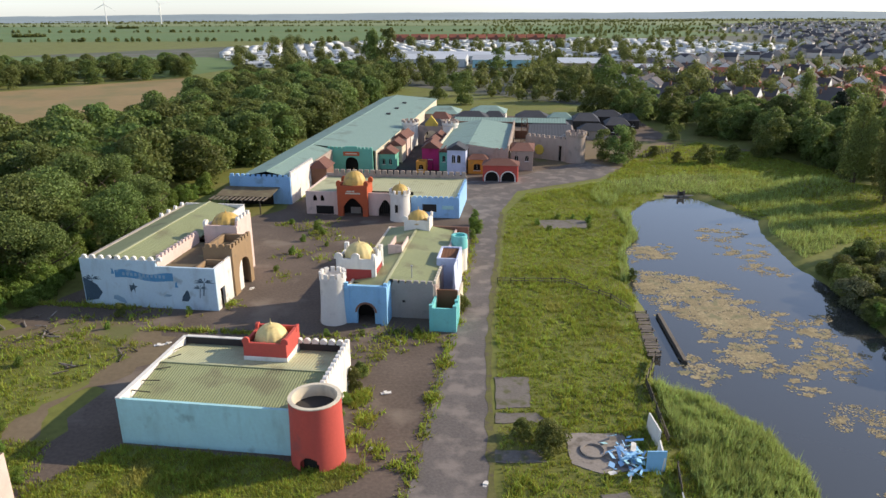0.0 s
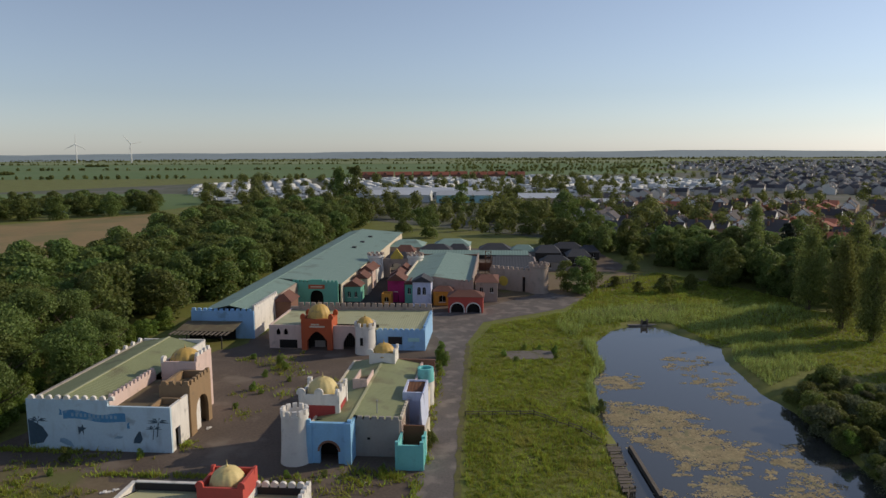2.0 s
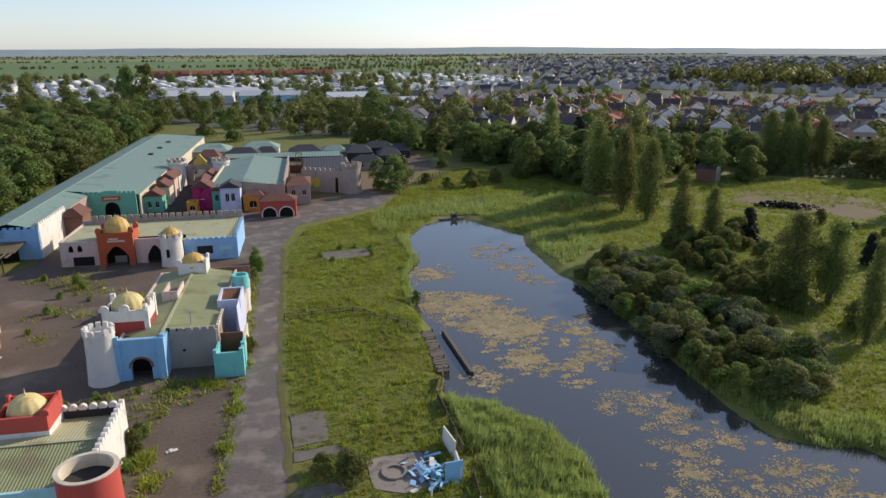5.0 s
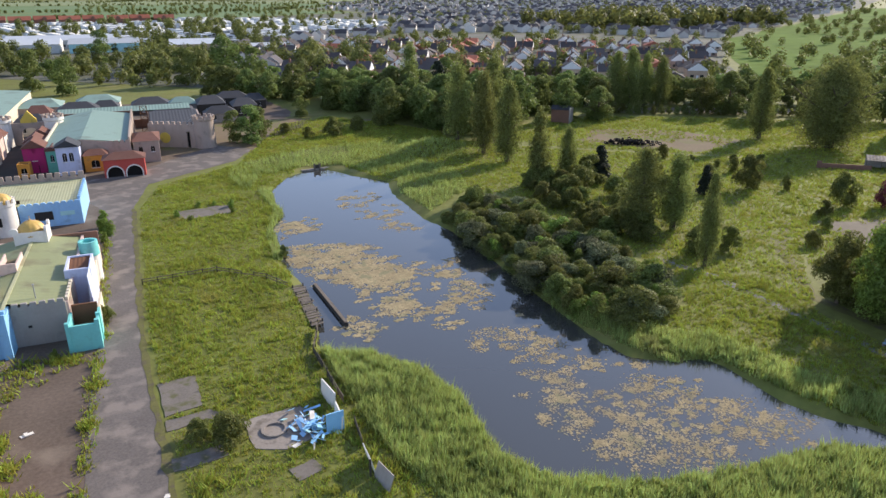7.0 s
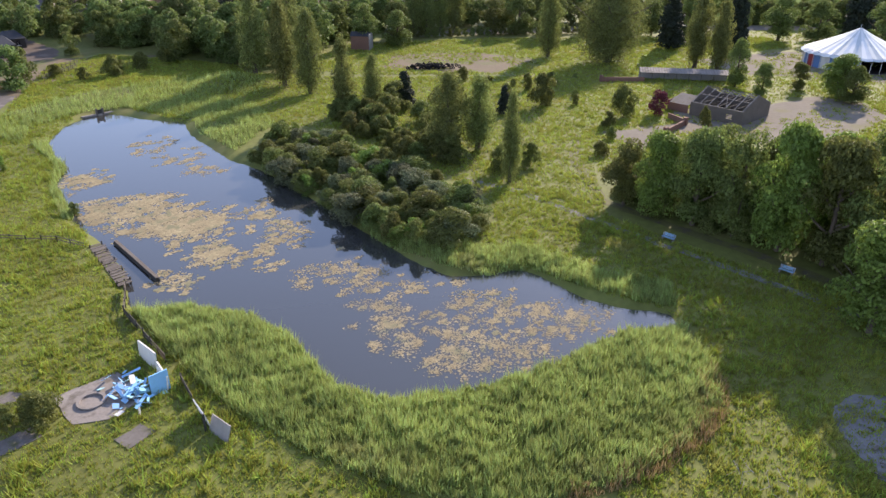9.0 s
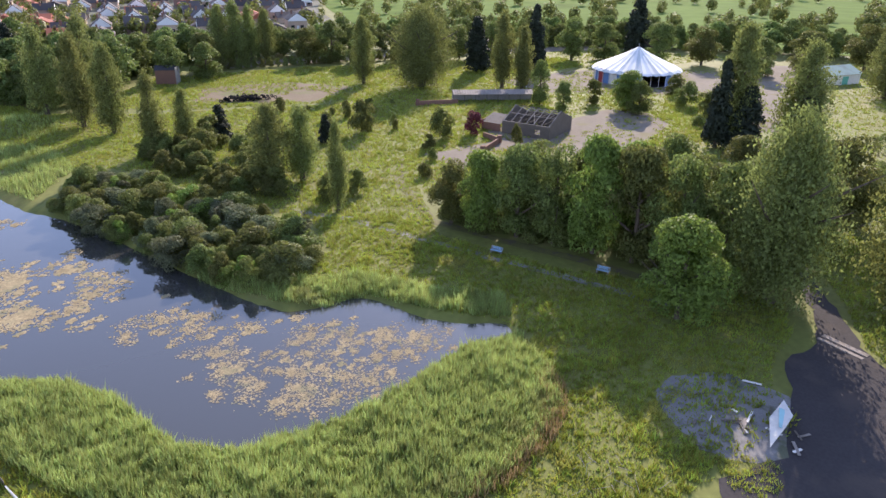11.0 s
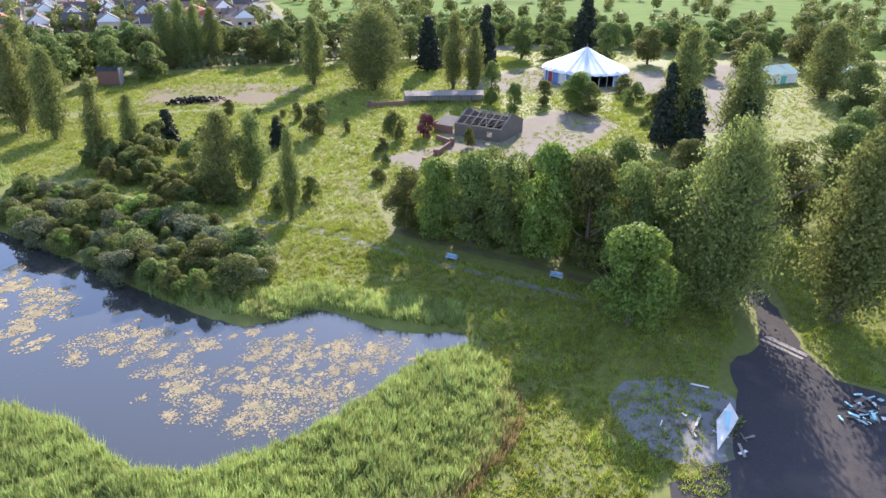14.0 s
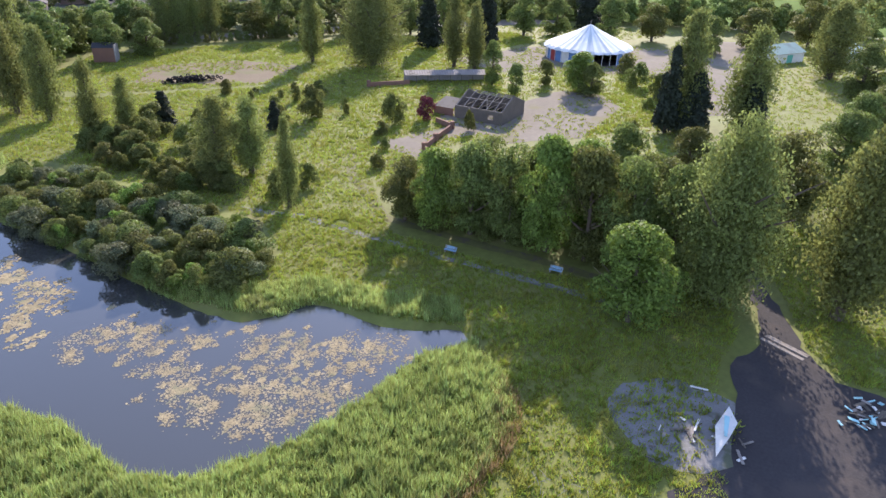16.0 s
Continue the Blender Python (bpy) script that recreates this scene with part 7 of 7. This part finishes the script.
def ruined_shed():
    s = thing("ruined_shed", "roofless brick shed with bare rafters", "shed", (146.2, 56.2, 0), -3)
    W, D, E, R = 12.6, 12.0, 2.9, 5.4
    part("front_wall", wall(0, D, E, 0.3, [(3, 1.4, 0.9, 2.0, 0, "flat"), (8, 1.4, 0.9, 2.0, 0, "flat")], m=Matrix.Translation((0.3, 0, 0)) @ across(0)), "timber", s, "grey boarded front wall")
    part("rear_wall", boxed((W - 0.3, W, 0, D, 0, E)), "timber", s)
    part("gable", hip_roof(boxed((0.3, W - 0.3, 0, 0.3, 0, E)), 0, W, 0, 0.3, E, R, 0, "y"), "timber", s, "grey boarded gable")
    part("gable", hip_roof(boxed((0.3, W - 0.3, D - 0.3, D, 0, E)), 0, W, D - 0.3, D, E, R, 0, "y"), "timber", s)
    # Floor coloured near-black to paint the shade inside the shed.
    part("floor", boxed((0.3, W - 0.3, 0.3, D - 0.3, 0, 0.08)), "dark", s)
    for i in range(7):
        y = 0.3 + i * (D - 0.6) / 6
        beam("rafter", (0, y, E), (W / 2, y, R), 0.12, 0.2, "concrete", s)
        beam("rafter", (W, y, E), (W / 2, y, R), 0.12, 0.2, "concrete", s)
        beam("tie_beam", (0.2, y, E), (W - 0.2, y, E), 0.08, 0.12, "dark_timber", s)
    for k in range(3):
        x, z = W / 2 * k / 2, E + (R - E) * k / 2
        beam("purlin", (x, 0, z + 0.1), (x, D, z + 0.1), 0.1, 0.12, "concrete", s)
        beam("purlin", (W - x, 0, z + 0.1), (W - x, D, z + 0.1), 0.1, 0.12, "concrete", s)
    beam("brace", (0, 3.8, E + 0.2), (W / 2, 7, R + 0.1), 0.1, 0.14, "concrete", s)
    g = thing("lean_to", "small glass-roofed lean-to against the shed", "lean-to", (147.5, 69, 0), -3)
    part("lean_wall", boxed((0, 0.2, 0, 5, 0, 1.8), (0, 5.5, 4.8, 5, 0, 2.2)), "brick", g)
    part("lean_roof", sheet_roof(0, 5.6, 0, 5, 1.8, 2.9, "x", 0.6, 0.02), "old_slab", g)
    l = thing("long_shelter", "long low shelter with a pale corrugated roof", "shelter", (170.6, 94.5, 0), math.degrees(math.atan2(-18.6, 13)))
    part("shelter_roof", sheet_roof(0, 22.6, -1.6, 1.8, 2.2, 2.9, "y", 0.7, 0.04), "concrete", l)
    for i in range(8):
        part("post", boxed((i * 3.1, i * 3.1 + 0.12, -1.5, -1.38, 0, 2.2)), "timber", l)
    part("back_wall", boxed((0, 22.6, 1.5, 1.7, 0, 2.7)), "grey_wall", l)
    w = thing("ruined_wall", "low ruined brick walls with piers", "wall")
    for a, b in (((119.5, 60.5), (122.5, 63.5)), ((122.5, 63.5), (129, 64.2)), ((129, 64.2), (138.6, 64.9)), ((138.6, 64.9), (141, 70)), ((161, 100), (169, 92))):
        beam("wall_run", (*a, 0.6), (*b, 0.6), 0.35, 1.2, "brick", w)
        part("pier", boxed((a[0] - 0.4, a[0] + 0.4, a[1] - 0.4, a[1] + 0.4, 0, 1.7)), "brick", w)
    ty = thing("tyre_heap", "long heap of black tyres and scrap on bare earth", "tyre heap", (141, 142.5, 0))
    rr = random.Random(3)
    me = mesh_of("tyre", lathe([(0.28, -0.12), (0.45, -0.16), (0.52, 0), (0.45, 0.16), (0.28, 0.12), (0.28, -0.12)], 14), "dark")
    for i in range(90):
        a = rr.gauss(0, 3.4)
        shared("tyre", me, ty, pose(a * 0.7 + rr.gauss(0, 0.7), -a * 0.72 + rr.gauss(0, 0.7), max(0.2, rr.gauss(0.75, 0.4)), rr.uniform(-60, 60), rr.uniform(-60, 60), 0))
    h = thing("stone_hut", "dark slab-sided hut by the boundary", "hut", (143, 181.5, 0), -54)
    part("hut_wall", boxed((0, 6, 0, 4, 0, 4.2)), "brick", h)
    part("hut_gable", boxed((5.9, 6.2, -0.2, 4.2, 0, 5.0)), "grey_wall", h)
    part("hut_roof", hip_roof(bmesh.new(), -0.2, 6, -0.2, 4.2, 4.2, 5.4, 0, "x"), "roof_dark", h)


ruined_shed()


def big_top():
    t = thing("circus_tent", "white and grey striped big top with blue walls", "tent", (232, 60.5, 0), 12)
    n, R, H, E = 32, 13.6, 10.6, 4.2
    P = lambda r, a, z: (r * math.cos(a), r * math.sin(a), z)
    for i in range(n):
        a0, a1 = 2 * math.pi * i / n, 2 * math.pi * (i + 1) / n
        bm = bmesh.new()
        rows = []
        for s in (0.02, 0.3, 0.6, 0.85, 1.0, 1.05):
            z = H - (H - E) * s ** 0.86 - (0.25 if s > 1 else 0)
            rows.append([bm.verts.new(P(R * s, a0, z)), bm.verts.new(P(R * s, (a0 + a1) / 2, z - 0.18 * s)), bm.verts.new(P(R * s, a1, z))])
        for p, q in zip(rows, rows[1:]):
            for k in range(2):
                bm.faces.new((p[k], q[k], q[k + 1], p[k + 1]))
        part("roof_gore", bm, "tent_white" if i % 2 else "tent_grey", t)
        bm = bmesh.new()
        q = [P(R * 0.98, a0, 0), P(R * 0.98, a1, 0), P(R * 0.98, a1, E + 0.1), P(R * 0.98, a0, E + 0.1)]
        bm.faces.new([bm.verts.new(v) for v in q])
        if i not in (17, 18, 19):
            part("wall_panel", bm, ("tent_blue", "white", "tent_blue", "dark_red")[i % 4], t)
        part("post", tube(bmesh.new(), [P(R, a0, 0), P(R, a0, E)], [0.07, 0.07], 5), "white", t)
    part("king_pole", tube(bmesh.new(), [(0, 0, 0), (0, 0, H + 0.8)], [0.15, 0.08], 8), "steel", t)
    part("tent_floor", lathe([(0.01, 0.04), (R * 0.96, 0.04)], 32), "dark_tarmac", t)


big_top()


def green_sheds():
    for x, y, w, d, a in ((255, 5, 13, 10, -38), (269, -16, 14, 9, -20)):
        g = thing("park_building", "low park building with a pale green roof", "building", (x, y, 0), a)
        part("shed_wall", boxed((0, w, 0, d, 0, 3.2)), "white", g)
        part("shed_roof", hip_roof(bmesh.new(), -0.5, w + 0.5, -0.5, d + 0.5, 3.2, 5.4, 0, "x"), "roof_teal", g)
        part("shed_door", boxed((w * 0.4, w * 0.6, -0.03, 0.0, 0, 2.6)), "sea_green", g)
    m = thing("lattice_mast", "grey steel lattice mast", "mast", (395, -38, 0))
    part("mast_frame", _mast(0, 0, 26), "steel", m)


green_sheds()

# ==== town, caravans and distance ====
def house_kind(w, d, h, rise, gable_white, roof, dormer=False):
    t = thing("house", "brick house with a pitched tile roof", "house", group="houses of the town")
    part("house_wall", boxed((-w / 2, w / 2, -d / 2, d / 2, 0, h)), "house_wall", t)
    bm = hip_roof(bmesh.new(), -w / 2 - 0.4, w / 2 + 0.4, -d / 2 - 0.4, d / 2 + 0.4, h, h + rise, 0.0, "y")
    part("roof", bm, roof, t)
    if gable_white:
        for y in (-d / 2 - 0.42, d / 2 + 0.42):
            g = bmesh.new()
            f = g.faces.new([g.verts.new(p) for p in ((-w / 2, y, h - 0.6), (w / 2, y, h - 0.6), (w / 2, y, h), (0, y, h + rise - 0.25), (-w / 2, y, h))])
            part("gable_board", g, "house_white", t)
    for sx in (-w * 0.25, w * 0.25):
        for y in (-d / 2, d / 2):
            part("window", boxed((sx - 0.8, sx + 0.8, y - 0.04, y + 0.04, 1.0, 2.3)), "glass", t)
    part("door", boxed((w * 0.02 - 0.5, w * 0.02 + 0.5, -d / 2 - 0.05, -d / 2 + 0.05, 0, 2.1)), "house_white", t)
    part("chimney", boxed((-w * 0.2, -w * 0.2 + 0.8, d * 0.1, d * 0.1 + 0.9, h + rise * 0.3, h + rise + 0.9)), "brick", t)
    return t


def far_town():
    kinds = [house_kind(9, 9.5, 4.8, 3.2, True, "house_roof"), house_kind(10, 8, 2.8, 2.6, False, "house_roof"), house_kind(8, 10, 4.6, 3.4, True, "house_roof"), house_kind(12, 8.5, 2.8, 2.8, False, "house_roof_red"), house_kind(9, 10, 2.8, 3.6, True, "house_roof")]
    r = np.random.default_rng(15)
    near_poly = [(100, 322), (180, 290), (262, 222), (360, 300), (500, 412), (470, 560), (330, 640), (170, 560), (120, 430)]
    k = radians(-38)
    spots = []
    for i in range(-40, 160):
        for j in range(-40, 160):
            x, y = i * 14.5, j * 24 + (j % 2) * 6
            X, Y = x * math.cos(k) - y * math.sin(k) * 1 + 120, x * math.sin(k) + y * math.cos(k) + 300
            spots.append((X + r.uniform(-2, 2), Y + r.uniform(-2, 2)))
    S = np.array(spots)
    near = S[depth_in(near_poly, S[:, 0], S[:, 1]) > 2]
    used = [False] * len(kinds)
    for x, y in near[np.argsort(np.hypot(near[:, 0], near[:, 1]))][:170]:
        q = r.integers(len(kinds))
        turn = -38 + r.choice([0, 90, 0, 0]) + r.uniform(-4, 4)
        if not used[q]:
            used[q] = True
            kinds[q].matrix_basis = pose(x, y, 0, 0, 0, turn)
        else:
            copy_thing(kinds[q], pose(x, y, 0, 0, 0, turn))
    TOWN = [(100, 322), (180, 290), (262, 222), (380, 312), (520, 432), (1500, 915), (2600, 1600), (2600, 2900), (1300, 2500), (780, 2050), (560, 1500), (560, 1240), (430, 1000), (420, 880), (330, 690), (120, 540), (90, 430)]
    n = 5200
    dist = 330 + 2300 * r.random(n) ** 1.6
    az = radians(9) + radians(54) * r.random(n)
    F = np.stack([dist * np.sin(az), dist * np.cos(az)], -1)
    F = F[(depth_in(TOWN, F[:, 0], F[:, 1]) > 3)]
    dn = depth_in(near_poly, F[:, 0], F[:, 1]) > 0
    F = F[~dn]
    walls_v, walls_f, roof_v, roof_f = [], [], [], []
    for x, y in F:
        a = radians(r.choice([-38, 52, -38, -10]) + r.uniform(-6, 6))
        w, d, h, e = r.uniform(4, 5.2), r.uniform(4, 6.5), r.choice([2.8, 4.9, 4.9]), r.uniform(2.2, 3.6)
        c, s = math.cos(a), math.sin(a)
        P = lambda u, v, z: (x + u * c - v * s, y + u * s + v * c, z)
        o = len(walls_v)
        walls_v += [P(-w, -d, 0), P(w, -d, 0), P(w, d, 0), P(-w, d, 0), P(-w, -d, h), P(w, -d, h), P(w, d, h), P(-w, d, h), P(0, -d, h + e), P(0, d, h + e)]
        walls_f += [(o, o + 1, o + 5, o + 4), (o + 1, o + 2, o + 6, o + 5), (o + 2, o + 3, o + 7, o + 6), (o + 3, o, o + 4, o + 7), (o + 4, o + 5, o + 8, o + 8), (o + 6, o + 7, o + 9, o + 9)]
        o = len(roof_v)
        roof_v += [P(-w - .4, -d - .2, h - .2), P(-w - .4, d + .2, h - .2), P(0, d + .2, h + e + .1), P(0, -d - .2, h + e + .1), P(w + .4, -d - .2, h - .2), P(w + .4, d + .2, h - .2)]
        roof_f += [(o, o + 3, o + 2, o + 1), (o + 3, o + 4, o + 5, o + 2)]
    for name, v, f, mat, label in (("far_house_walls", walls_v, walls_f, "far_walls", "walls of the many far houses of the town"), ("far_house_roofs", roof_v, roof_f, "far_roofs", "tile roofs of the many far houses of the town")):
        me = bpy.data.meshes.new(name)
        me.from_pydata(v, [], [tuple(dict.fromkeys(q)) for q in f])
        me.materials.append(M[mat])
        tagged(new(name, me), label, "houses", kind="stuff")
    # terraces with red roofs
    for i in range(9):
        x, y = -62 + i * 27, 1035 - i * 4 + (i % 2) * 14
        t = thing("terrace", "red-brick terrace with a red tile roof", "terrace", (x, y, 0), r.uniform(-8, 8), "red-roofed terraces")
        part("house_wall", boxed((-12, 12, -5, 5, 0, 6.0)), "brick", t)
        part("roof", hip_roof(bmesh.new(), -12.4, 12.4, -5.5, 5.5, 6.0, 10.5, 0, "x"), "house_roof_red", t)
        for k in range(4):
            part("window", boxed((-10 + k * 6, -8 + k * 6, -5.05, -4.95, 1.2, 2.6)), "glass", t)
        part("dormer", hip_roof(boxed((-2, 2, -5.3, -2, 6, 7.6)), -2.3, 2.3, -5.6, -1, 7.6, 9.6, 0, "y"), "brick", t)
    # park buildings and caravans
    for x, y, w, d, h, mat in ((-12, 575, 60, 26, 6, "caravan"), (45, 560, 44, 22, 6, "sky_blue"), (20, 610, 70, 20, 6, "caravan"), (-40, 640, 40, 24, 5, "caravan_roof"), (100, 520, 36, 20, 6, "house_wall"), (130, 470, 30, 16, 5, "brick")):
        t = thing("park_hall", "large low holiday park hall with a pale roof", "hall", (x, y, 0), -8)
        part("hall_wall", boxed((-w / 2, w / 2, -d / 2, d / 2, 0, h)), mat, t)
        part("roof", hip_roof(bmesh.new(), -w / 2 - 0.6, w / 2 + 0.6, -d / 2 - 0.6, d / 2 + 0.6, h, h + 3.2, 0, "x"), "caravan_roof", t)
        for k in range(int(w / 8)):
            part("window", boxed((-w / 2 + 2 + k * 8, -w / 2 + 6 + k * 8, -d / 2 - 0.05, -d / 2 + 0.05, 1.2, 3.0)), "glass", t)
    c = thing("caravan", "white static caravan with a pale roof", "caravan", group="static caravans")
    part("body", boxed((-5.2, 5.2, -1.7, 1.7, 0.5, 2.9)), "caravan", c)
    part("roof", hip_roof(bmesh.new(), -5.4, 5.4, -1.9, 1.9, 2.9, 3.5, 0, "x"), "caravan_roof", c)
    part("window", boxed((-4.2, -1.0, -1.74, -1.7, 1.5, 2.4)), "glass", c)
    part("window", boxed((1.0, 4.2, -1.74, -1.7, 1.5, 2.4)), "glass", c)
    part("skirt", boxed((-5.0, 5.0, -1.5, 1.5, 0, 0.5)), "grey_wall", c)
    PARK = [(-250, 800), (-215, 690), (-140, 545), (-80, 560), (-60, 660), (70, 640), (120, 560), (240, 620), (330, 700), (400, 860), (330, 1000), (200, 1090), (-70, 1010), (-230, 980)]
    k, pts = radians(12), []
    for i in range(-40, 60):
        for j in range(-20, 90):
            x, y = i * 12.5, j * 7.6
            if i % 6 == 0 or j % 7 == 0:
                continue
            pts.append((x * math.cos(k) - y * math.sin(k) - 40 + r.uniform(-1, 1), x * math.sin(k) + y * math.cos(k) + 540 + r.uniform(-1, 1)))
    Q = np.array(pts)
    Q = Q[depth_in(PARK, Q[:, 0], Q[:, 1]) > 0]
    Q = Q[r.random(len(Q)) < 0.6]
    Q = Q[np.argsort(Q[:, 1])]
    c.matrix_basis = pose(*Q[0], 0, 0, 0, 20)
    for x, y in Q[1:260]:
        copy_thing(c, pose(x, y, 0, 0, 0, r.choice([12, 35, 102, -10]) + r.uniform(-5, 5)))
    V, Fq = [], []
    for x, y in Q[260:]:
        a = radians(r.choice([12, 35, 102, -10]))
        co, si, o = math.cos(a), math.sin(a), len(V)
        for z, g in ((0.4, 1), (2.9, 1), (3.5, 0.1)):
            V += [(x + u * co - v * g * si, y + u * si + v * g * co, z) for u, v in ((-5.2, -1.8), (5.2, -1.8), (5.2, 1.8), (-5.2, 1.8))]
        for l in (0, 4):
            Fq += [(o + l + i, o + l + (i + 1) % 4, o + l + 4 + (i + 1) % 4, o + l + 4 + i) for i in range(4)]
    tagged(new("far_caravans", raw_mesh("far_caravans", np.array(V), np.array(Fq), "caravan")), "rows of far white static caravans", "caravans", kind="stuff")


far_town()


def far_trees(name, pts, label, size, leaves, mat, seed, clump=2.0):
    """Small far trees, each a loose heap of leaf clumps, joined."""
    r = np.random.default_rng(seed)
    pts = np.asarray(pts)
    n = len(pts)
    h = r.uniform(size[0], size[1], n)
    P = np.repeat(np.c_[pts, h * 0.46], leaves, 0)
    hh = np.repeat(h, leaves)[:, None]
    d = r.normal(size=(n * leaves, 3))
    d /= np.linalg.norm(d, axis=1)[:, None]
    lop = np.repeat(r.uniform(0.75, 1.25, (n, 3)), leaves, 0)
    P = P + d * hh * np.array([0.40, 0.40, 0.46]) * lop * r.uniform(0.12, 1.06, (n * leaves, 1)) ** 0.5
    a = np.cross(d + r.normal(scale=0.4, size=d.shape), r.normal(size=d.shape))
    a /= np.linalg.norm(a, axis=1)[:, None]
    b = np.cross(d, a)
    s = clump * r.uniform(0.6, 1.3, (n * leaves, 1)) * (hh / size[1])
    V = np.stack([P - a * s * 0.6, P + b * s * 0.5 + d * s * 0.2, P + a * s * 0.6, P - b * s * 0.5 + d * s * 0.2], 1).reshape(-1, 3)
    tagged(new(name, raw_mesh(name, V, np.arange(len(V)).reshape(-1, 4), mat)), label, "trees", kind="stuff")


r_far = np.random.default_rng(77)


def fan(n, d0, d1, a0, a1, power=1.4):
    d, a = d0 + (d1 - d0) * r_far.random(n) ** power, radians(a0) + radians(a1 - a0) * r_far.random(n)
    return np.stack([d * np.sin(a), d * np.cos(a)], -1)


far_trees("town_trees", fan(1500, 340, 2600, 3, 62), "garden trees among the houses", (5, 11), 150, "leaf", 201, 1.5)
far_trees("park_trees", np.concatenate([fan(130, 560, 1000, -16, 16), r_far.normal((-60, 500), (35, 50), (40, 2)), r_far.normal((40, 430), (45, 25), (40, 2)), r_far.normal((130, 400), (40, 30), (36, 2))]), "trees about the holiday park", (7, 15), 480, "leaf", 202, 1.35)
far_trees("golf_trees", fan(420, 360, 1500, 58, 100, 1.2), "scattered trees on the golf course", (5, 13), 360, "leaf", 203, 1.35)
far_trees("wood_block", r_far.uniform((480, 520), (760, 700), (90, 2)), "dark wood block beyond the town", (16, 26), 120, "leaf", 204, 4.0)
rows = []
for (x0, y0), (x1, y1), n in (((-2600, 1120), (-130, 1090), 130), ((-2400, 1715), (480, 1545), 170), ((-130, 1090), (480, 1520), 50), ((-3600, 2530), (800, 2120), 220), ((480, 1520), (1200, 2400), 70), ((-900, 2000), (-840, 2010), 30), ((-780, 1310), (-730, 1330), 24), ((-2600, 3000), (900, 2700), 300), ((-3000, 3400), (1800, 3300), 420), ((-420, 330), (-1200, 420), 80), ((300, 2900), (2400, 2900), 300)):
    n = n * 2
    s = r_far.random((n, 1))
    rows.append(np.array([[x0, y0]]) * (1 - s) + np.array([[x1, y1]]) * s + r_far.normal(scale=3, size=(n, 2)))
far_trees("field_hedges", np.concatenate(rows), "hedges and copses between the far fields", (3, 8), 50, "leaf", 205, 2.6)


def turbine(x, y, h, a):
    t = thing("wind_turbine", "white three-bladed wind turbine on the plain", "wind turbine", (x, y, 0), a, "wind turbines")
    part("tower", lathe([(2.2, 0), (1.3, h), (0.01, h)], 16), "house_white", t)
    part("nacelle", boxed((-1.6, 1.6, -4.5, 3.5, h - 1.4, h + 1.8)), "house_white", t)
    part("hub", lathe([(1.4, 0), (1.2, 1.4), (0.01, 2.0)], 12), "house_white", t).matrix_basis = pose(0, -4.5, h, 90, 0, 0)
    for k in range(3):
        b = 2 * math.pi * k / 3 + a
        d = Vector((math.cos(b), 0, math.sin(b)))
        part("blade", tube(bmesh.new(), [Vector((0, -5.4, h)), Vector((0, -5.4, h)) + d * h * 0.15, Vector((0, -5.4, h)) + d * h * 0.62], [0.7, 1.6, 0.25], 6), "house_white", t)


for x, y, h, a in ((-1270, 2760, 72, 12), (-1080, 2800, 72, 40), (-1640, 2640, 66, 75), (-1690, 2610, 60, 20)):
    turbine(x, y, h, a)
